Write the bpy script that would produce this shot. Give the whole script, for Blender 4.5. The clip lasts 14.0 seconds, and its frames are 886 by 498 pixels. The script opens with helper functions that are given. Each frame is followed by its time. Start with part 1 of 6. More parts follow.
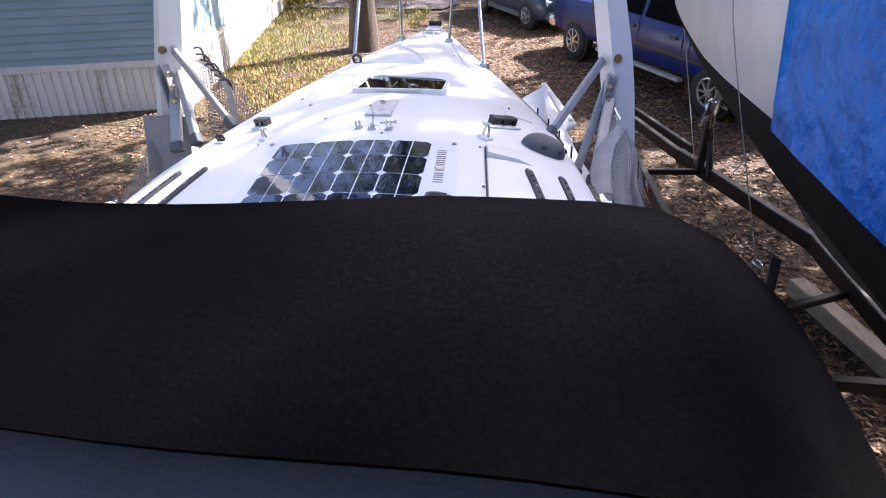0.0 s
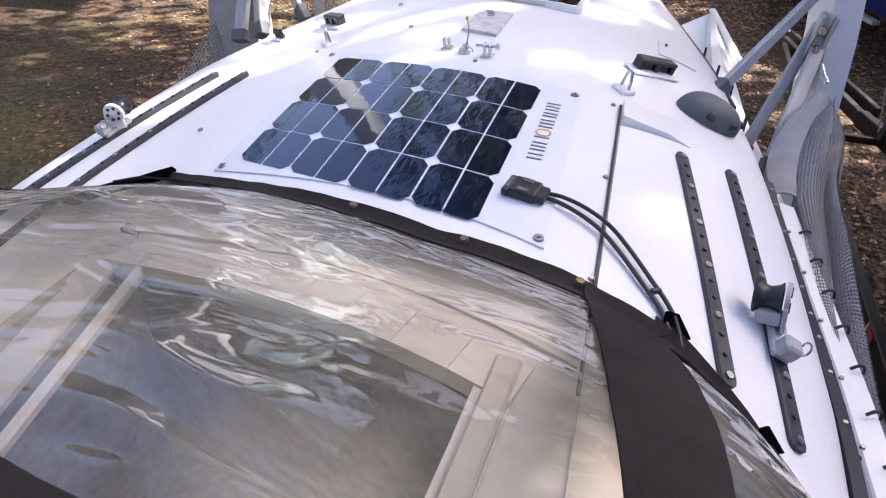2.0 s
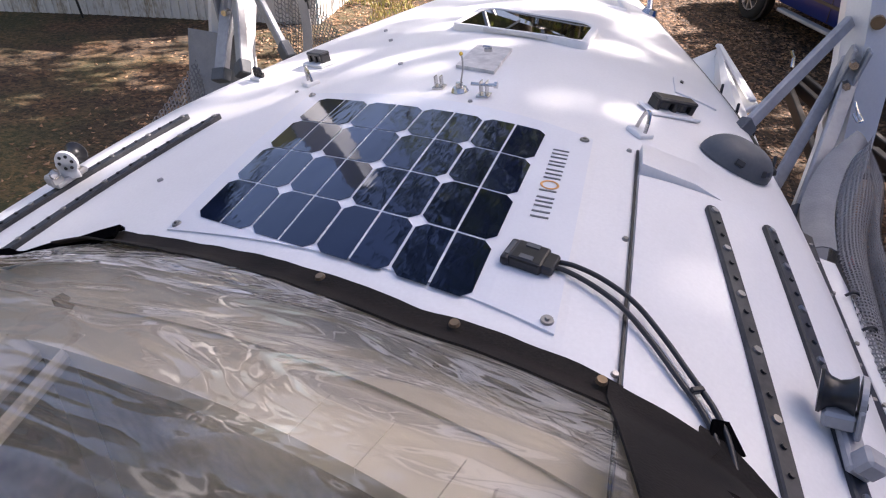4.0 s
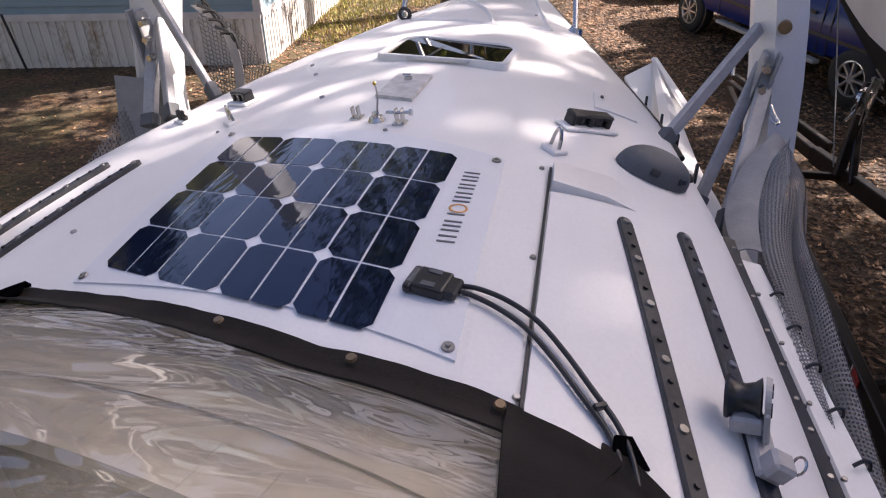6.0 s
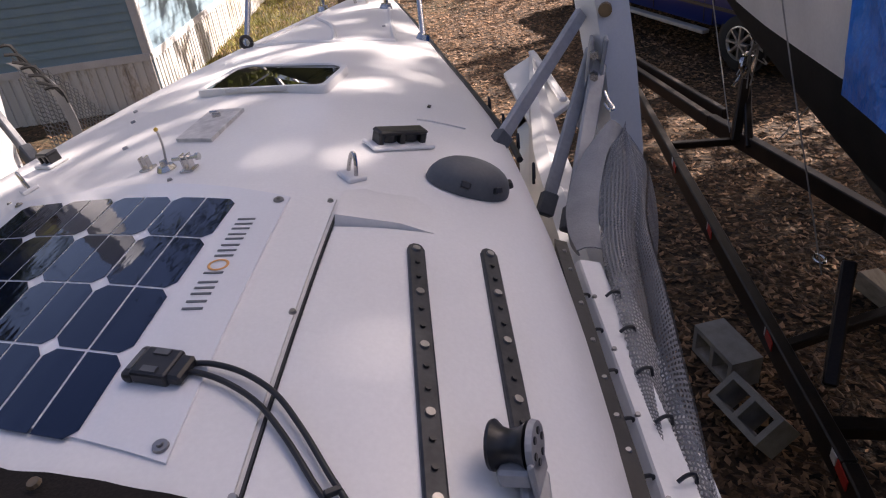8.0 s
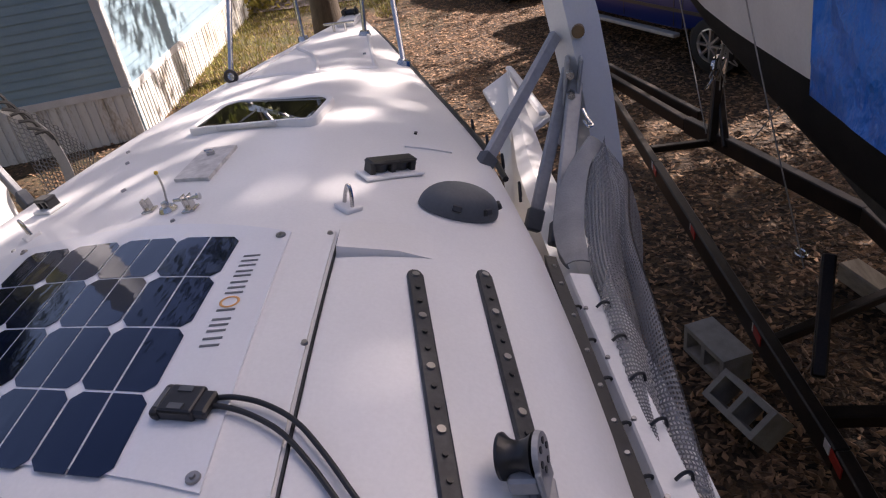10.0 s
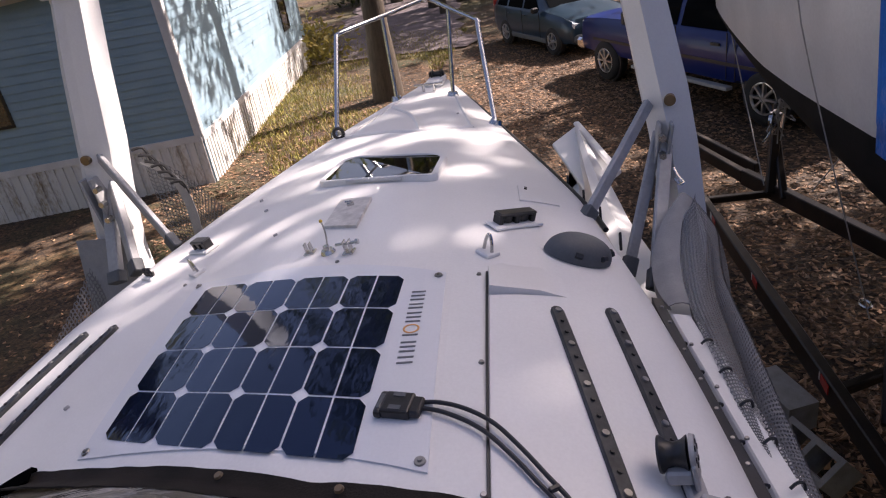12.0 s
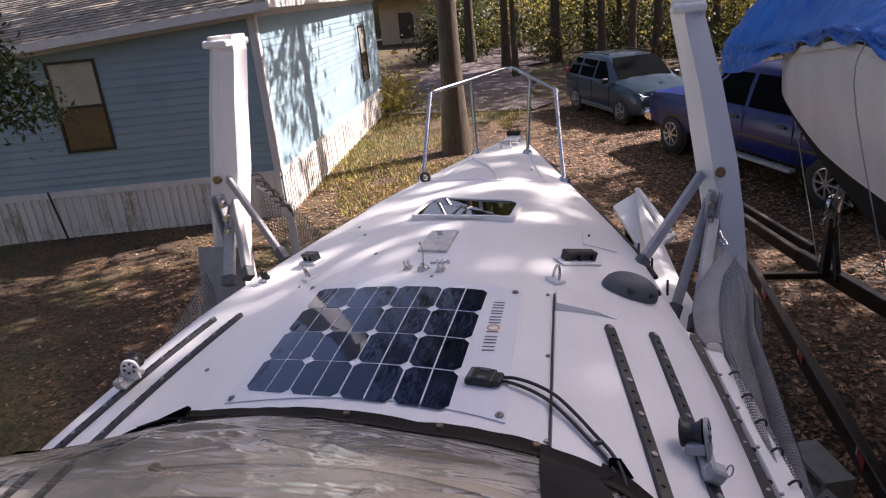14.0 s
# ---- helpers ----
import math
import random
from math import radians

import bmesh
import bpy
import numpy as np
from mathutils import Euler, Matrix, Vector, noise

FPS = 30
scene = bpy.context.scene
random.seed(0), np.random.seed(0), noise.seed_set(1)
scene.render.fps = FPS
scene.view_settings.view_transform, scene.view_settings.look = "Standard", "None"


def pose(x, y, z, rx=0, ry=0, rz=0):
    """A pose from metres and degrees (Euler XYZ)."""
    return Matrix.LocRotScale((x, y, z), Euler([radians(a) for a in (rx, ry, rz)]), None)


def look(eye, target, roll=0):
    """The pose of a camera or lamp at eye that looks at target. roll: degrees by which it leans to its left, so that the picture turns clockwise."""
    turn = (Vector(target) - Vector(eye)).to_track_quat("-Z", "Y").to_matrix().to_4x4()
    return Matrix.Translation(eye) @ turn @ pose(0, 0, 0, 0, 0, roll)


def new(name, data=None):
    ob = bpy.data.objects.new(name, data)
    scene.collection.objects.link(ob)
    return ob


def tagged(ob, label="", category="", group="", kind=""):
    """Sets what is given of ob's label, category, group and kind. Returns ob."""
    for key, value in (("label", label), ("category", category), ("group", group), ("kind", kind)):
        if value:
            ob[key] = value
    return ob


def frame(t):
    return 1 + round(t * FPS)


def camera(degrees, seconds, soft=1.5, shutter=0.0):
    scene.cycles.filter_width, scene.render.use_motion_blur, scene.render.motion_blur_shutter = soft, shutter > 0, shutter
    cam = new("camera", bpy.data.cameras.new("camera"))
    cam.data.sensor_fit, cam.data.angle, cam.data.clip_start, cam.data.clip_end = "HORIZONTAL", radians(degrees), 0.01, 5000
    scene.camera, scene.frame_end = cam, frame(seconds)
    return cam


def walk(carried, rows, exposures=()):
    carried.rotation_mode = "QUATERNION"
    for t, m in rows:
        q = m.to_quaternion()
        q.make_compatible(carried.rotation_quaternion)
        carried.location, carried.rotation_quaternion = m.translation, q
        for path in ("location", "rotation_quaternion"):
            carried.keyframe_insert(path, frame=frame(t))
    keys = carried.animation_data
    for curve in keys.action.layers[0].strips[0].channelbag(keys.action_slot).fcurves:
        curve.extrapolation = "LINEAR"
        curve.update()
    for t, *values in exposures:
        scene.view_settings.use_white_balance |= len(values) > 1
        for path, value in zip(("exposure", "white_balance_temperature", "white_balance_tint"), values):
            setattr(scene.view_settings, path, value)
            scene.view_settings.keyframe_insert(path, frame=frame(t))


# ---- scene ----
cam = camera(66.3, 14.0, soft=1.15)
PATH = [
    (0, (0.718, -0.338, 3.232), (0.451, 1.39, 2.26), -1.0),
    (0.5, (0.671, -0.147, 3.197), (0.302, 1.5, 2.123), 1.1),
    (1, (0.656, 0.039, 3.141), (0.252, 1.645, 2.019), 2.4),
    (1.5, (0.676, 0.191, 3.105), (0.193, 1.75, 1.949), 2.7),
    (2, (0.652, 0.322, 3.07), (0.118, 1.828, 1.867), 2.9),
    (2.5, (0.614, 0.45, 3.027), (0.065, 1.981, 1.863), 2.6),
    (3, (0.6, 0.503, 2.998), (0.043, 2.049, 1.858), 2.8),
    (5.5, (0.642, 0.527, 3.003), (0.104, 2.127, 1.93), 0.3),
    (6, (0.688, 0.561, 2.993), (0.187, 2.188, 1.943), -0.5),
    (6.5, (0.769, 0.624, 2.974), (0.32, 2.268, 1.928), -1.9),
    (7, (0.868, 0.678, 2.978), (0.477, 2.329, 1.919), -3.2),
    (7.5, (0.903, 0.711, 2.976), (0.546, 2.372, 1.922), -4.9),
    (8, (0.913, 0.739, 2.963), (0.556, 2.412, 1.928), -6.6),
    (10.5, (0.905, 0.659, 3.035), (0.575, 2.366, 2.046), -9.8),
    (11, (0.853, 0.606, 3.064), (0.494, 2.324, 2.106), -10.4),
    (11.5, (0.794, 0.548, 3.097), (0.4, 2.278, 2.174), -10.3),
    (12, (0.759, 0.478, 3.138), (0.333, 2.226, 2.265), -9.7),
    (12.5, (0.732, 0.403, 3.164), (0.279, 2.168, 2.338), -8.7),
    (13, (0.709, 0.339, 3.183), (0.234, 2.111, 2.388), -7.5),
    (13.5, (0.732, 0.235, 3.205), (0.223, 2.016, 2.451), -6.4),
    (14, (0.762, 0.112, 3.22), (0.196, 1.894, 2.51), -5.5),
]
EXPOSURES = [(0.0, 2.6, 5850, 20), (1.5, 2.66, 6150, 21), (3.0, 2.36, 6250, 21), (6.5, 1.72, 6600, 24), (7.5, 1.47, 6650, 24), (11.0, 1.48, 6600, 25), (14.0, 1.55, 6450, 26)]
walk(cam, [(t, look(eye, aim, roll)) for t, eye, aim, roll in PATH], EXPOSURES)

# ---- light ----
SUN_AZ, SUN_EL = 48.0, 42.0
world = bpy.data.worlds.new("sky")
scene.world = world
world.use_nodes = True
wn = world.node_tree.nodes
sky = wn.new("ShaderNodeTexSky")
sky.sky_type = "NISHITA"
sky.sun_disc = False
sky.air_density, sky.dust_density, sky.ozone_density = 0.7, 4.0, 0.5
sky.sun_elevation, sky.sun_rotation = radians(SUN_EL), radians(SUN_AZ)
wn["Background"].inputs["Strength"].default_value = 0.085
world.node_tree.links.new(sky.outputs[0], wn["Background"].inputs["Color"])
sun = new("sun", bpy.data.lights.new("sun", "SUN"))
sun.data.energy, sun.data.angle, sun.data.color = 5.0, radians(0.5), (1.0, 0.93, 0.82)
sd = Vector((math.sin(radians(SUN_AZ)) * math.cos(radians(SUN_EL)), math.cos(radians(SUN_AZ)) * math.cos(radians(SUN_EL)), math.sin(radians(SUN_EL))))
sun.matrix_world = look(sd * 60, (0, 0, 0))

# ---- materials ----
def mat(name, c1, c2=None, rough=0.6, scale=8.0, fine=90.0, bump=0.1, metal=0.0, contrast=(0.35, 0.65), stretch=(1, 1, 1), per_piece=0.0, coat=0.0, spec=0.5, dist=0.002, third=None):
    """A surface with colour and relief at two scales."""
    m = bpy.data.materials.new(name)
    m.use_nodes = True
    nt = m.node_tree
    n, l = nt.nodes, nt.links
    b = n["Principled BSDF"]
    tc = n.new("ShaderNodeTexCoord")
    mp = n.new("ShaderNodeMapping")
    mp.inputs["Scale"].default_value = stretch
    l.new(tc.outputs["Object"], mp.inputs["Vector"])
    big = n.new("ShaderNodeTexNoise")
    big.inputs["Scale"].default_value, big.inputs["Detail"].default_value = scale, 6.0
    small = n.new("ShaderNodeTexNoise")
    small.inputs["Scale"].default_value, small.inputs["Detail"].default_value = fine, 4.0
    l.new(mp.outputs[0], big.inputs["Vector"])
    l.new(mp.outputs[0], small.inputs["Vector"])
    ramp = n.new("ShaderNodeValToRGB")
    c2 = c2 or tuple(v * 0.85 for v in c1)
    ramp.color_ramp.elements[0].position, ramp.color_ramp.elements[1].position = contrast
    ramp.color_ramp.elements[0].color, ramp.color_ramp.elements[1].color = (*c1, 1), (*c2, 1)
    if third:
        el = ramp.color_ramp.elements.new(0.5 * (contrast[0] + contrast[1]))
        el.color = (*third, 1)
    add = n.new("ShaderNodeMath")
    add.operation = "MULTIPLY_ADD"
    add.inputs[1].default_value, add.inputs[2].default_value = 0.35, 0.0
    l.new(small.outputs["Fac"], add.inputs[0])
    mixf = n.new("ShaderNodeMath")
    mixf.operation = "MULTIPLY_ADD"
    mixf.inputs[1].default_value = 0.65
    l.new(big.outputs["Fac"], mixf.inputs[0])
    l.new(add.outputs[0], mixf.inputs[2])
    l.new(mixf.outputs[0], ramp.inputs[0])
    col = ramp.outputs[0]
    if per_piece:
        info = n.new("ShaderNodeObjectInfo")
        geo = n.new("ShaderNodeNewGeometry")
        both = n.new("ShaderNodeMath")
        both.operation = "ADD"
        l.new(info.outputs["Random"], both.inputs[0])
        l.new(geo.outputs["Random Per Island"], both.inputs[1])
        fr = n.new("ShaderNodeMath")
        fr.operation = "FRACT"
        l.new(both.outputs[0], fr.inputs[0])
        mr = n.new("ShaderNodeMapRange")
        mr.inputs["To Min"].default_value, mr.inputs["To Max"].default_value = 1 - per_piece, 1 + per_piece
        l.new(fr.outputs[0], mr.inputs["Value"])
        hsv = n.new("ShaderNodeHueSaturation")
        l.new(col, hsv.inputs["Color"])
        l.new(mr.outputs[0], hsv.inputs["Value"])
        col = hsv.outputs[0]
    l.new(col, b.inputs["Base Color"])
    b.inputs["Roughness"].default_value = rough
    b.inputs["Metallic"].default_value = metal
    b.inputs["Coat Weight"].default_value = coat
    b.inputs["Specular IOR Level"].default_value = spec
    if bump:
        bp = n.new("ShaderNodeBump")
        bp.inputs["Strength"].default_value, bp.inputs["Distance"].default_value = bump, dist
        l.new(small.outputs["Fac"], bp.inputs["Height"])
        l.new(bp.outputs[0], b.inputs["Normal"])
    return m


def principled(m):
    return m.node_tree.nodes["Principled BSDF"]


GEL = mat("gelcoat", (0.80, 0.79, 0.77), (0.72, 0.71, 0.69), 0.38, 3.0, 160, 0.04, coat=0.15)
GELDIRTY = mat("chalky white paint", (0.74, 0.73, 0.70), (0.55, 0.54, 0.52), 0.6, 5.0, 60, 0.15)
LIDMAT = mat("mildewed plastic", (0.70, 0.69, 0.66), (0.38, 0.37, 0.36), 0.5, 18.0, 70, 0.1)
PANELWHITE = mat("panel backsheet", (0.74, 0.75, 0.77), (0.68, 0.69, 0.71), 0.3, 5.0, 200, 0.03, coat=0.2)
CELL = mat("silicon cell", (0.003, 0.005, 0.013), (0.005, 0.009, 0.026), 0.05, 5.0, 9, 0.22, coat=0.0, per_piece=0.4, dist=0.01, spec=0.55, stretch=(1, 0.35, 1))
principled(CELL).inputs["Specular Tint"].default_value = (0.32, 0.55, 1.0, 1)
BUSBAR = mat("cell gap", (0.6, 0.61, 0.63), None, 0.35)
BLACKPL = mat("black plastic", (0.012, 0.012, 0.013), (0.022, 0.022, 0.023), 0.38, 20, 120, 0.1)
GREYPL = mat("grey plastic", (0.075, 0.082, 0.09), (0.105, 0.112, 0.118), 0.6, 14, 150, 0.15)
TRACK = mat("anodised track", (0.022, 0.024, 0.028), (0.05, 0.052, 0.056), 0.45, 25, 120, 0.1, metal=0.3)
STEEL = mat("stainless steel", (0.62, 0.61, 0.59), (0.45, 0.44, 0.42), 0.25, 20, 90, 0.05, metal=1.0)
ALU = mat("dull aluminium", (0.40, 0.40, 0.40), (0.30, 0.30, 0.30), 0.5, 10, 80, 0.08, metal=0.15)
CANVAS = mat("black canvas", (0.0021, 0.0021, 0.0026), (0.0066, 0.0058, 0.0055), 0.9, 2.2, 420, 0.2, contrast=(0.46, 0.74), spec=0.0, dist=0.0006)
CANVASWORN = mat("faded canvas edge", (0.008, 0.0068, 0.0062), (0.024, 0.0195, 0.0165), 0.85, 9, 300, 0.5, spec=0.2)
# Worn brown canvas, made paler to paint the sun that falls on it.
HEM = mat("worn hem with painted sunlight", (0.014, 0.0117, 0.0102), (0.066, 0.055, 0.046), 0.85, 5, 300, 0.4, spec=0.2)
GREYCLOTH = mat("grey cloth", (0.030, 0.037, 0.052), (0.052, 0.060, 0.078), 0.8, 6, 300, 0.4)
NET = mat("grey netting", (0.14, 0.14, 0.142), (0.20, 0.20, 0.20), 0.75, 12, 200, 0.3)
WEB = mat("grey webbing", (0.22, 0.22, 0.222), (0.31, 0.305, 0.30), 0.8, 16, 250, 0.4)
SIDING = mat("blue vinyl siding", (0.20, 0.305, 0.37), (0.26, 0.36, 0.41), 0.5, 2.0, 60, 0.05, per_piece=0.05)
SKIRT = mat("weathered white skirting", (0.64, 0.63, 0.60), (0.30, 0.24, 0.16), 0.75, 3.0, 40, 0.2, contrast=(0.50, 0.66), stretch=(1, 1, 0.35), per_piece=0.06)
WHITETRIM = mat("white trim", (0.68, 0.67, 0.66), (0.56, 0.55, 0.54), 0.5, 6, 80, 0.1)
ROOFMAT = mat("leaf-strewn shingles", (0.30, 0.27, 0.22), (0.09, 0.07, 0.05), 0.9, 5, 40, 0.5, per_piece=0.15)
FRAMEDK = mat("dark window frame", (0.02, 0.017, 0.014), None, 0.4)
RUST = mat("dark rusty steel", (0.008, 0.006, 0.005), (0.028, 0.016, 0.010), 0.45, 7, 90, 0.3, metal=0.25)
CONCRETE = mat("concrete block", (0.30, 0.29, 0.27), (0.21, 0.20, 0.185), 0.9, 12, 140, 0.6)
WOOD = mat("weathered timber", (0.32, 0.27, 0.20), (0.21, 0.17, 0.12), 0.8, 6, 60, 0.3, stretch=(6, 1, 6))
HULLWHITE = mat("old white hull", (0.80, 0.78, 0.75), (0.68, 0.66, 0.63), 0.4, 2.5, 50, 0.06, coat=0.1)
BOTTOM = mat("dark bottom paint", (0.007, 0.0065, 0.006), (0.017, 0.015, 0.013), 0.85, 4, 50, 0.2, spec=0.2)
TARP = mat("blue tarpaulin", (0.008, 0.13, 0.50), (0.016, 0.19, 0.62), 0.40, 2.5, 6, 1.0, spec=0.35, dist=0.07)
TYRE = mat("tyre rubber", (0.018, 0.018, 0.018), None, 0.8, 20, 80, 0.3)
RIM = mat("alloy rim", (0.60, 0.60, 0.60), (0.48, 0.48, 0.48), 0.3, 10, 80, 0.05, metal=0.8)
TRUCKPAINT = mat("dark blue car paint", (0.0018, 0.013, 0.105), (0.0025, 0.016, 0.120), 0.3, 2, 60, 0.02, coat=0.12, spec=0.3)
SUVPAINT = mat("steel grey-blue car paint", (0.018, 0.040, 0.068), (0.022, 0.046, 0.076), 0.3, 2, 60, 0.02, metal=0.3, coat=0.35, spec=0.3)
CARGLASS = mat("tinted car glass", (0.006, 0.007, 0.008), None, 0.05, 2, 60, 0.0, spec=0.02)
# Gold-brown mottle puts the trees' reflection into the glass colour.
HOUSEGLASS = mat("window glass with painted reflection", (0.016, 0.012, 0.007), (0.045, 0.032, 0.012), 0.06, 2.2, 20, 0.05, spec=0.9)
principled(CARGLASS).inputs["IOR"].default_value = 1.15
CHROME = mat("chrome", (0.75, 0.75, 0.75), None, 0.12, 10, 80, 0.0, metal=1.0)
LAMPMAT = mat("clear headlight", (0.60, 0.62, 0.64), None, 0.12, 20, 60, 0.05, coat=0.8)
AMBER = mat("amber lens", (0.55, 0.36, 0.03), None, 0.2)
BARK = mat("tree bark", (0.10, 0.075, 0.05), (0.045, 0.033, 0.023), 0.9, 5, 26, 0.9, stretch=(3, 3, 0.6), dist=0.02)
ROPE = mat("pale rope", (0.42, 0.40, 0.37), (0.3, 0.29, 0.27), 0.85, 20, 200, 0.3)
DARKROPE = mat("black line", (0.02, 0.02, 0.021), None, 0.8, 20, 200, 0.3)
REFLW = mat("white reflective tape", (0.75, 0.74, 0.72), None, 0.4)
REFLR = mat("red reflective tape", (0.45, 0.03, 0.02), None, 0.4)
INK = mat("grey print", (0.13, 0.14, 0.15), None, 0.5)
INKO = mat("orange print", (0.75, 0.38, 0.12), None, 0.5)
SCREW = mat("screw head", (0.36, 0.35, 0.34), None, 0.3, 20, 60, 0.0, metal=0.9)
# Two browns that carry the shade below deck in their colour.
WELL = mat("hatch well with painted shade", (0.10, 0.08, 0.055), (0.05, 0.042, 0.03), 0.8, 4, 40, 0.1)
CABIN = mat("cabin interior with painted shade", (0.34, 0.30, 0.25), (0.16, 0.14, 0.11), 0.8, 4, 40, 0.1)
BRASS = mat("aged brass bolt", (0.28, 0.20, 0.12), (0.18, 0.13, 0.08), 0.45, 20, 60, 0.1, metal=0.7)
LEAFLIT = mat("dead leaves", (0.29, 0.165, 0.085), (0.060, 0.033, 0.018), 0.75, 4, 30, 0.1, per_piece=0.7)
GRASSM = mat("sunlit grass", (0.17, 0.19, 0.03), (0.34, 0.25, 0.06), 0.7, 3, 30, 0.1, per_piece=0.3)


def leaf_material(name, c1, c2):
    m = mat(name, c1, c2, 0.55, 2.0, 20, 0.0, per_piece=0.35)
    b = principled(m)
    b.inputs["Transmission Weight"].default_value = 0.0
    n, l = m.node_tree.nodes, m.node_tree.links
    tr = n.new("ShaderNodeBsdfTranslucent")
    col = b.inputs["Base Color"].links[0].from_socket
    l.new(col, tr.inputs["Color"])
    mx = n.new("ShaderNodeMixShader")
    mx.inputs[0].default_value = 0.45
    l.new(b.outputs[0], mx.inputs[1])
    l.new(tr.outputs[0], mx.inputs[2])
    l.new(mx.outputs[0], n["Material Output"].inputs["Surface"])
    return m


LEAF = leaf_material("woodland leaves", (0.08, 0.13, 0.025), (0.21, 0.21, 0.045))
# Dark copy of the leaves: the wood's shade is put into its colour.
LEAFDARK = leaf_material("woodland leaves with painted shade", (0.022, 0.034, 0.010), (0.07, 0.075, 0.02))
LEAFY = leaf_material("yellowing and painted-sunlit leaves", (0.22, 0.21, 0.045), (0.34, 0.25, 0.06))


def glass_material(name, tint, rough, bump_scale=0.0, clear=0.5, bump=0.3, haze=0.0):
    """Thin clear sheet: part see-through, part mirror."""
    m = bpy.data.materials.new(name)
    m.use_nodes = True
    n, l = m.node_tree.nodes, m.node_tree.links
    n.remove(n["Principled BSDF"])
    tr, gl, mx, fr = n.new("ShaderNodeBsdfTransparent"), n.new("ShaderNodeBsdfGlossy"), n.new("ShaderNodeMixShader"), n.new("ShaderNodeFresnel")
    tr.inputs["Color"].default_value = (*tint, 1)
    gl.inputs["Roughness"].default_value = rough
    gl.inputs["Color"].default_value = (1, 1, 1, 1)
    fr.inputs["IOR"].default_value = 1.0 + clear
    l.new(fr.outputs[0], mx.inputs[0])
    l.new(tr.outputs[0], mx.inputs[1])
    l.new(gl.outputs[0], mx.inputs[2])
    out = mx.outputs[0]
    if haze:
        df, mh = n.new("ShaderNodeBsdfDiffuse"), n.new("ShaderNodeMixShader")
        df.inputs["Color"].default_value = (0.72, 0.68, 0.60, 1)
        mh.inputs[0].default_value = haze
        l.new(mx.outputs[0], mh.inputs[1])
        l.new(df.outputs[0], mh.inputs[2])
        out = mh.outputs[0]
    l.new(out, n["Material Output"].inputs["Surface"])
    if bump_scale:
        tc, mp, nz, bp = n.new("ShaderNodeTexCoord"), n.new("ShaderNodeMapping"), n.new("ShaderNodeTexNoise"), n.new("ShaderNodeBump")
        mp.inputs["Scale"].default_value = (0.9, 1.9, 1.0)
        nz.inputs["Scale"].default_value, nz.inputs["Detail"].default_value, nz.inputs["Distortion"].default_value = bump_scale, 2.4, 1.0
        bp.inputs["Strength"].default_value, bp.inputs["Distance"].default_value = bump, 0.02
        l.new(tc.outputs["Object"], mp.inputs["Vector"])
        l.new(mp.outputs[0], nz.inputs["Vector"])
        l.new(nz.outputs["Fac"], bp.inputs["Height"])
        l.new(bp.outputs[0], gl.inputs["Normal"])
        l.new(bp.outputs[0], fr.inputs["Normal"])
    return m


VINYL = glass_material("clear creased vinyl", (0.95, 0.91, 0.83), 0.03, 5.0, 0.62, 0.9, 0.09)
WINGLASS = glass_material("smoked acrylic", (0.09, 0.08, 0.062), 0.03, 0, 0.45)


# ---- mesh helpers ----
def thing(name, loc, label, category, group="", kind=""):
    """The Empty at a thing's base."""
    ob = new(name)
    ob.location = loc
    ob.empty_display_size = 0.1
    return tagged(ob, label, category, group, kind)


def origin_of(ob):
    v = Vector(ob.location)
    while ob.parent:
        ob = ob.parent
        v += Vector(ob.location)
    return v


def part(name, bm, material, parent=None, label="", smooth=False):
    """Links a bmesh, in world places, as one mesh object under a thing or a part."""
    me = bpy.data.meshes.new(name)
    bm.normal_update()
    bm.to_mesh(me)
    bm.free()
    if smooth:
        me.polygons.foreach_set("use_smooth", [True] * len(me.polygons))
        me.set_sharp_from_angle(angle=radians(48))
    me.materials.append(material)
    ob = new(name, me)
    if parent:
        ob.parent = parent
        ob.location = -origin_of(parent)
    if label:
        tagged(ob, label)
    return ob


def solo(name, bm, material, label, category, group="", kind="", smooth=False):
    return tagged(part(name, bm, material, None, "", smooth), label, category, group, kind)


def box(bm, c, s, m=None, bevel=0.0, seg=1):
    """A box with centre c and sizes s, turned by m."""
    g = bmesh.ops.create_cube(bm, size=1.0)
    vs = g["verts"]
    for v in vs:
        v.co = Vector((v.co.x * s[0], v.co.y * s[1], v.co.z * s[2]))
    if bevel:
        es = list({e for v in vs for e in v.link_edges})
        r = bmesh.ops.bevel(bm, geom=es, offset=bevel, segments=seg, affect="EDGES", profile=0.5)
        vs = list({v for f in r["faces"] for v in f.verts} | {v for v in vs if v.is_valid})
    for v in vs:
        p = (m @ v.co) if m else v.co
        v.co = p + Vector(c)
    return vs


def beam(bm, a, b, w, h, up=(0, 0, 1), bevel=0.0):
    """A square bar from a to b, w wide and h high."""
    a, b = Vector(a), Vector(b)
    d = (b - a).normalized()
    x = d.cross(Vector(up)).normalized()
    z = x.cross(d)
    m = Matrix((x, d, z)).transposed()
    return box(bm, (a + b) / 2, (w, (b - a).length, h), m, bevel)


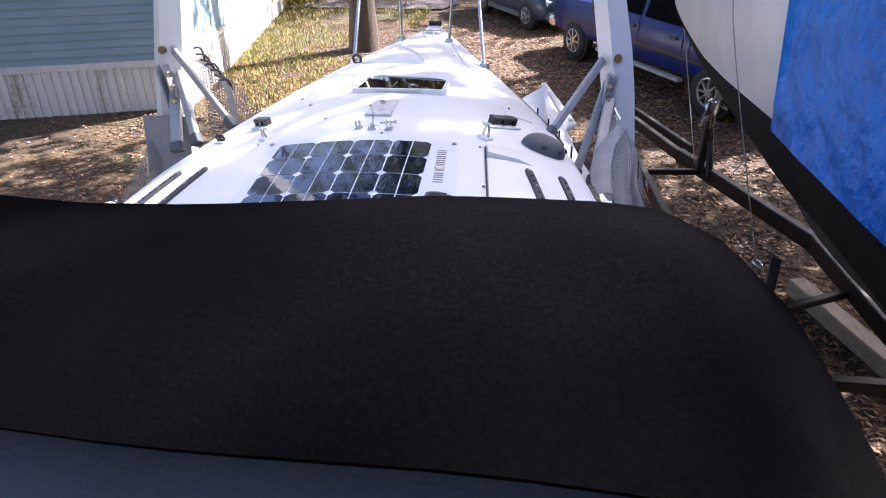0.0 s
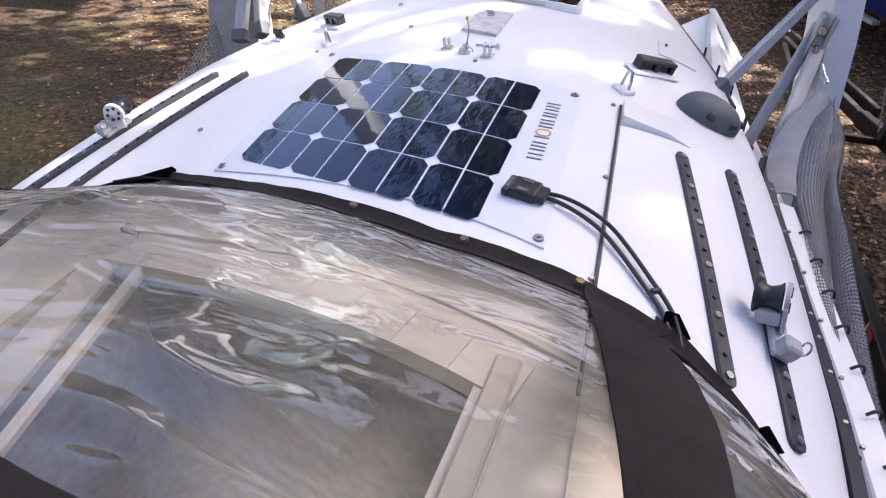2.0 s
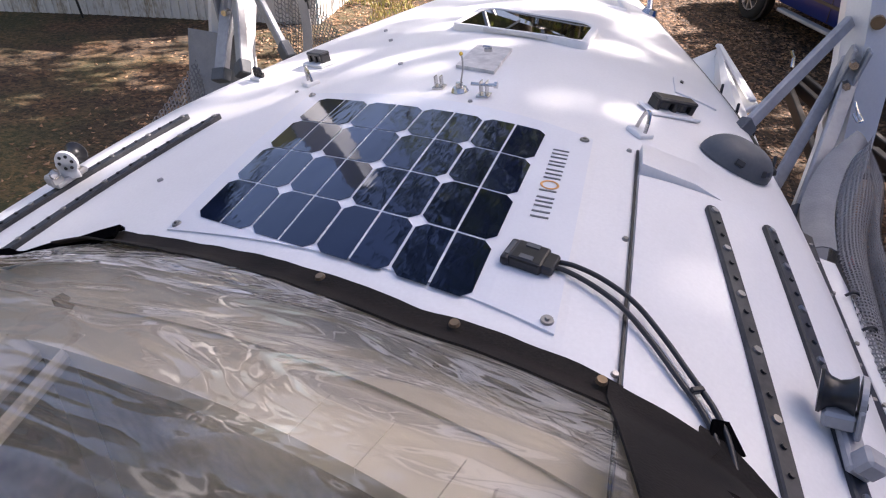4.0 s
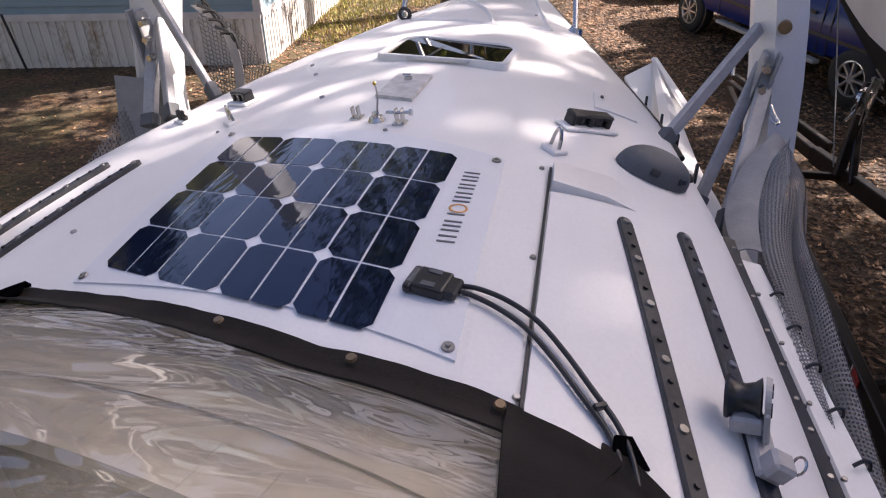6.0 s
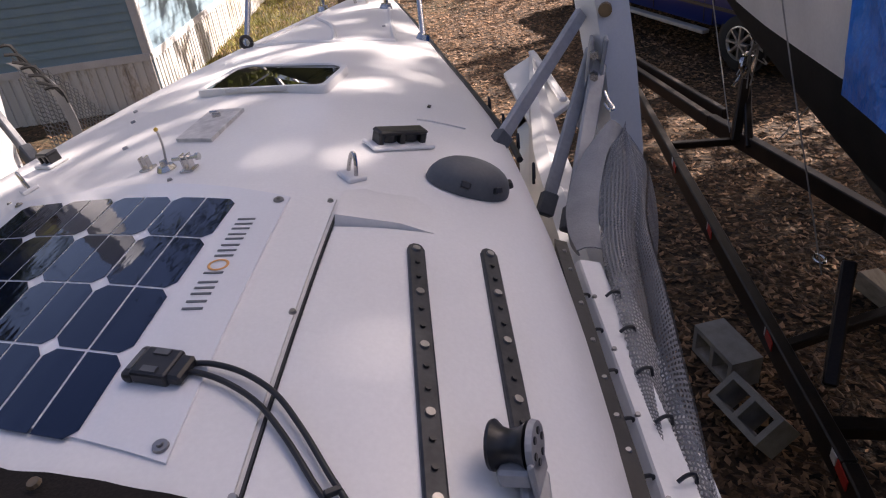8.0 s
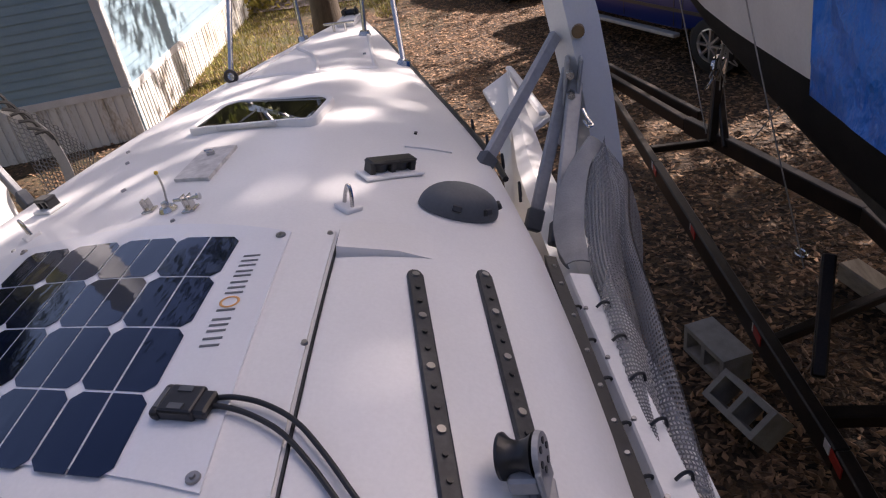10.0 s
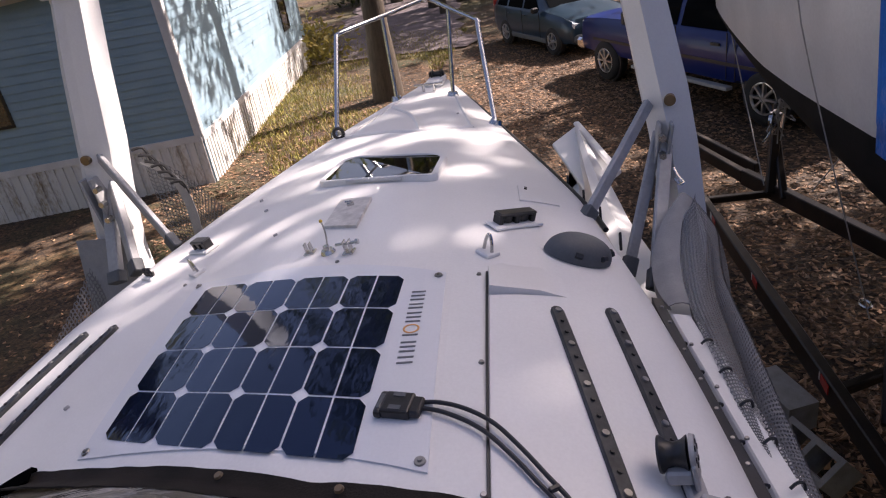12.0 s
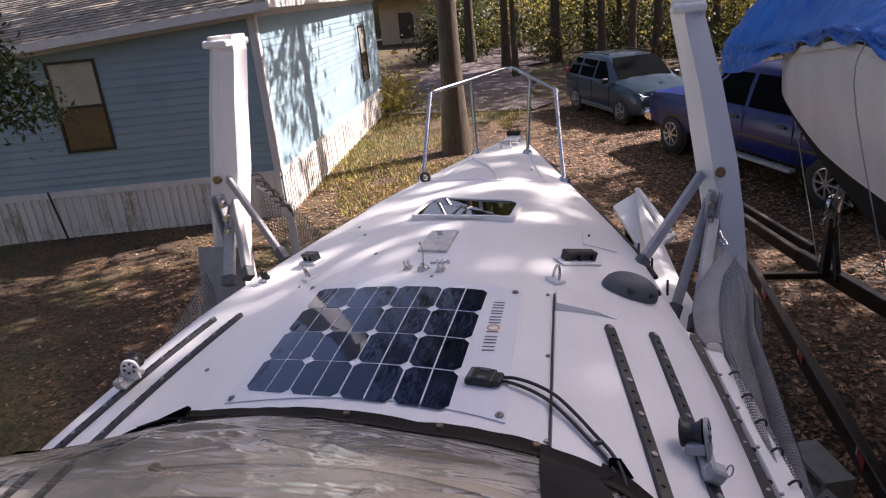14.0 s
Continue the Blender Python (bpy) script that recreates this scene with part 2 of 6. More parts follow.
def tube(bm, pts, r, n=8, taper=1.0, cap=True):
    """A round bar along a line of places."""
    pts = [Vector(p) for p in pts]
    rings = []
    x = None
    for i, p in enumerate(pts):
        d = (pts[min(i + 1, len(pts) - 1)] - pts[max(i - 1, 0)]).normalized()
        if x is None:
            x = d.orthogonal().normalized()
        x = (x - d * x.dot(d)).normalized()
        y = d.cross(x)
        rr = r * (1 + (taper - 1) * i / max(1, len(pts) - 1))
        rings.append([bm.verts.new(p + rr * (math.cos(2 * math.pi * k / n) * x + math.sin(2 * math.pi * k / n) * y)) for k in range(n)])
    for a, b in zip(rings, rings[1:]):
        for k in range(n):
            bm.faces.new((a[k], a[(k + 1) % n], b[(k + 1) % n], b[k]))
    if cap:
        bm.faces.new(rings[0][::-1])
        bm.faces.new(rings[-1])
    return rings


def loft(bm, rows, closed=False):
    """A skin through rows of places."""
    vs = [[bm.verts.new(p) for p in row] for row in rows]
    for a, b in zip(vs, vs[1:]):
        n = len(a)
        for k in range(n if closed else n - 1):
            bm.faces.new((a[k], a[(k + 1) % n], b[(k + 1) % n], b[k]))
    return vs


def solid(bm, t):
    """Gives a skin thickness."""
    bmesh.ops.recalc_face_normals(bm, faces=bm.faces)
    bmesh.ops.solidify(bm, geom=list(bm.faces), thickness=t)


def prism(bm, pts, a, b):
    """A flat outline in the x-y plane, from height a to b."""
    lo = [bm.verts.new((x, y, a)) for x, y in pts]
    hi = [bm.verts.new((x, y, b)) for x, y in pts]
    bm.faces.new(lo[::-1])
    bm.faces.new(hi)
    n = len(pts)
    for k in range(n):
        bm.faces.new((lo[k], lo[(k + 1) % n], hi[(k + 1) % n], hi[k]))
    return lo + hi


def moved(vs, m):
    for v in vs:
        v.co = m @ v.co


def smooth_line(pts, n=6):
    """A rounded line through places."""
    p = [Vector(q) for q in pts]
    out = []
    for i in range(len(p) - 1):
        a, b, c, d = p[max(i - 1, 0)], p[i], p[i + 1], p[min(i + 2, len(p) - 1)]
        for k in range(n):
            t = k / n
            out.append(0.5 * (2 * b + (c - a) * t + (2 * a - 5 * b + 4 * c - d) * t * t + (3 * b - a - 3 * c + d) * t ** 3))
    return out + [p[-1]]

# ---- ground ----
def ground_material():
    m = mat("leaf-littered soil", (0.078, 0.040, 0.018), (0.021, 0.0125, 0.007), 0.95, 1.3, 45, 0.8, contrast=(0.36, 0.62), dist=0.02, third=(0.045, 0.027, 0.013))
    n, l = m.node_tree.nodes, m.node_tree.links
    b = principled(m)
    base = b.inputs["Base Color"].links[0].from_socket
    vor = n.new("ShaderNodeTexVoronoi")
    vor.inputs["Scale"].default_value = 26.0
    tc = n.new("ShaderNodeTexCoord")
    l.new(tc.outputs["Object"], vor.inputs["Vector"])
    sep = n.new("ShaderNodeSeparateColor")
    l.new(vor.outputs["Color"], sep.inputs[0])
    mr = n.new("ShaderNodeMapRange")
    mr.inputs["To Min"].default_value, mr.inputs["To Max"].default_value = 0.25, 2.3
    l.new(sep.outputs[0], mr.inputs["Value"])
    hsv = n.new("ShaderNodeHueSaturation")
    l.new(base, hsv.inputs["Color"])
    l.new(mr.outputs[0], hsv.inputs["Value"])
    # thin grass showing through beside the house
    g = n.new("ShaderNodeTexNoise")
    g.inputs["Scale"].default_value, g.inputs["Detail"].default_value = 0.45, 5.0
    l.new(tc.outputs["Object"], g.inputs["Vector"])
    xyz = n.new("ShaderNodeSeparateXYZ")
    l.new(tc.outputs["Object"], xyz.inputs[0])
    side = n.new("ShaderNodeMapRange")
    side.inputs["From Min"].default_value, side.inputs["From Max"].default_value = -0.5, -3.0
    l.new(xyz.outputs["X"], side.inputs["Value"])
    amt = n.new("ShaderNodeMapRange")
    amt.inputs["From Min"].default_value, amt.inputs["From Max"].default_value = 0.44, 0.60
    l.new(g.outputs["Fac"], amt.inputs["Value"])
    mul = n.new("ShaderNodeMath")
    mul.operation = "MULTIPLY"
    l.new(side.outputs[0], mul.inputs[0])
    l.new(amt.outputs[0], mul.inputs[1])
    half = n.new("ShaderNodeMath")
    half.operation = "MULTIPLY"
    half.inputs[1].default_value = 0.28
    l.new(mul.outputs[0], half.inputs[0])
    mx = n.new("ShaderNodeMixRGB")
    mx.inputs["Color2"].default_value = (0.075, 0.10, 0.022, 1)
    l.new(half.outputs[0], mx.inputs["Fac"])
    l.new(hsv.outputs[0], mx.inputs["Color1"])
    l.new(mx.outputs[0], b.inputs["Base Color"])
    return m


def make_ground():
    bm = bmesh.new()
    xs = [-600, -200, -80, -40] + list(np.linspace(-24, 24, 61)) + [40, 80, 200, 600]
    ys = [-600, -200, -60, -20] + list(np.linspace(-8, 44, 66)) + [70, 120, 250, 600]
    rows = []
    for y in ys:
        rows.append([(x, y, 0.05 * noise.noise((x * 0.35, y * 0.35, 3.0)) - 0.02 + max(0, 0.012 * (y - 26))) for x in xs])
    loft(bm, rows)
    solo("ground", bm, ground_material(), "brown soil covered with dead leaves and thin grass", "ground", kind="structure", smooth=True)


make_ground()


def leaf_litter():
    """Curled dead leaves, thicker on the yard's open side."""
    rng = np.random.default_rng(4)
    verts, faces = [], []
    spots = []
    for _ in range(24000):
        y = 1.0 + 18 * rng.random() ** 1.5 + rng.normal(0, 0.7)
        x = rng.uniform(0.9, 1.6 + 0.45 * max(0, y)) + rng.normal(0, 0.5)
        spots.append((x, y))
    for _ in range(26000):
        y = 0.5 + 13 * rng.random() ** 1.4
        spots.append((rng.uniform(-1.0 - 0.55 * y, -0.5) + rng.normal(0, 0.8), y + rng.normal(0, 0.6)))
    for _ in range(30000):
        spots.append((rng.normal(1.0, 2.6), rng.normal(14.0, 3.4)))
    for x, y in spots:
        s = rng.uniform(0.018, 0.05) * (0.9 if y < 9 else 0.95)
        a = rng.uniform(0, 6.28)
        z = 0.05 * noise.noise((x * 0.35, y * 0.35, 3.0)) - 0.02 + 0.006
        ca, sa = math.cos(a) * s, math.sin(a) * s
        t = rng.uniform(0.1, 0.6) * s
        k = len(verts)
        w = rng.uniform(0.35, 0.55)
        verts += [(x - ca, y - sa, z + t), (x + sa * w, y - ca * w, z), (x + ca, y + sa, z + t * rng.uniform(0.2, 1.4)), (x - sa * w, y + ca * w, z + t * 0.5)]
        faces += [(k, k + 1, k + 2), (k, k + 2, k + 3)]
    me = bpy.data.meshes.new("leaf_litter")
    me.from_pydata(verts, [], faces)
    me.materials.append(LEAFLIT)
    tagged(new("leaf_litter", me), "scattered curled brown leaves lying on the ground", "leaves", kind="stuff")


leaf_litter()


def grass_blades():
    rng = np.random.default_rng(9)
    verts, faces = [], []
    for _ in range(22000):
        y = rng.uniform(9.5, 24)
        x = rng.uniform(-4.9 - 0.19 * (y - 9.5), -2.2 - 0.02 * (y - 9))
        if noise.noise((x * 0.5, y * 0.5, 7.0)) < -0.12:
            continue
        a, h, w = rng.uniform(0, 6.28), rng.uniform(0.03, 0.09), rng.uniform(0.006, 0.014)
        k = len(verts)
        dx, dy = math.cos(a), math.sin(a)
        lean = rng.uniform(0.2, 0.9) * h
        verts += [(x - dy * w, y + dx * w, -0.03), (x + dy * w, y - dx * w, -0.03), (x + dx * lean, y + dy * lean, h)]
        faces.append((k, k + 1, k + 2))
    me = bpy.data.meshes.new("grass")
    me.from_pydata(verts, [], faces)
    me.materials.append(GRASSM)
    tagged(new("grass", me), "short yellow-green grass beside the house wall", "grass", kind="stuff")


grass_blades()


def gravel_road():
    bm = bmesh.new()
    rows = []
    for i in range(30):
        y = 18.5 + i * 1.0
        c = -4.2 - 0.16 * (y - 17)
        rows.append([(c + w, y, 0.025 + 0.02 * noise.noise((c + w, y, 1.0)) + max(0, 0.012 * (y - 26))) for w in (-2.2 + 0.8 * noise.noise((y * 0.9, 0, 4)), -1.2, 0, 1.2, 2.4 + 1.2 * noise.noise((y * 0.8, 5, 4)))])
    loft(bm, rows)
    solo("road", bm, mat("purplish gravel drive", (0.15, 0.12, 0.125), (0.075, 0.058, 0.056), 0.95, 2, 60, 0.7, dist=0.02), "purplish-grey gravel drive strewn with leaves", "drive", kind="structure", smooth=True)


gravel_road()

# ---- the folded trimaran ----
def deck_z(x, y):
    """Height of the cambered deck."""
    y = y if y > 0.8 else 0.8 + (y - 0.8) * 0.25
    return 2.0042 + 0.4578 * x + 0.5166 * y - 0.1452 * x * x - 0.129 * x * y - 0.1952 * y * y - 0.041 * x * x * y + 0.0221 * y ** 3 - 0.2159 * x ** 3


def deck_normal(x, y):
    e = 0.01
    dx = (deck_z(x + e, y) - deck_z(x - e, y)) / (2 * e)
    dy = (deck_z(x, y + e) - deck_z(x, y - e)) / (2 * e)
    return Vector((-dx, -dy, 1)).normalized()


def on_deck(x, y, h=0.0, turn=0.0):
    """A pose on the deck with z along its normal and y near the bow's way."""
    n = deck_normal(x, y)
    f = Vector((-math.sin(radians(turn)), math.cos(radians(turn)), 0))
    s = f.cross(n).normalized()
    f = n.cross(s)
    m = Matrix((s, f, n)).transposed().to_4x4()
    m.translation = Vector((x, y, deck_z(x, y))) + n * h
    return m


EDGE_Y = [-0.6, 0.0, 0.6, 1.2, 1.6, 1.9, 2.4, 3.0, 3.24, 3.6, 3.9, 4.06]
EDGE_R = [1.07, 1.07, 1.06, 1.015, 0.945, 0.885, 0.755, 0.51, 0.42, 0.28, 0.15, 0.075]
EDGE_L = [-0.96, -0.96, -0.945, -0.88, -0.79, -0.73, -0.56, -0.385, -0.31, -0.19, -0.085, -0.035]


def edges(y):
    return float(np.interp(y, EDGE_Y, EDGE_L)), float(np.interp(y, EDGE_Y, EDGE_R))


boat = thing("sailboat", (0.1, 1.5, 0.75), "white folded trimaran sailboat standing on a trailer in a yard", "sailboat")


def make_hull():
    bm = bmesh.new()
    rows, n = [], 48
    for y in np.linspace(-0.6, 4.06, 96):
        lo, hi = edges(y)
        row = []
        for i in range(n + 1):
            u = -1 + 2 * i / n
            u = math.copysign(abs(u) ** 0.8, u)
            x = (lo + hi) / 2 + (hi - lo) / 2 * u
            r = max(0.0, abs(u) - 0.955) / 0.045
            row.append((x, y, deck_z(x, y) - 0.035 * r * r))
        rows.append(row)
    loft(bm, rows)
    hole = [f for f in bm.faces if -0.27 < f.calc_center_median().x < 0.52 and f.calc_center_median().y < 1.02 - 0.2 * f.calc_center_median().x]
    bmesh.ops.delete(bm, geom=hole, context="FACES")
    part("deck", bm, GEL, boat, "white gelcoat deck", smooth=True)
    bm = bmesh.new()
    rows = []
    for y in np.linspace(-0.6, 4.06, 40):
        lo, hi = edges(y)
        c, w = (lo + hi) / 2, (hi - lo) / 2
        zl, zr = deck_z(lo, y) - 0.035, deck_z(hi, y) - 0.035
        keel = 0.72 + 0.03 * max(0, y - 2) ** 2.2
        row = []
        for k in range(9):
            t = k / 8
            row.append((c - w * (1 - 0.25 * t - 0.62 * t ** 3) , y, zl + (keel - zl) * t ** 0.9))
        for k in range(8, -1, -1):
            t = k / 8
            row.append((c + w * (1 - 0.25 * t - 0.62 * t ** 3), y, zr + (keel - zr) * t ** 0.9))
        rows.append(row)
    vs = loft(bm, rows)
    bm.faces.new(vs[-1])
    bm.faces.new(vs[0][::-1])
    part("hull", bm, GELDIRTY, boat, "", smooth=True)
    # foredeck step and seam ridge
    bm = bmesh.new()
    for pts in (smooth_line([(-0.22, 3.13, 0), (0.0, 3.06, 0), (0.13, 3.01, 0), (0.33, 3.07, 0)], 5), smooth_line([(0.33, 3.07, 0), (0.23, 3.45, 0), (0.155, 3.75, 0)], 4), smooth_line([(-0.22, 3.13, 0), (-0.16, 3.45, 0), (-0.10, 3.70, 0)], 4), smooth_line([(0.13, 3.01, 0), (0.075, 3.2, 0), (0.0, 3.38, 0), (-0.09, 3.52, 0), (-0.13, 3.6, 0)], 4)):
        tube(bm, [(p.x, p.y, deck_z(p.x, p.y)) for p in pts], 0.009, 6)
    part("deck_moulding", bm, GEL, boat, "", smooth=True)
    for side in (0, 1):
        bm = bmesh.new()
        pts = []
        for y in np.linspace(2.26, 3.95, 30):
            x = edges(y)[side] + (0.012 if side else -0.012)
            pts.append((x, y, deck_z(x, y) - 0.022))
        tube(bm, pts, 0.0085, 8)
        part("toe_rail", bm, BLACKPL, boat, "black lashing rail along the deck edge", smooth=True)
    # lashing eyes on the starboard rail
    for y in (2.62, 2.5, 2.38, 2.2):
        x = edges(y)[1] + 0.02
        bm = bmesh.new()
        z = deck_z(x, y) - 0.045
        tube(bm, [(x + 0.012, y - 0.015 + 0.03 * k / 6, z + 0.045 * math.sin(math.pi * k / 6)) for k in range(7)], 0.004, 6)
        part("lashing_eye", bm, BLACKPL, boat, "", smooth=True)


make_hull()


def strip(bm, x0, x1, y0, y1, h0, h1, nx=8, ny=8, taper=None):
    """A slab that follows the deck's camber between two heights."""
    def at(i, j, h):
        x, y = x0 + (x1 - x0) * i / nx, y0 + (y1 - y0) * j / ny
        if taper:
            x, y = taper(i / nx, j / ny)
        return Vector((x, y, deck_z(x, y))) + deck_normal(x, y) * h
    top = loft(bm, [[at(i, j, h1) for i in range(nx + 1)] for j in range(ny + 1)])
    ring = [top[0][i] for i in range(nx + 1)] + [top[j][nx] for j in range(1, ny + 1)] + [top[ny][i] for i in range(nx - 1, -1, -1)] + [top[j][0] for j in range(ny - 1, 0, -1)]
    low = []
    for v in ring:
        low.append(bm.verts.new(v.co - deck_normal(v.co.x, v.co.y) * (h1 - h0)))
    n = len(ring)
    for k in range(n):
        bm.faces.new((ring[k], low[k], low[(k + 1) % n], ring[(k + 1) % n]))


def quad_map(a, b, c, d):
    """A map of the unit square to four corners: aft left, aft right, fore right, fore left."""
    def f(u, v):
        return tuple((1 - u) * (1 - v) * a[i] + u * (1 - v) * b[i] + u * v * c[i] + (1 - u) * v * d[i] for i in (0, 1))
    return f


def make_hatch():
    bm = bmesh.new()
    q = quad_map((-0.32, 1.13), (0.616, 0.96), (0.535, 1.706), (-0.342, 1.942))
    strip(bm, 0, 1, 0, 1, -0.02, 0.005, 14, 16, q)
    hatch = part("companionway_hatch", bm, GEL, boat, "white sliding hatch with a dark seam", smooth=False)
    bm = bmesh.new()
    for a, b in (((0.628, 0.92), (0.543, 1.713)), ):
        tube(bm, [(a[0] + (b[0] - a[0]) * t, a[1] + (b[1] - a[1]) * t, deck_z(a[0] + (b[0] - a[0]) * t, a[1] + (b[1] - a[1]) * t) + 0.0035) for t in np.linspace(0, 1, 16)], 0.0026, 5)
    part("hatch_seam", bm, BLACKPL, hatch, "")
    # raised side deck panel with its step
    bm = bmesh.new()
    strip(bm, 0, 1, 0, 1, -0.03, 0.005, 8, 14, quad_map((0.664, 0.6), (1.0, 0.6), (0.79, 1.69), (0.558, 1.615)))
    bmesh.ops.bevel(bm, geom=[e for e in bm.edges if e.is_boundary is False and e.calc_face_angle(0) > 0.8], offset=0.012, segments=2, affect="EDGES")
    part("side_deck_panel", bm, GEL, boat, "", smooth=True)
    for x, y in ((0.528, 1.694), (0.567, 1.395), (0.599, 1.124), (0.19, 1.785), (-0.315, 1.922)):
        bm = bmesh.new()
        bmesh.ops.create_cone(bm, cap_ends=True, segments=10, radius1=0.0055, radius2=0.004, depth=0.004, matrix=on_deck(x, y, 0.007))
        part("screw", bm, SCREW, hatch)


make_hatch()


def make_step():
    """Moulded step where the cabin top rises beside the hatch."""
    bm = bmesh.new()
    pts = [((0.545, 1.710), 0.017), ((0.556, 1.622), 0.019), ((0.65, 1.648), 0.011), ((0.75, 1.68), 0.001), ((0.77, 1.78), 0.0), ((0.66, 1.80), 0.0), ((0.57, 1.78), 0.002)]
    top = [bm.verts.new(on_deck(x, y, h + 0.004 if h > 0.005 else -0.003).translation) for (x, y), h in pts]
    low = [bm.verts.new(on_deck(x, y, -0.01).translation) for (x, y), h in pts]
    c = bm.verts.new(on_deck(0.62, 1.72, 0.011).translation)
    for k in range(7):
        bm.faces.new((top[k], top[(k + 1) % 7], c))
        bm.faces.new((low[k], low[(k + 1) % 7], top[(k + 1) % 7], top[k]))
    bmesh.ops.recalc_face_normals(bm, faces=bm.faces)
    part("moulded_step", bm, GEL, boat, "", smooth=True)


make_step()


def make_track(x0, y0, x1, y1, screws, lift):
    """A flat slotted track with round ends, screwed to the deck."""
    bm = bmesh.new()
    L = math.hypot(x1 - x0, y1 - y0)
    ux, uy = (x1 - x0) / L, (y1 - y0) / L
    w = 0.0125
    rows = []
    for k in range(25):
        s = L * k / 24
        rows.append((s, w))
    rings = []
    for s, hw in [(-0.012, 0.005), (-0.008, 0.010)] + rows + [(L + 0.008, 0.010), (L + 0.012, 0.005)]:
        cx, cy = x0 + ux * s, y0 + uy * s
        row = []
        for o, h in ((-hw, -0.004), (-hw, 0.005), (-hw * 0.8, 0.007), (hw * 0.8, 0.007), (hw, 0.005), (hw, -0.004)):
            x, y = cx + uy * o, cy - ux * o
            row.append(Vector((x, y, deck_z(x, y))) + deck_normal(x, y) * (h + lift))
        rings.append(row)
    vs = loft(bm, rings)
    bm.faces.new(vs[0])
    bm.faces.new(vs[-1][::-1])
    tr = part("genoa_track", bm, TRACK, boat, "dark anodised track with screw holes", smooth=False)
    for k in range(screws * 3 + 1):
        s = L * (k + 0.1) / (screws * 3 + 0.2)
        x, y = x0 + ux * s, y0 + uy * s
        big = k % 3 == 0
        bm = bmesh.new()
        bmesh.ops.create_cone(bm, cap_ends=True, segments=10 if big else 8, radius1=0.0066 if big else 0.0040, radius2=0.006 if big else 0.0040, depth=0.004, matrix=on_deck(x, y, lift + 0.0085))
        part("screw" if big else "pin_hole", bm, SCREW if big else BLACKPL, tr)
    return tr


make_track(0.807, 1.060, 0.686, 1.593, 5, 0.005)
make_track(0.911, 1.032, 0.788, 1.651, 6, 0.005)
make_track(-0.665, 1.10, -0.484, 1.806, 7, 0.004)
make_track(-0.795, 1.12, -0.602, 1.825, 7, 0.004)


def make_lead_block(x, y, turn, face, plate, tilt=0.0):
    """A sheave car that stands on a track."""
    m = on_deck(x, y, 0.012, turn) @ Matrix.Scale(0.76, 4)
    bm = bmesh.new()
    box(bm, (0, -0.02, 0.008), (0.045, 0.11, 0.018), None, 0.005)
    box(bm, (0, -0.062, 0.028), (0.040, 0.040, 0.036), None, 0.006)
    moved(bm.verts, m)
    car = part("lead_car", bm, ALU, boat, "grey aluminium track car")
    bm = bmesh.new()
    for s in (0.022,):
        g = bmesh.ops.create_cone(bm, cap_ends=True, segments=24, radius1=0.036, radius2=0.034, depth=0.009, matrix=pose(s + 0.006, 0.02, 0.062, 0, 90, 0))
        box(bm, (s + 0.006, 0.01, 0.034), (0.009, 0.062, 0.056), None, 0.003)
    box(bm, (0, 0.0, 0.03), (0.05, 0.03, 0.03), None, 0.005)
    moved(bm.verts, m @ pose(-0.03 * math.sin(radians(tilt)), 0, 0, 0, -tilt, face))
    part("cheek_plate", bm, plate, car, "pale rounded cheek plates")
    bm = bmesh.new()
    spool = [[(px, 0.02 + pr * math.cos(a), 0.062 + pr * math.sin(a)) for a in np.linspace(0, 2 * math.pi, 20, endpoint=False)] for px, pr in ((-0.034, 0.026), (-0.034, 0.035), (-0.029, 0.036), (-0.019, 0.026), (-0.006, 0.022), (0.008, 0.026), (0.018, 0.034), (0.020, 0.02))]
    ends = loft(bm, spool, True)
    bm.faces.new(ends[0])
    moved(bm.verts, m @ pose(-0.03 * math.sin(radians(tilt)), 0, 0, 0, -tilt, face))
    part("sheave", bm, BLACKPL, car, "black grooved sheave", smooth=True)
    # Black discs laid on the plate stand for its ring of dark holes.
    bm = bmesh.new()
    for k in range(6):
        a = k * math.pi / 3
        bmesh.ops.create_cone(bm, cap_ends=True, segments=8, radius1=0.0055, radius2=0.0055, depth=0.004, matrix=pose(0.0325, 0.02 + 0.021 * math.cos(a), 0.062 + 0.021 * math.sin(a), 0, 90, 0))
    moved(bm.verts, m @ pose(-0.03 * math.sin(radians(tilt)), 0, 0, 0, -tilt, face))
    part("plate_hole", bm, BLACKPL, car)
    bm = bmesh.new()
    tube(bm, [(0.022, -0.062 + 0.014 * math.cos(a), 0.046 + 0.014 * math.sin(a)) for a in np.linspace(0, 6.28, 13)], 0.0022, 5)
    moved(bm.verts, m)
    part("pull_ring", bm, STEEL, car)


make_lead_block(0.872, 1.215, 9, -18, ALU, 38.0)
make_lead_block(-0.685, 1.535, -12, -62, GEL)


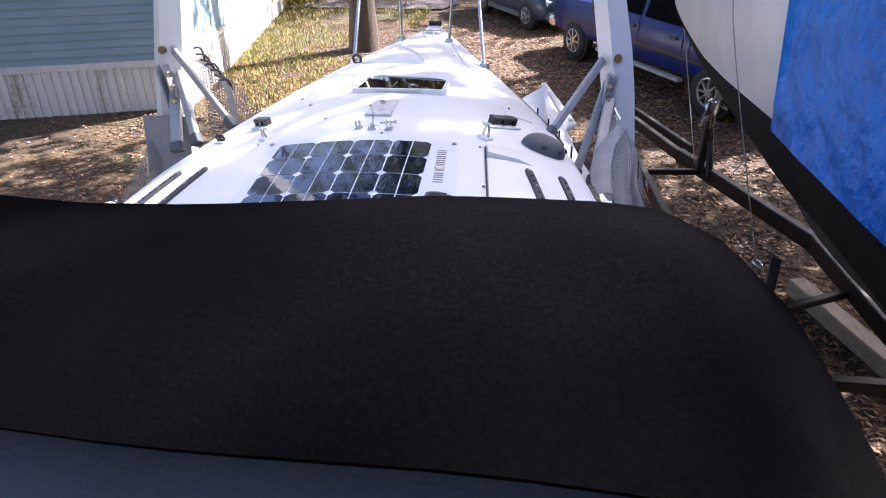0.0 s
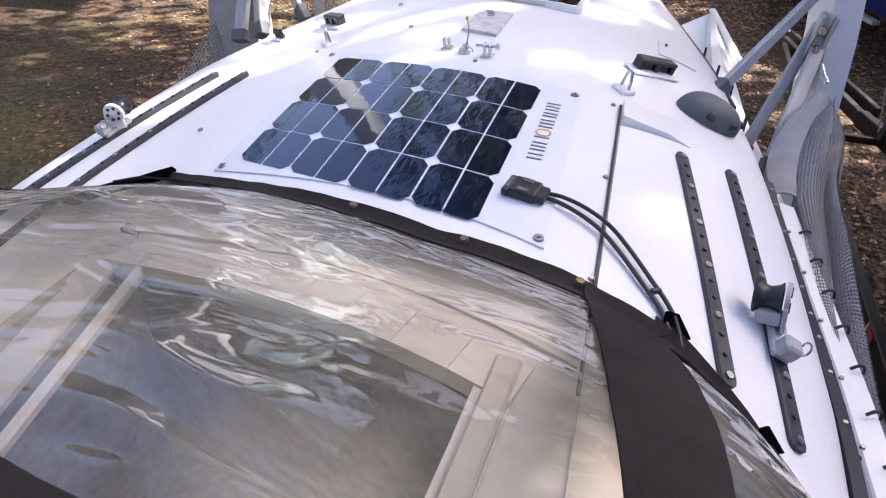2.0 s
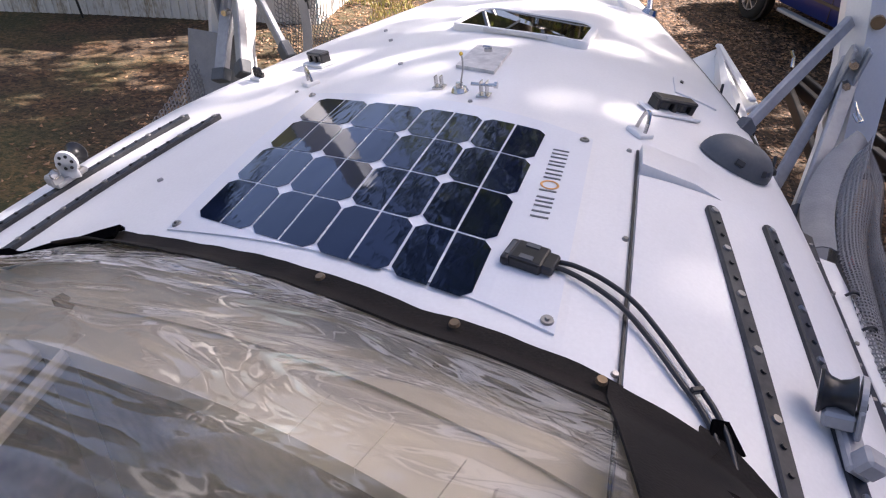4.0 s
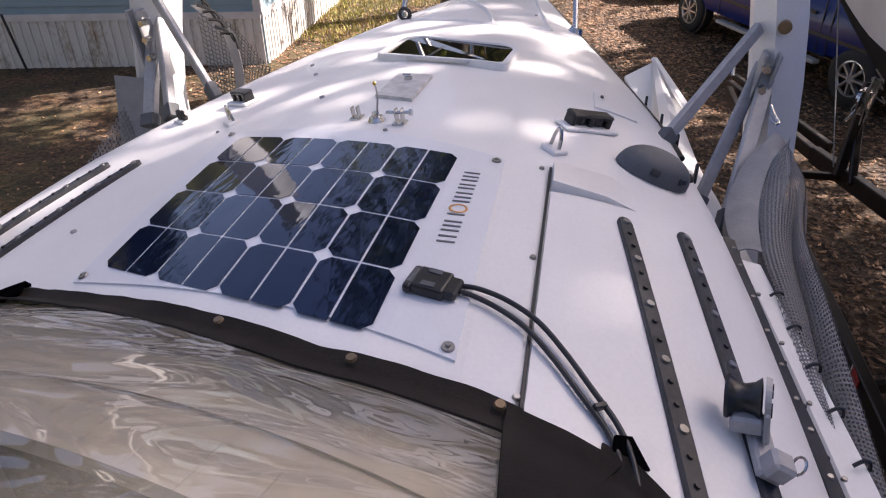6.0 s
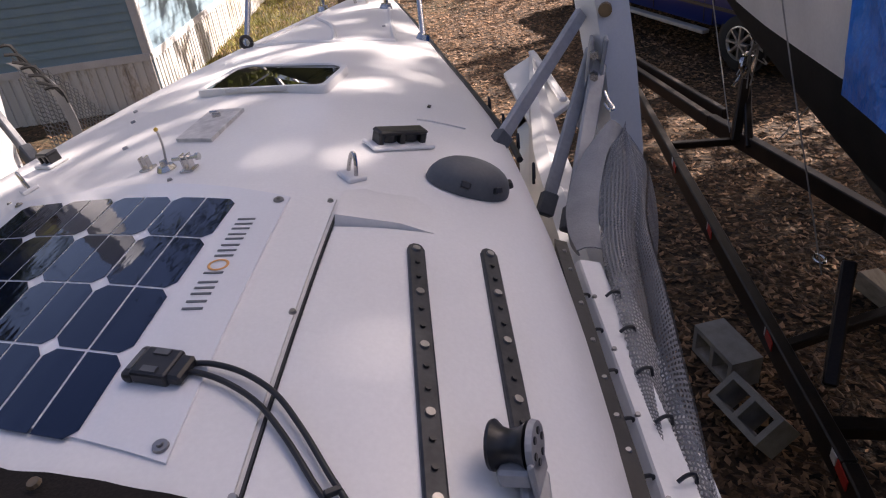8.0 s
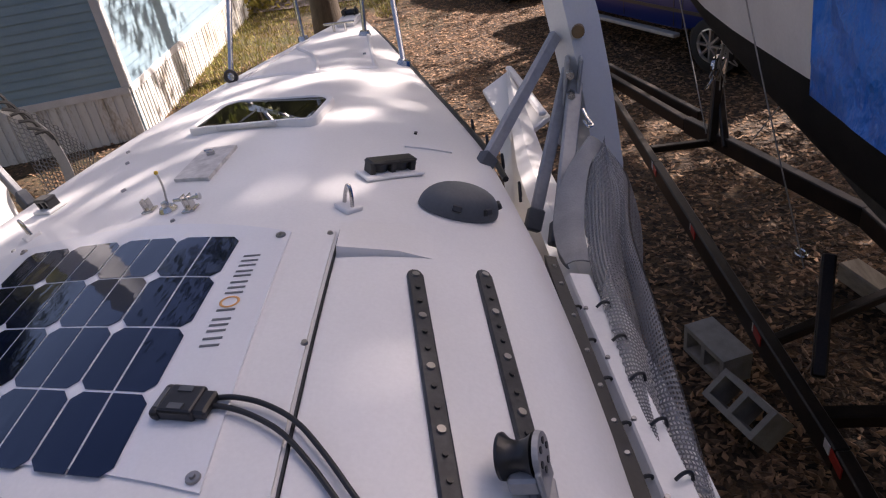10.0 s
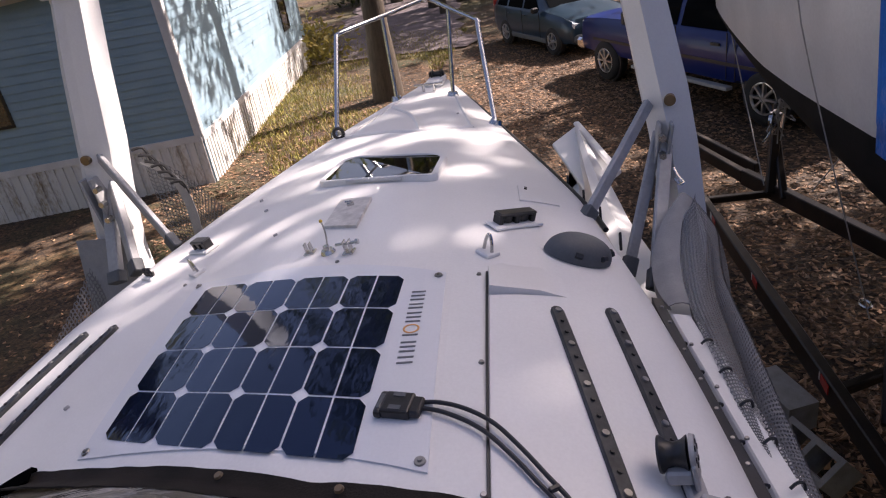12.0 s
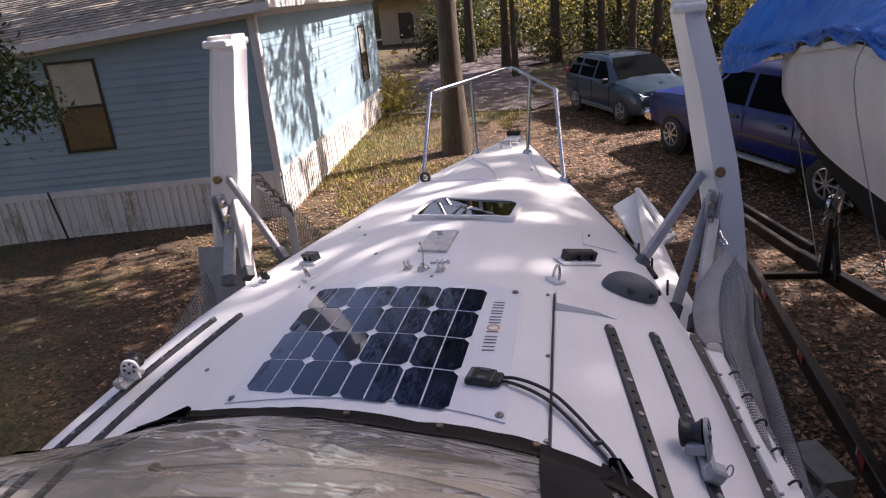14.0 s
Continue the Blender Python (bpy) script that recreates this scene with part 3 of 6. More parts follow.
def make_forehatch():
    """Smoked window in a rounded white frame."""
    c = [(-0.09, 2.435), (0.325, 2.30), (0.314, 2.555), (-0.075, 2.69)]
    cx, cy = 0.118, 2.495

    def ring(scale, h, off=0.0):
        out = []
        for i, (x, y) in enumerate(c):
            px, py = c[i - 1]
            nx, ny = c[(i + 1) % 4]
            for t in range(5):
                s = t / 4
                a = (x + (px - x) * 0.14, y + (py - y) * 0.14)
                b = (x + (nx - x) * 0.14, y + (ny - y) * 0.14)
                qx = (1 - s) ** 2 * a[0] + 2 * s * (1 - s) * x + s * s * b[0]
                qy = (1 - s) ** 2 * a[1] + 2 * s * (1 - s) * y + s * s * b[1]
                qx, qy = cx + (qx - cx) * scale, cy + (qy - cy) * scale
                out.append(Vector((qx, qy, deck_z(qx, qy))) + deck_normal(qx, qy) * h)
        return out
    bm = bmesh.new()
    loft(bm, [ring(1.04, -0.01), ring(1.04, 0.012), ring(1.02, 0.020), ring(0.95, 0.020), ring(0.92, 0.015), ring(0.92, -0.005)], True)
    fr = part("forward_hatch", bm, GEL, boat, "white framed hatch with a smoked window", smooth=True)
    bm = bmesh.new()
    bm.faces.new([bm.verts.new(p) for p in ring(0.935, 0.0165)])
    part("pane", bm, WINGLASS, fr, "dark smoked glossy pane")
    bm = bmesh.new()
    vs = loft(bm, [ring(0.93, 0.006), ring(0.93, -0.004)], True)
    bm.faces.new(vs[1])
    part("well", bm, WELL, fr, "brownish well with shade in its colour")
    for t in (0.42, 0.8):
        bm = bmesh.new()
        x0, y0 = c[0][0] * (1 - t) + c[1][0] * t, c[0][1] * (1 - t) + c[1][1] * t
        beam(bm, on_deck(x0, y0 + 0.03, 0.008).translation, on_deck(x0 + 0.01, y0 + 0.24, 0.008).translation, 0.008, 0.006)
        part("hinge_bar", bm, TRACK, fr)
    bm = bmesh.new()
    beam(bm, on_deck(0.02, 2.392, 0.012).translation, on_deck(0.22, 2.326, 0.012).translation, 0.006, 0.012, bevel=0.002)
    part("frame_lip", bm, WHITETRIM, fr, "grey metal lip")


make_forehatch()


def make_fittings():
    # mast step and its ears
    for x, y, kind in ((0.084, 1.882, 0), (0.141, 1.858, 1), (0.202, 1.838, 2)):
        m = on_deck(x, y, 0.0) @ Matrix.Scale(0.55, 4)
        bm = bmesh.new()
        if kind == 0:
            box(bm, (-0.012, 0, 0.025), (0.006, 0.03, 0.05), None, 0.002)
            box(bm, (0.012, 0, 0.025), (0.006, 0.03, 0.05), None, 0.002)
            box(bm, (0, 0, 0.004), (0.05, 0.05, 0.008), None, 0.002)
        elif kind == 1:
            bmesh.ops.create_cone(bm, cap_ends=True, segments=14, radius1=0.036, radius2=0.028, depth=0.016, matrix=pose(0, 0, 0.010))
            bmesh.ops.create_cone(bm, cap_ends=True, segments=12, radius1=0.016, radius2=0.014, depth=0.02, matrix=pose(0, 0, 0.026))
        else:
            box(bm, (-0.010, 0, 0.03), (0.006, 0.034, 0.06), None, 0.002)
            box(bm, (0.014, 0, 0.03), (0.006, 0.034, 0.06), None, 0.002)
            box(bm, (0, 0, 0.004), (0.05, 0.055, 0.008), None, 0.002)
            tube(bm, [(-0.05, 0, 0.045), (0.05, 0, 0.045)], 0.007, 8)
            bmesh.ops.create_cone(bm, cap_ends=True, segments=8, radius1=0.013, radius2=0.013, depth=0.012, matrix=pose(0.05, 0, 0.045, 0, 90, 0))
        moved(bm.verts, m)
        part("mast_step" if kind == 1 else "mast_step_ear", bm, STEEL, boat, "worn stainless mast fitting")
    bm = bmesh.new()
    a = on_deck(0.141, 1.866, 0.015).translation
    tube(bm, smooth_line([a, a + Vector((0.002, 0.003, 0.03)), a + Vector((-0.001, 0.006, 0.052)), a + Vector((-0.006, 0.01, 0.060))], 4), 0.0022, 6)
    wire = part("mast_wire", bm, ROPE, boat, "pale cable standing up from the mast step")
    bm = bmesh.new()
    bmesh.ops.create_uvsphere(bm, u_segments=8, v_segments=6, radius=0.0045, matrix=Matrix.Translation(a + Vector((-0.006, 0.01, 0.062))))
    part("cable_plug", bm, AMBER, wire, "yellow plug")
    # mildewed lid with a small cleat
    bm = bmesh.new()
    strip(bm, 0, 1, 0, 1, 0, 0.008, 5, 5, quad_map((0.07, 2.028), (0.178, 1.985), (0.162, 2.192), (0.058, 2.228)))
    lid = part("inspection_lid", bm, LIDMAT, boat, "mildewed white rounded lid", smooth=False)
    bm = bmesh.new()
    m = on_deck(0.112, 2.15, 0.006) @ Matrix.Scale(0.7, 4)
    box(bm, (0, 0, 0.008), (0.03, 0.012, 0.016), None, 0.003)
    tube(bm, [(-0.02, 0.004, 0.02), (0.012, -0.004, 0.02)], 0.005, 6)
    moved(bm.verts, m)
    part("latch", bm, STEEL, lid)
    # rope clutch banks, one each side
    for x, y, turn, w in ((0.575, 2.005, 42, 0.115), (-0.395, 2.178, -30, 0.085)):
        m = on_deck(x, y, 0.0, turn) @ Matrix.Diagonal((1, 0.66, 0.72, 1))
        bm = bmesh.new()
        box(bm, (0, -0.004, 0.006), (w + 0.03, 0.085, 0.012), None, 0.004)
        moved(bm.verts, m)
        base = part("organiser_base", bm, GEL, boat, "white mounting pad")
        bm = bmesh.new()
        box(bm, (0, 0, 0.044), (w, 0.05, 0.014), None, 0.005)
        nleg = 4 if w > 0.12 else 3
        for k in range(nleg):
            box(bm, (-w / 2 + 0.008 + (w - 0.016) * k / (nleg - 1), 0, 0.025), (0.013, 0.046, 0.034), None, 0.003)
        moved(bm.verts, m)
        part("rope_organiser", bm, BLACKPL, base, "black plastic rope organiser")
        for k in range(nleg - 1):
            bm = bmesh.new()
            bmesh.ops.create_cone(bm, cap_ends=True, segments=14, radius1=0.017, radius2=0.017, depth=0.022, matrix=m @ pose(-w / 2 + 0.008 + (w - 0.016) * (k + 0.5) / (nleg - 1), 0, 0.025))
            part("sheave", bm, BLACKPL, base, smooth=False)
    # eyes on wedge pads
    for x, y, turn in ((0.534, 1.806, 48), (-0.315, 1.99, 55)):
        m = on_deck(x, y, 0.0, turn) @ Matrix.Scale(0.72, 4)
        bm = bmesh.new()
        box(bm, (0, 0, 0.006), (0.052, 0.062, 0.014), None, 0.003)
        moved(bm.verts, m)
        pad = part("eye_pad", bm, GEL, boat)
        bm = bmesh.new()
        tube(bm, [(0, -0.018 + 0.036 * k / 10, 0.012 + 0.055 * math.sin(math.pi * k / 10) ** 0.6) for k in range(11)], 0.0055, 7)
        moved(bm.verts, m)
        part("pad_eye", bm, STEEL, pad, "stainless pad eye")
    # cowl with openings
    m = on_deck(0.727, 1.905, 0.0, 27) @ Matrix.Scale(0.74, 4)
    bm = bmesh.new()
    rows = []
    for j in range(9):
        a = math.pi / 2 * j / 8
        rows.append([(0.118 * math.cos(a) ** 0.75 * math.cos(t), 0.078 * math.cos(a) ** 0.75 * math.sin(t), 0.070 * math.sin(a)) for t in np.linspace(0, 2 * math.pi, 32, endpoint=False)])
    rows[-1] = [(0.001 * math.cos(t), 0.001 * math.sin(t), 0.07) for t in np.linspace(0, 2 * math.pi, 32, endpoint=False)]
    vs = loft(bm, rows, True)
    bm.faces.new(vs[-1])
    moved(bm.verts, m)
    cowl = part("winch_cover_cowl", bm, GREYPL, boat, "dark grey domed plastic cowl", smooth=True)
    for t, e in ((-112, 30), (-62, 30), (-8, 34)):
        bm = bmesh.new()
        ct, st = math.cos(radians(t)), math.sin(radians(t))
        h = 0.030
        box(bm, (0.110 * ct, 0.073 * st, h), (0.026, 0.016, 0.018), pose(0, 0, 0, -35, 0, t + 90).to_3x3(), 0.003)
        moved(bm.verts, m)
        part("opening", bm, BLACKPL, cowl, "square dark opening")
    # small access plate forward, small round fairlead to port
    bm = bmesh.new()
    strip(bm, 0, 1, 0, 1, 0, 0.004, 3, 4, quad_map((0.576, 2.192), (0.68, 2.235), (0.645, 2.365), (0.56, 2.33)))
    plate = part("access_plate", bm, GEL, boat)
    bm = bmesh.new()
    box(bm, (0, 0, 0.006), (0.008, 0.016, 0.004))
    moved(bm.verts, on_deck(0.583, 2.308, 0.0))
    part("slot", bm, BLACKPL, plate)
    m = on_deck(-0.548, 2.096, 0.0, -30) @ Matrix.Scale(0.75, 4)
    bm = bmesh.new()
    box(bm, (0, 0, 0.004), (0.09, 0.05, 0.01), None, 0.003)
    moved(bm.verts, m)
    fl = part("fairlead_pad", bm, GEL, boat)
    bm = bmesh.new()
    for s in (-0.018, 0.018):
        tube(bm, [(s + 0.016 * math.cos(a), 0, 0.024 + 0.016 * math.sin(a)) for a in np.linspace(0, 6.28, 13)], 0.008, 7)
    moved(bm.verts, m)
    part("fairlead", bm, BLACKPL, fl, "twin black fairlead rings", smooth=True)
    # little eyes and dents
    for x, y in ((-0.255, 2.355), (-0.10, 2.08), (-0.34, 2.5), (0.233, 3.32), (-0.40, 1.50)):
        bm = bmesh.new()
        box(bm, (0, 0, 0.003), (0.013, 0.006, 0.008), None, 0.002)
        moved(bm.verts, on_deck(x, y, 0.0, 40))
        part("deck_eye", bm, ALU, boat)
    # stem fitting, cleat and roller at the bow
    bm = bmesh.new()
    box(bm, (0.02, 3.98, deck_z(0.02, 3.98) + 0.012), (0.09, 0.16, 0.03), None, 0.006)
    part("bow_plate", bm, GEL, boat)
    bm = bmesh.new()
    box(bm, (-0.005, 4.03, 2.375), (0.006, 0.06, 0.09), None, 0.002)
    box(bm, (0.045, 4.03, 2.375), (0.006, 0.06, 0.09), None, 0.002)
    tube(bm, [(-0.02, 4.03, 2.40), (0.06, 4.03, 2.40)], 0.014, 8)
    part("bow_roller", bm, BLACKPL, boat, "dark bow roller")
    bm = bmesh.new()
    tube(bm, [(-0.06, 3.82, deck_z(0, 3.82) + 0.035), (0.085, 3.82, deck_z(0, 3.82) + 0.035)], 0.006, 7)
    for x in (-0.015, 0.04):
        tube(bm, [(x, 3.82, deck_z(0, 3.82)), (x, 3.82, deck_z(0, 3.82) + 0.035)], 0.007, 7)
    part("bow_cleat", bm, STEEL, boat)


make_fittings()


def make_pulpit():
    bm = bmesh.new()
    line = [(-0.300, 3.24, 2.35), (-0.314, 3.52, 2.69), (-0.313, 3.555, 2.720), (-0.290, 3.585, 2.732), (-0.157, 3.80, 2.750), (-0.02, 3.985, 2.772), (0.02, 4.0, 2.774), (0.06, 3.985, 2.772), (0.169, 3.80, 2.748), (0.313, 3.58, 2.714), (0.338, 3.55, 2.700), (0.340, 3.515, 2.670), (0.405, 3.20, 2.34)]
    loop = smooth_line(line, 5)
    tube(bm, loop, 0.0108, 10)
    pul = part("pulpit_rail", bm, STEEL, boat, "stainless steel bow pulpit rail", smooth=True)
    for a, b in (((-0.135, 3.72, 2.355), (-0.157, 3.80, 2.748)), ((0.148, 3.72, 2.345), (0.169, 3.80, 2.746))):
        bm = bmesh.new()
        tube(bm, [a, b], 0.0098, 9)
        part("pulpit_post", bm, STEEL, boat, "", smooth=True)
    for x, y in ((-0.300, 3.24), (0.405, 3.2), (-0.135, 3.72), (0.148, 3.72)):
        bm = bmesh.new()
        bmesh.ops.create_cone(bm, cap_ends=True, segments=12, radius1=0.03, radius2=0.022, depth=0.02, matrix=on_deck(x, y, 0.008))
        part("pulpit_foot", bm, STEEL, boat)
    bm = bmesh.new()
    c = on_deck(-0.262, 3.17, 0.02).translation
    tube(bm, [c + Vector((0.022 * math.cos(a), 0.0, 0.022 * math.sin(a))) for a in np.linspace(0, 6.28, 11)], 0.008, 6)
    part("bow_fairlead", bm, BLACKPL, boat, "black ring fairlead", smooth=True)


make_pulpit()

# ---- solar panel ----
def make_panel():
    th = 0.0085
    pan = thing("solar_panel", (0.16, 1.4, deck_z(0.16, 1.4)), "thin white flexible solar panel with dark cells on the hatch", "solar panel")
    q = quad_map((-0.205, 1.298), (0.520, 1.150), (0.462, 1.690), (-0.252, 1.888))
    bm = bmesh.new()
    strip(bm, 0, 1, 0, 1, -0.0015, 0.003, 16, 14, lambda u, v: q(u, v))
    bmesh.ops.translate(bm, verts=bm.verts, vec=(0, 0, th - 0.003))
    part("backsheet", bm, PANELWHITE, pan, "white backing sheet", smooth=False)
    # cells: grid axes by its crossing points
    o = Vector((0.127, 1.479))
    ex, ey, bow = Vector((0.1433, -0.0415)), Vector((-0.0068, 0.127)), Vector((-0.005, 0.006))

    def at(i, j, h):
        p = o + ex * i + ey * j + bow * i * i
        return Vector((p.x, p.y, deck_z(p.x, p.y))) + deck_normal(p.x, p.y) * (th + h)
    g, c = 0.018, 0.11
    for r in range(-2, 2):
        for k in range(-2, 2):
            for half in (0, 1):
                a, b = (g, 0.484) if half == 0 else (0.516, 1 - g)
                pts = [(a, g + (c if half == 0 else 0)), (a, 1 - g - (c if half == 0 else 0))] 
                if half == 0:
                    pts += [(a + c, 1 - g), (b, 1 - g), (b, g), (a + c, g)]
                else:
                    pts = [(a, g), (a, 1 - g), (b - c, 1 - g), (b, 1 - g - c), (b, g + c), (b - c, g)]
                bm = bmesh.new()
                low = [bm.verts.new(at(k + u, r + v, 0.0006)) for u, v in pts]
                hi = [bm.verts.new(at(k + u, r + v, 0.0013)) for u, v in pts]
                bm.faces.new(hi[::-1])
                for t in range(6):
                    bm.faces.new((low[t], low[(t + 1) % 6], hi[(t + 1) % 6], hi[t]))
                bmesh.ops.recalc_face_normals(bm, faces=bm.faces)
                part("cell", bm, CELL, pan)
    # corner eyelets
    for x, y in ((-0.188, 1.31), (0.506, 1.168), (0.448, 1.674), (-0.236, 1.868)):
        bm = bmesh.new()
        bmesh.ops.create_cone(bm, cap_ends=True, segments=14, radius1=0.009, radius2=0.008, depth=0.003, matrix=on_deck(x, y, th + 0.002))
        bmesh.ops.create_cone(bm, cap_ends=True, segments=8, radius1=0.0045, radius2=0.003, depth=0.005, matrix=on_deck(x, y, th + 0.004))
        part("eyelet", bm, SCREW, pan)
    # printed maker's mark: eight plain shapes, the fifth an orange ring
    for i in range(8):
        t = i / 7
        m = on_deck(0.421 + 0.018 * t, 1.600 - 0.212 * t, th + 0.0008, 5) @ pose(0, 0, 0, 0, 0, -90)
        bm = bmesh.new()
        if i == 4:
            tube(bm, [(0.0125 * math.cos(a), 0.0135 * math.sin(a), 0) for a in np.linspace(0, 6.2832, 25)], 0.0021, 6, cap=False)
            bmesh.ops.scale(bm, vec=(1, 1, 0.3), verts=bm.verts)
        else:
            wide = (0.015, 0.017, 0.018, 0.014, 0.0, 0.022, 0.013, 0.015)[i]
            for q in (-0.5, 0.5):
                box(bm, (q * wide, 0, 0), (0.0042, 0.028, 0.0007))
        moved(bm.verts, m)
        part("printed_mark", bm, INKO if i == 4 else INK, pan)
    # junction box with two leads
    m = on_deck(0.462, 1.268, th, -6) @ Matrix.Scale(0.64, 4)
    bm = bmesh.new()
    box(bm, (-0.012, 0, 0.014), (0.075, 0.070, 0.028), None, 0.006, 2)
    box(bm, (-0.055, 0, 0.012), (0.022, 0.078, 0.024), None, 0.008, 2)
    box(bm, (0.034, 0, 0.013), (0.03, 0.060, 0.022), None, 0.005)
    moved(bm.verts, m)
    jb = part("junction_box", bm, BLACKPL, pan, "black junction box")
    bm = bmesh.new()
    for yy in (-0.022, 0.022):
        box(bm, (-0.012, yy, 0.029), (0.03, 0.014, 0.003))
    box(bm, (-0.055, 0, 0.0245), (0.010, 0.05, 0.003), None, 0.001)
    moved(bm.verts, m)
    part("cover_rib", bm, GREYPL, jb)
    for off in (0.012, -0.012):
        pts = []
        for x, y, h in ((0.482, 1.272 + off * 0.6, 0.006), (0.51, 1.272 + off * 0.6, 0.008), (0.55, 1.262 + off * 0.7, 0.008), (0.595, 1.238 + off * 0.7, 0.009), (0.636, 1.201 + off * 0.6, 0.008), (0.676, 1.158 + off * 0.5, 0.007), (0.708, 1.124 + off * 0.4, 0.006), (0.728, 1.085 + off * 0.3, 0.006), (0.745, 1.02, 0.004)):
            pts.append(Vector((x + off * 0.5, y, deck_z(x, y) + th * 0.8 + h)))
        bm = bmesh.new()
        tube(bm, smooth_line(pts, 6), 0.0036, 8)
        part("lead", bm, BLACKPL, pan, "black cable", smooth=True)
    bm = bmesh.new()
    box(bm, (0, 0, 0.005), (0.03, 0.012, 0.014), None, 0.002)
    moved(bm.verts, on_deck(0.688, 1.145, 0.012, 40) @ Matrix.Scale(0.6, 4))
    part("cable_tie", bm, BLACKPL, pan)


make_panel()

# ---- dodger: black canvas hood with a clear vinyl front ----
def top_drop(x):
    return 6.0 * max(0.0, abs(x - 0.175) - 0.605) ** 2 + min(0.03, 0.10 * max(0.0, 0.65 - x))


def base_line(x):
    """Where the hood's front meets the deck."""
    return float(np.interp(x, [-0.86, -0.78, -0.66, -0.50, -0.34, 0.08, 0.35, 0.60, 0.735, 0.80, 0.87, 0.94, 1.02], [1.20, 1.24, 1.265, 1.285, 1.305, 1.202, 1.132, 1.107, 1.085, 1.045, 0.99, 0.94, 0.88]))


PROFILE = [(-0.118, 3.018), (-0.062, 3.042), (0.0, 3.052), (0.07, 3.041), (0.142, 3.004), (0.220, 2.947), (0.310, 2.870), (0.405, 2.784)]


def make_dodger():
    dod = thing("dodger", (0.12, 0.4, 2.4), "black canvas dodger with a creased clear vinyl window", "dodger")
    xs = list(np.linspace(-0.80, 1.04, 47))

    def seam(x):
        d = abs(x - 0.48)
        e = d * d if d < 0.35 else 0.1225 + 0.45 * (d - 0.35)
        return Vector((x, 0.405 + 0.60 * e, 2.784 - 0.36 * e - 1.6 * max(0.0, x - 0.75) ** 1.6))
    bm = bmesh.new()
    rows = []
    for k, (y, z) in enumerate(PROFILE):
        f = k / (len(PROFILE) - 1)
        row = []
        for x in xs:
            e = seam(x)
            n1, n2 = 0.02 * noise.noise((x * 3, y * 3, 1)) * (1 - f), 0.006 * noise.noise((x * 5, y * 5, 2)) * (1 - f)
            row.append(Vector((x, y - (0.024 * min(1.0, max(0.0, (x - 0.45) / 0.2)) if k == 0 else 0.0) + (e.y - 0.405) * f ** 2 + n1, (z - top_drop(x)) * (1 - f ** 3) + (z + e.z - 2.784) * f ** 3 + n2 + 0.020 * math.sin(math.pi * max(0.0, f - 0.25) / 0.75) * min(1.0, max(0.0, (0.45 - x) / 0.4)))))
        rows.append(row)
    # smooth extra rows
    fine = []
    for a, b in zip(rows, rows[1:]):
        fine.append(a)
        fine.append([p.lerp(q, 0.5) + Vector((0, 0.0, 0.004)) for p, q in zip(a, b)])
    fine.append(rows[-1])
    loft(bm, fine)
    solid(bm, 0.004)
    part("canvas_top", bm, CANVAS, dod, "black canvas top", smooth=True)
    # Worn hem above the seam; its pale, tapering brown also paints a sun patch.
    bm = bmesh.new()
    hem = []
    for k in range(5):
        row = []
        for i, x in enumerate(xs):
            if x > 0.22:
                wide = 3.0 * min(1.0, max(0.04, (x - 0.22) / 0.50)) * (1 - k / 4)
                j = min(2, int(wide))
                row.append(fine[-1 - j][i].lerp(fine[-2 - j][i], wide - j) + Vector((0, 0.004, 0.007)))
        hem.append(row)
    loft(bm, hem)
    solid(bm, 0.003)
    part("worn_sunlit_hem", bm, HEM, dod, "worn brownish hem above the window with painted sunlight", smooth=True)
    # grey cloth behind the top
    bm = bmesh.new()
    rows = []
    for k in range(9):
        rows.append([Vector((x, -0.066 - 0.06 * k, 3.010 - top_drop(x) - 0.03 * k - 0.004 * math.sin(9 * x + k))) for x in xs])
    loft(bm, rows)
    part("rear_curtain", bm, GREYCLOTH, dod, "grey-blue cloth curtain", smooth=True)
    # window
    lo, hi = -0.84, 0.605

    def wx(i, n, a, b):
        return a + (b - a) * i / n

    def pane(a, b, nx, ny, wrinkle, seed):
        out = []
        for j in range(ny + 1):
            t = j / ny
            row = []
            for i in range(nx + 1):
                x = wx(i, nx, a, b)
                x += 0.11 * (1 - t) * min(1.0, max(0.0, (x - 0.3) / 0.3))
                p = seam(x)
                yb = base_line(x) - 0.03
                q = Vector((x, yb, deck_z(x, yb) + 0.012))
                v = p.lerp(q, t)
                bulge = math.sin(math.pi * t) * 0.035 * float(np.interp(x, [-0.84, -0.55, -0.30, 0.0], [-2.8, -1.8, -0.5, 1.0]))
                w = wrinkle * math.sin(math.pi * min(1, max(0, t))) ** 0.5 * (noise.noise((x * 4 + seed, t * 7, 1.0)) + 0.7 * (1 - 2 * abs(noise.noise((x * 7 + seed + 2 * t, t * 11 - 3 * x, 5.0)))) + 0.12 * noise.noise((x * 20, t * 26, 2.0)))
                row.append(v + Vector((0, 0.35, 1)).normalized() * (bulge + w))
            out.append(row)
        return out
    bm = bmesh.new()
    loft(bm, pane(lo, hi, 130, 80, 0.006, 0.0))
    win = part("vinyl_window", bm, VINYL, dod, "clear creased vinyl sheet", smooth=True)
    win.visible_shadow = False
    bm = bmesh.new()
    loft(bm, pane(0.67, 1.0, 18, 26, 0.008, 9.0))
    win2 = part("side_window", bm, VINYL, dod, "clear vinyl side panel", smooth=True)
    win2.visible_shadow = False
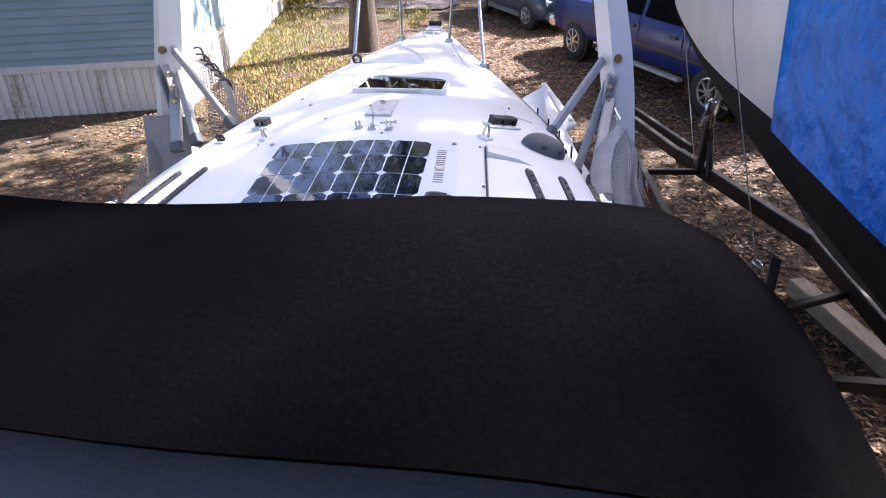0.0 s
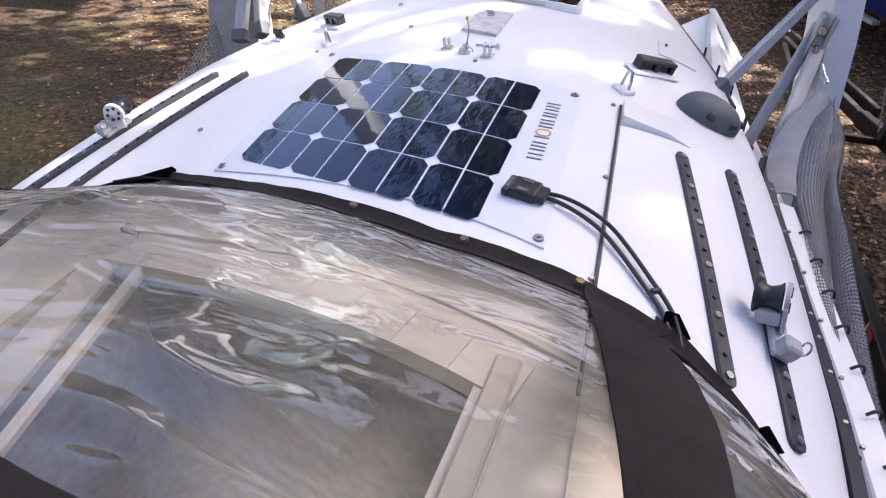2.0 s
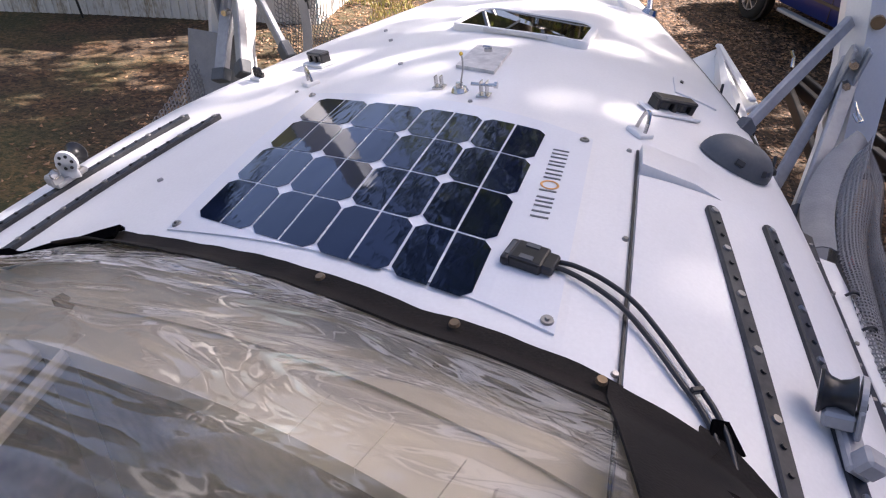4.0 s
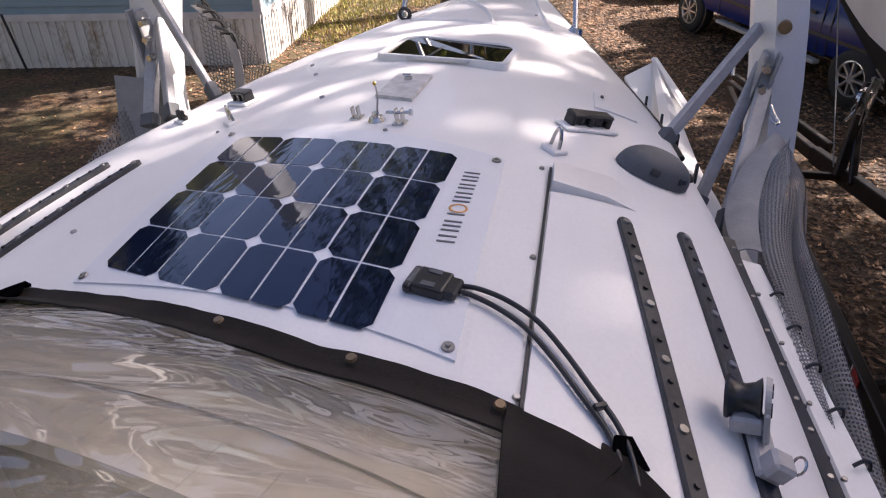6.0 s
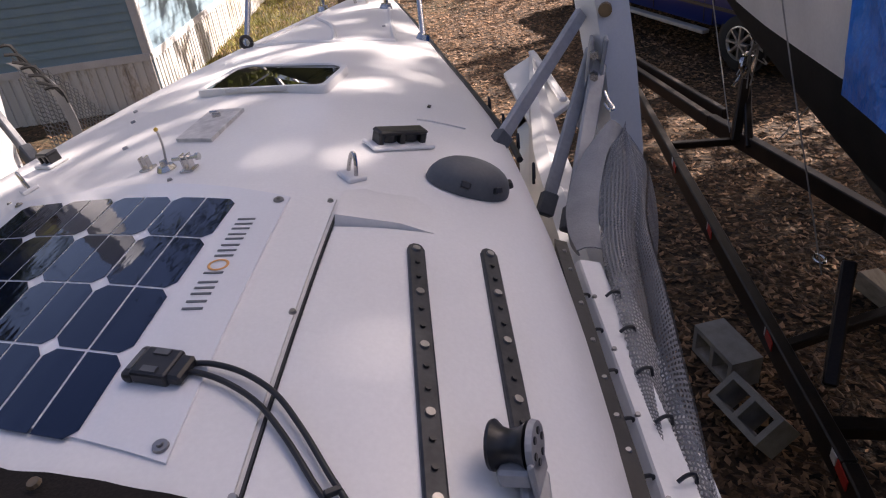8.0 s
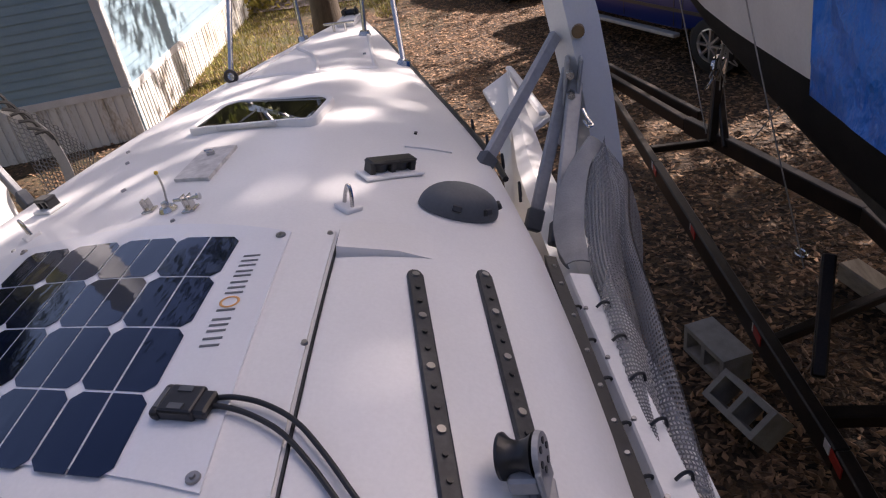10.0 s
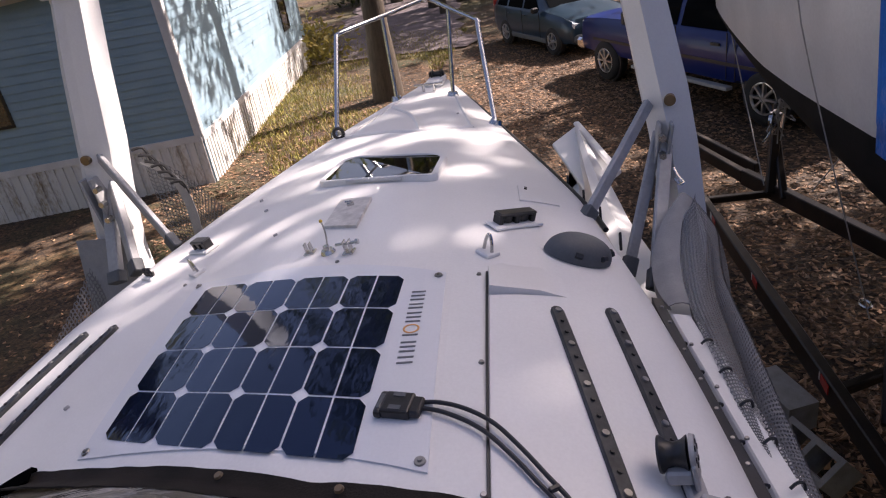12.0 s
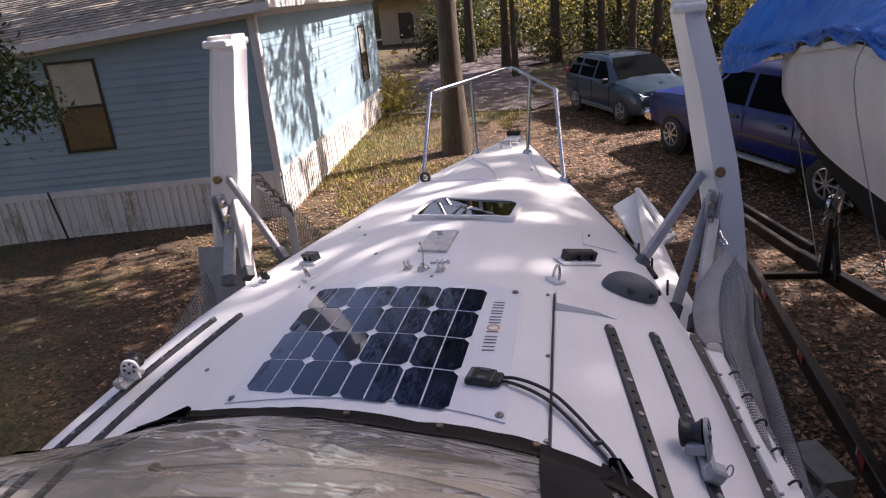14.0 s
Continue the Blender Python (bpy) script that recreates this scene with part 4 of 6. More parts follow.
    # black borders
    def band(a, b, t0, t1, h, name, n=40, ny=4, material=CANVASWORN):
        bm = bmesh.new()
        rows = []
        for j in range(ny + 1):
            t = t0 + (t1 - t0) * j / ny
            row = []
            for i in range(n + 1):
                x = wx(i, n, a, b)
                if name == "starboard_panel":
                    x += (0.11 - 0.045 * i / n) * (1 - min(1.0, t)) + (0.035 * math.sin(math.pi * min(1.0, t)) - 0.01) * (i / n) + 0.05 * max(0.0, t - 0.86) / 0.18 * (i / n) ** 2
                yb = base_line(x) - 0.03
                p, q = seam(x), Vector((x, yb, deck_z(x, yb) + 0.012))
                v = p.lerp(q, t) if t <= 1 else q + Vector((0, (t - 1) * 0.6, 0))
                if t > 1:
                    v.z = deck_z(v.x, v.y) + 0.008
                row.append(v + Vector((0, 0.35, 1)).normalized() * (math.sin(math.pi * min(1, t)) * 0.035 + h + 0.003 * noise.noise((x * 20, t * 9, 3))))
            rows.append(row)
        loft(bm, rows)
        solid(bm, 0.003)
        return part(name, bm, material, dod, "", smooth=True)
    band(-0.42, 0.612, 0.94, 1.05, 0.004, "front_binding", 60, 3, CANVASWORN)
    band(0.595, 0.685, 0.0, 1.04, 0.007, "starboard_panel", 10, 16, CANVASWORN)
    band(0.70, 1.02, 0.80, 1.06, 0.006, "side_binding", 16, 4, CANVASWORN)
    band(-0.80, 1.02, -0.03, 0.035, 0.007, "worn_seam", 60, 4, CANVASWORN)
    # ragged flap at the port end
    bm = bmesh.new()
    pts = []
    for i in range(15):
        x = -0.31 - 0.56 * i / 14
        y = 1.302 - 0.045 * min(1.0, i / 5) ** 0.8 + 0.004 * math.sin(i * 2.1)
        w = 0.012 + 0.030 * min(1.0, i / 4) + 0.008 * math.sin(i * 1.3 + 1)
        pts.append([(x, y, deck_z(x, y) + 0.018 + 0.006 * math.sin(i * 1.9)), (x, y - w * 0.5, deck_z(x, y) + 0.03), (x + 0.01, y - w - 0.02, deck_z(x, y) + 0.025)])
    loft(bm, pts)
    solid(bm, 0.006)
    part("port_flap", bm, CANVAS, dod, "ragged black flap", smooth=True)
    # snaps along the binding
    for x in (0.2, 0.407, 0.585):
        y = base_line(x) - 0.005
        bm = bmesh.new()
        bmesh.ops.create_cone(bm, cap_ends=True, segments=10, radius1=0.0075, radius2=0.006, depth=0.004, matrix=on_deck(x, y - 0.01, 0.022))
        part("snap", bm, BRASS, dod)
    # stitches along the seam
    bm = bmesh.new()
    for i in range(120):
        x = -0.4 + 1.0 * i / 119
        p = seam(x) + Vector((0, -0.004, 0.0105))
        box(bm, p, (0.0035, 0.0012, 0.0008))
    part("stitching", bm, CANVASWORN, dod)
    # white ring on the hem and two loose tabs
    bm = bmesh.new()
    tube(bm, [Vector((0.515 + 0.009 * math.cos(a), 0.388 + 0.009 * math.sin(a), 2.814 - 0.008 * math.sin(a))) for a in np.linspace(0, 6.28, 15)], 0.0022, 5)
    part("wire_loop", bm, WEB, dod)
    for x, y, t in ((0.73, 1.085, 20), (0.875, 0.985, 40)):
        bm = bmesh.new()
        rows = []
        for k in range(5):
            s = k / 4
            rows.append([on_deck(x, y, 0.006, t) @ Vector((-0.022 + 0.006 * s, 0.0 + 0.03 * s, 0.004 + 0.012 * s * s)), on_deck(x, y, 0.006, t) @ Vector((0.022 - 0.016 * s, 0.034 * s, 0.004 + 0.008 * s))])
        loft(bm, rows)
        solid(bm, 0.004)
        part("tab", bm, CANVAS, dod, "", smooth=True)


make_dodger()


def cabin_below():
    """The companionway seen through the vinyl, its shade put into the brown."""
    bm = bmesh.new()
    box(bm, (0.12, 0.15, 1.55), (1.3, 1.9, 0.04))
    part("cabin_sole", bm, CABIN, boat, "brown cabin sole with shade in its colour")
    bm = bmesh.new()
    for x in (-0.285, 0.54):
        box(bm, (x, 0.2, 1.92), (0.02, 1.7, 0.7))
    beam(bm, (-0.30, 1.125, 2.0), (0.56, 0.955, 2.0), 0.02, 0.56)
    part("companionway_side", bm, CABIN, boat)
    bm = bmesh.new()
    box(bm, (0.12, 0.55, 1.95), (0.5, 0.25, 0.03), None, 0.006)
    box(bm, (0.12, 0.40, 1.75), (0.5, 0.25, 0.03), None, 0.006)
    part("companionway_step", bm, WOOD, boat, "varnished wooden step")
    for x, y, e in ((-0.27, 1.10, 0.07), (-0.15, 1.04, 0.02), (0.535, 0.93, 0.035)):
        bm = bmesh.new()
        beam(bm, (x + 0.10 if x < 0 else x, 0.3, deck_z(x, 0.3) + 0.01), (x, y, deck_z(x, y) + 0.008), e, 0.02, bevel=0.004)
        part("hatch_slide", bm, WHITETRIM, boat)


cabin_below()


def make_coaming():
    """Raised lip round the companionway under the vinyl."""
    def lip(a, b, w):
        bm = bmesh.new()
        pts = [Vector(a).lerp(Vector(b), k / 10) for k in range(11)]
        for p, q in zip(pts, pts[1:]):
            beam(bm, (p.x, p.y, deck_z(p.x, p.y) - 0.004), (q.x, q.y, deck_z(q.x, q.y) - 0.004), w, 0.03)
        part("companionway_coaming", bm, GEL, boat, "white raised lip")
    lip((-0.31, 1.07), (0.56, 0.90), 0.07)
    lip((-0.275, 1.06), (-0.275, 0.3), 0.05)
    lip((0.53, 0.92), (0.53, 0.3), 0.05)


make_coaming()

# ---- folded crossbeams, nets and floats ----
def make_beam(side, xs_low, xs_mid, xs_top, ztop):
    """An upright folded crossbeam arm with its struts. side: 1 starboard, -1 port."""
    th = thing("folded_crossbeam", (xs_low[0], 2.63, 1.0), "white upright folded crossbeam arm with grey struts beside the deck", "crossbeam", "folded crossbeams")
    bm = bmesh.new()
    rows = []
    for z, (a, b), d in ((1.05, xs_low, 0.10), (2.15, xs_low, 0.10), (2.40, [(p + q) / 2 for p, q in zip(xs_low, xs_mid)], 0.10), (2.58, xs_mid, 0.10), (2.85, [(p + q) / 2 for p, q in zip(xs_mid, xs_top)], 0.095), (ztop - 0.06, xs_top, 0.09), (ztop, xs_top, 0.09)):
        m = (a + b) / 2
        w = (b - a) / 2
        # eight-sided box section with a ridge on the after face
        rows.append([(m - w, 2.63 - d * 0.5, z), (m - w * 0.25, 2.63 - d * 0.95, z), (m + w * 0.2, 2.63 - d * 0.8, z), (m + w, 2.63 - d * 0.5, z), (m + w * 1.02, 2.63 + d * 0.6, z), (m + w * 0.5, 2.63 + d, z), (m - w * 0.5, 2.63 + d, z), (m - w * 1.02, 2.63 + d * 0.6, z)])
    rows.append([((x - (xs_top[0] + xs_top[1]) / 2) * 0.72 + (xs_top[0] + xs_top[1]) / 2, 2.63 + (y - 2.63) * 0.72, z) for x, y, z in rows[-1]])
    rows.append([(x, y, z - 0.10) for x, y, z in rows[-1]])
    vs = loft(bm, rows, True)
    bm.faces.new(vs[-1])
    arm = part("arm", bm, GEL, th, "white glassfibre beam arm with an open end", smooth=False)
    bm = bmesh.new()
    mx = (xs_top[0] + xs_top[1]) / 2
    box(bm, (mx, 2.625, ztop - 0.028), ((xs_top[1] - xs_top[0]) * 1.02, 0.176, 0.03), None, 0.010, 3)
    part("end_collar", bm, GEL, arm)
    # Black block set in the mouth paints the shade inside the hollow arm.
    bm = bmesh.new()
    box(bm, (mx, 2.625, ztop - 0.010), ((xs_top[1] - xs_top[0]) * 0.62, 0.10, 0.012), None, 0.005)
    part("open_end_shade", bm, BLACKPL, arm, "black block for the shade in the hollow end")
    xb = (1.012 if side > 0 else -0.985)
    bm = bmesh.new()
    bmesh.ops.create_cone(bm, cap_ends=True, segments=14, radius1=0.019, radius2=0.017, depth=0.05, matrix=pose(xb, 2.555, 2.553, 90, 0, 0))
    part("pivot_bolt", bm, BRASS, arm, "corroded round bolt head")
    # struts
    if side > 0:
        bars = (((0.745, 2.25, 2.31), (0.955, 2.56, 2.545), 0.034, 0.02), ((0.86, 2.28, 2.12), (0.985, 2.58, 2.45), 0.034, 0.016), ((0.925, 2.14, 2.15), (1.0, 2.54, 2.42), 0.042, 0.016))
    else:
        bars = (((-0.62, 2.36, 2.27), (-0.955, 2.57, 2.555), 0.036, 0.02), ((-0.80, 2.35, 2.19), (-0.965, 2.60, 2.46), 0.04, 0.03), ((-0.92, 2.38, 2.14), (-0.98, 2.58, 2.42), 0.05, 0.03))
    for a, b, w, h in bars:
        bm = bmesh.new()
        beam(bm, a, b, w, h, (0, 1, 0.3), 0.004)
        strut = part("strut", bm, ALU, th, "grey painted flat strut")
        bm = bmesh.new()
        p, q = Vector(a), Vector(b)
        beam(bm, p - (q - p) * 0.02, p.lerp(q, 0.11), w + 0.010, h + 0.012, (0, 1, 0.3), 0.004)
        part("strut_foot", bm, GREYPL, strut, "dark grey plastic foot")
    bm = bmesh.new()
    s = side
    for k in range(2):
        box(bm, (s * (0.965 + 0.035 * k), 2.55, 2.37), (0.010, 0.10, 0.24), pose(0, 0, 0, 0, s * 8, 0).to_3x3(), 0.004)
    part("hinge_plate", bm, ALU, th, "grey hinge plates")
    for dz in (-0.09, -0.03, 0.03, 0.085):
        bm = bmesh.new()
        bmesh.ops.create_cone(bm, cap_ends=True, segments=6, radius1=0.012, radius2=0.011, depth=0.028, matrix=pose(0.985 if s > 0 else -0.945, 2.49, 2.37 + dz, 90, 0, 0))
        part("hex_bolt", bm, STEEL, th)
    return th


make_beam(1, (1.0, 1.13), (0.935, 1.07), (0.840, 0.945), 3.125)
make_beam(-1, (-1.118, -0.99), (-1.040, -0.905), (-0.925, -0.815), 3.13)


def net_sheet(name, rows, parent, label, hole=0.62):
    """Woven mesh cloth: each weave cell keeps its rim and loses its middle."""
    bm = bmesh.new()
    verts = [[bm.verts.new(p) for p in r] for r in rows]
    for a, b in zip(verts, verts[1:]):
        for k in range(len(a) - 1):
            q = (a[k], a[k + 1], b[k + 1], b[k])
            c = sum((v.co for v in q), Vector()) / 4
            i = [bm.verts.new(c + (v.co - c) * hole) for v in q]
            for t in range(4):
                bm.faces.new((q[t], q[(t + 1) % 4], i[(t + 1) % 4], i[t]))
    return part(name, bm, NET, parent, label)


def diag(fn, nu, nv):
    """Rows of places on fn(u, v), turned by half cells so that holes stand diamond-wise."""
    return [[fn(min(1, max(0, (i + 0.5 * (j % 2)) / nu)), j / nv) for i in range(nu + 1)] for j in range(nv + 1)]


def make_starboard_net():
    net = thing("trampoline_net", (1.12, 1.6, 1.9), "grey mesh trampoline net folded and hanging beside the deck", "net", "trampoline nets")

    def on(line):
        pts = smooth_line(line, 10)

        def at(v):
            k = min(len(pts) - 1.001, max(0.0, v) * (len(pts) - 1))
            return pts[int(k)].lerp(pts[int(k) + 1], k - int(k))
        return at
    band_in = on([(1.02, 2.36, 2.33), (0.953, 2.27, 2.276), (0.917, 2.15, 2.223), (0.917, 2.05, 2.2), (0.935, 1.95, 2.207)])
    band_out = on([(1.058, 2.36, 2.298), (1.016, 2.28, 2.285), (0.993, 2.18, 2.241), (0.984, 2.08, 2.216), (0.988, 1.97, 2.197)])
    inner = on([(1.058, 2.36, 2.298), (1.016, 2.28, 2.285), (0.993, 2.18, 2.241), (0.985, 1.97, 2.205), (1.0, 1.80, 2.20), (1.022, 1.57, 2.195), (1.048, 1.40, 2.19), (1.085, 1.1, 2.17), (1.12, 0.5, 2.13)])
    valley = on([(1.059, 2.36, 2.297), (1.07, 2.28, 2.25), (1.08, 2.22, 2.223), (1.062, 2.05, 2.175), (1.066, 1.8, 2.16), (1.068, 1.57, 2.155), (1.078, 1.36, 2.15), (1.10, 1.1, 2.135), (1.14, 0.5, 2.10)])
    crest = on([(1.061, 2.36, 2.296), (1.092, 2.32, 2.258), (1.105, 2.28, 2.232), (1.088, 2.1, 2.195), (1.098, 1.85, 2.185), (1.104, 1.55, 2.182), (1.108, 1.33, 2.180), (1.13, 1.1, 2.17), (1.17, 0.5, 2.13)])

    def pleat_in(u, v):
        p = inner(v).lerp(valley(v), u)
        return p + Vector((0, 0, (0.012 + 0.02 * (1 - v)) * math.sin(math.pi * u)))

    def skirt(u, v):
        return inner(v) + Vector((0.03 * u, 0.0, -0.34 * u)) if v > 0.45 else inner(v).lerp(inner(0.45), 0.15 * u) + Vector((0.05 * u, 0, -0.30 * u))

    def pleat_out(u, v):
        p = valley(v).lerp(crest(v), u)
        return p + Vector((0, 0, 0.006 * math.sin(math.pi * u)))

    def outside(u, v):
        return crest(v) + Vector((0.004 + 0.03 * math.sin(math.pi * min(1, u * 1.3)) + 0.012 * math.sin(9 * v) * u, -0.02 * u, -0.46 * u))
    net_sheet("inner_pleat", diag(pleat_in, 10, 170), net, "grey mesh cloth", 0.56)
    net_sheet("inner_skirt", diag(skirt, 26, 170), net, "grey mesh cloth", 0.56)
    net_sheet("outer_pleat", diag(pleat_out, 7, 170), net, "grey mesh cloth", 0.56)
    net_sheet("outer_skirt", diag(outside, 34, 170), net, "grey mesh cloth", 0.56)
    bm = bmesh.new()
    rows = []
    for k in range(33):
        v = k / 32
        p, q = band_in(v), band_out(v)
        up = Vector((-0.2, -0.2, 1.0)) * (0.008 + 0.0012 * noise.noise((v * 14, 0, 2)))
        rows.append([p + Vector((0.004, 0, -0.09 * (1 - v) - 0.012)), p + up * 0.3, p.lerp(q, 0.35) + up * 1.3, p.lerp(q, 0.7) + up * 1.3, q + up * 0.4])
    loft(bm, rows)
    solid(bm, 0.003)
    part("webbing_edge", bm, WEB, net, "frayed pale grey webbing edge", smooth=True)
    bm = bmesh.new()
    tube(bm, smooth_line([(1.012, 2.45, 2.372), (1.02, 2.42, 2.358), (1.032, 2.40, 2.345), (1.02, 2.39, 2.345), (1.01, 2.41, 2.355)], 4), 0.0035, 6)
    part("shackle", bm, STEEL, net)


make_starboard_net()


def make_port_net():
    net = thing("trampoline_net", (-1.1, 2.4, 1.6), "grey mesh trampoline net hanging below the port beam", "net", "trampoline nets")

    def hang(u, v):
        a = Vector((-1.10, 2.58, 2.22)).lerp(Vector((-1.12, 2.02, 1.93)), v)
        b = Vector((-0.90, 2.45, 1.75)).lerp(Vector((-0.92, 2.0, 1.65)), v)
        return a.lerp(b, u) + Vector((0.02 * math.sin(7 * u + 3 * v), 0, 0))
    net_sheet("after_fold", diag(hang, 30, 40), net, "grey mesh cloth")

    def fore(u, v):
        a = Vector((-1.0, 2.86, 2.47)).lerp(Vector((-0.70, 3.0, 2.10)), v)
        b = Vector((-1.02, 2.9, 2.0)).lerp(Vector((-0.85, 3.0, 1.9)), v)
        return a.lerp(b, u) + Vector((0, 0.03 * math.sin(5 * v), 0))
    net_sheet("fore_fold", diag(fore, 24, 26), net, "grey mesh cloth", 0.72)
    bm = bmesh.new()
    rows = []
    for p in smooth_line([(-1.0, 2.83, 2.44), (-0.90, 2.84, 2.36), (-0.865, 2.84, 2.24), (-0.87, 2.84, 2.08)], 6):
        rows.append([p, p + Vector((0.035, 0.01, 0.0))])
    loft(bm, rows)
    solid(bm, 0.004)
    part("webbing_edge", bm, WEB, net, "pale grey webbing", smooth=True)
    bm = bmesh.new()
    rows = []
    for k in range(8):
        t = k / 7
        rows.append([(-1.13 + 0.03 * t, 2.50 - 0.1 * t, 2.26 - 0.3 * t), (-0.90 + 0.02 * t, 2.50 - 0.1 * t, 2.26 - 0.3 * t)])
    loft(bm, rows)
    part("net_corner", bm, WEB, net, "", smooth=True)
    for k in range(7):
        bm = bmesh.new()
        a = Vector((-0.99 + 0.02 * k, 2.80, 2.50 - 0.025 * k))
        tube(bm, smooth_line([a, a + Vector((0.04, 0.02, -0.01 * (k % 3))), a + Vector((0.05 + 0.01 * (k % 2), 0.03, -0.06))], 3), 0.006, 5)
        part("lashing_line", bm, DARKROPE, net, "black lashing line")


make_port_net()


def make_float(side):
    """The slim outer hull, folded in under the deck edge."""
    fl = thing("float_hull", (side * 0.95, 2.0, 0.9), "slim white float hull folded against the main hull", "float hull", "float hulls")
    bm = bmesh.new()
    rows = []
    for k in range(30):
        t = k / 29
        y = -0.6 + 5.3 * t
        w = 0.055 if side > 0 else 0.10
        w = w * (1 - max(0, (t - 0.45) / 0.55) ** 2.2) + 0.012
        c0 = float(np.interp(y, [0.6, 1.4, 2.07, 3.0, 4.7], [1.15, 1.10, 1.0, 0.86, 0.72]))
        cx = c0 if side > 0 else -c0 + 0.45
        zt = (2.05 if side > 0 else 1.35) - (0.40 if side > 0 else 0.1) * max(0, t - 0.45)
        rows.append([(cx - w, y, zt), (cx - w * 0.2, y, zt + 0.02), (cx + w, y, zt - 0.02), (cx + w * 1.1, y, zt - 0.35), (cx - 0.1 * side, y, zt - 0.85 + 0.4 * t), (cx - w * 1.4, y, zt - 0.4)])
    vs = loft(bm, rows, True)
    bm.faces.new(vs[0])
    bm.faces.new(vs[-1])
    bmesh.ops.recalc_face_normals(bm, faces=bm.faces)
    part("float_body", bm, GEL, fl, "", smooth=False)
    bm = bmesh.new()
    beam(bm, (side * 0.9, 0.4, 0.9), (side * 0.9, 0.6, 0.6), 0.1, 0.05)
    part("float_bracket", bm, ALU, fl)
    return fl


starboard_float = make_float(1)
make_float(-1)


def make_float_deck():
    """The float's narrow deck beside the rail: a shaded inner slope, a ridge and a flat top."""
    bm = bmesh.new()
    rows = []
    for y in np.linspace(0.2, 1.93, 26):
        x = float(np.interp(y, [0.2, 0.6, 1.1, 1.34, 1.65, 1.84, 1.93], [1.075, 1.06, 1.03, 0.998, 0.946, 0.912, 0.897]))
        t = 0.012 * max(0.0, y - 1.3)
        rows.append([(x + 0.004, y, 2.12), (x + 0.018, y, 2.165), (x + 0.040, y, 2.196), (x + 0.044, y, 2.199), (x + 0.092 - t, y, 2.192), (x + 0.100, y, 2.15), (x + 0.100, y, 1.9)])
    loft(bm, rows)
    part("float_deck", bm, GEL, starboard_float, "white narrow float deck", smooth=False)
    for y in np.linspace(0.75, 1.8, 8):
        x = float(np.interp(y, [0.6, 1.1, 1.34, 1.65, 1.84], [1.06, 1.03, 0.998, 0.946, 0.912]))
        bm = bmesh.new()
        bmesh.ops.create_cone(bm, cap_ends=True, segments=8, radius1=0.005, radius2=0.004, depth=0.005, matrix=pose(x + 0.046, y, 2.2))
        part("screw", bm, SCREW, starboard_float)


make_float_deck()


def make_float_deck_fin():
    """Flat white fin with a ridge that lies forward beside the deck."""
    for s, c in ((1, [(0.56, 4.62, 1.76), (0.74, 4.92, 1.79), (0.94, 3.98, 1.80), (0.76, 3.72, 1.77)]), (-1, [(-1.03, 4.05, 1.80), (-1.10, 4.30, 1.82), (-0.98, 4.80, 1.82), (-0.90, 4.70, 1.80)])):
        bm = bmesh.new()
        vs = [bm.verts.new(p) for p in c]
        bm.faces.new(vs)
        solid(bm, 0.03)
        bmesh.ops.bevel(bm, geom=list(bm.edges), offset=0.006, segments=1, affect="EDGES")
        ob = solo("float_fin", bm, GEL, "white flat float deck edge with a raised ridge", "boat part", "float fins")
        if s > 0:
            bm = bmesh.new()
            beam(bm, (0.715, 4.84, 1.81), (0.905, 3.95, 1.82), 0.04, 0.025, bevel=0.008)
            part("ridge", bm, GEL, ob)


make_float_deck_fin()


def make_edge_lashing():
    """Flat black lashing rail along the side deck, its screws and the hooks that stand out of it."""
    pts = smooth_line([(0.900, 1.90, 2.262), (0.912, 1.84, 2.252), (0.946, 1.65, 2.243), (0.974, 1.48, 2.24), (0.998, 1.34, 2.24), (1.03, 1.1, 2.235), (1.06, 0.6, 2.22)], 6)
    bm = bmesh.new()
    rows = []
    for k, p in enumerate(pts):
        d = (pts[min(k + 1, len(pts) - 1)] - pts[max(k - 1, 0)]).normalized()
        o = Vector((-d.y, d.x, 0)) * -1.0 if d.y > 0 else Vector((-d.y, d.x, 0))
        rows.append([p - o * 0.010 + Vector((0, 0, -0.02)), p - o * 0.010 + Vector((0, 0, 0.006)), p + o * 0.015 + Vector((0, 0, -0.004)), p + o * 0.018 + Vector((0, 0, -0.035))])
    loft(bm, rows)
    solid(bm, 0.003)
    rail = part("lashing_rail", bm, BLACKPL, boat, "black perforated lashing rail")
    for k in range(4, len(pts) - 4, 3):
        bm = bmesh.new()
        bmesh.ops.create_cone(bm, cap_ends=True, segments=8, radius1=0.005, radius2=0.004, depth=0.004, matrix=Matrix.Translation(pts[k] + Vector((0.004, 0, 0.001))))
        part("screw", bm, SCREW, rail)
    for k in range(9):
        y = 1.80 - 0.105 * k
        x = float(np.interp(y, [0.6, 1.1, 1.34, 1.65, 1.84], [1.06, 1.03, 0.998, 0.946, 0.912]))
        for x0, x1, name in ((x + 0.010, x + 0.036, "lashing_loop"), (x + 0.066, x + 0.090, "lashing_hook")):
            bm = bmesh.new()
            z = 2.196 if name == "lashing_loop" else 2.203
            tube(bm, smooth_line([(x0, y - 0.004, z), ((x0 + x1) / 2, y + 0.002, z + 0.007), (x1, y + 0.008, z + 0.002), (x1 + 0.003, y + 0.006, z - 0.012)], 3), 0.0030, 6)
            part(name, bm, BLACKPL, rail)


make_edge_lashing()

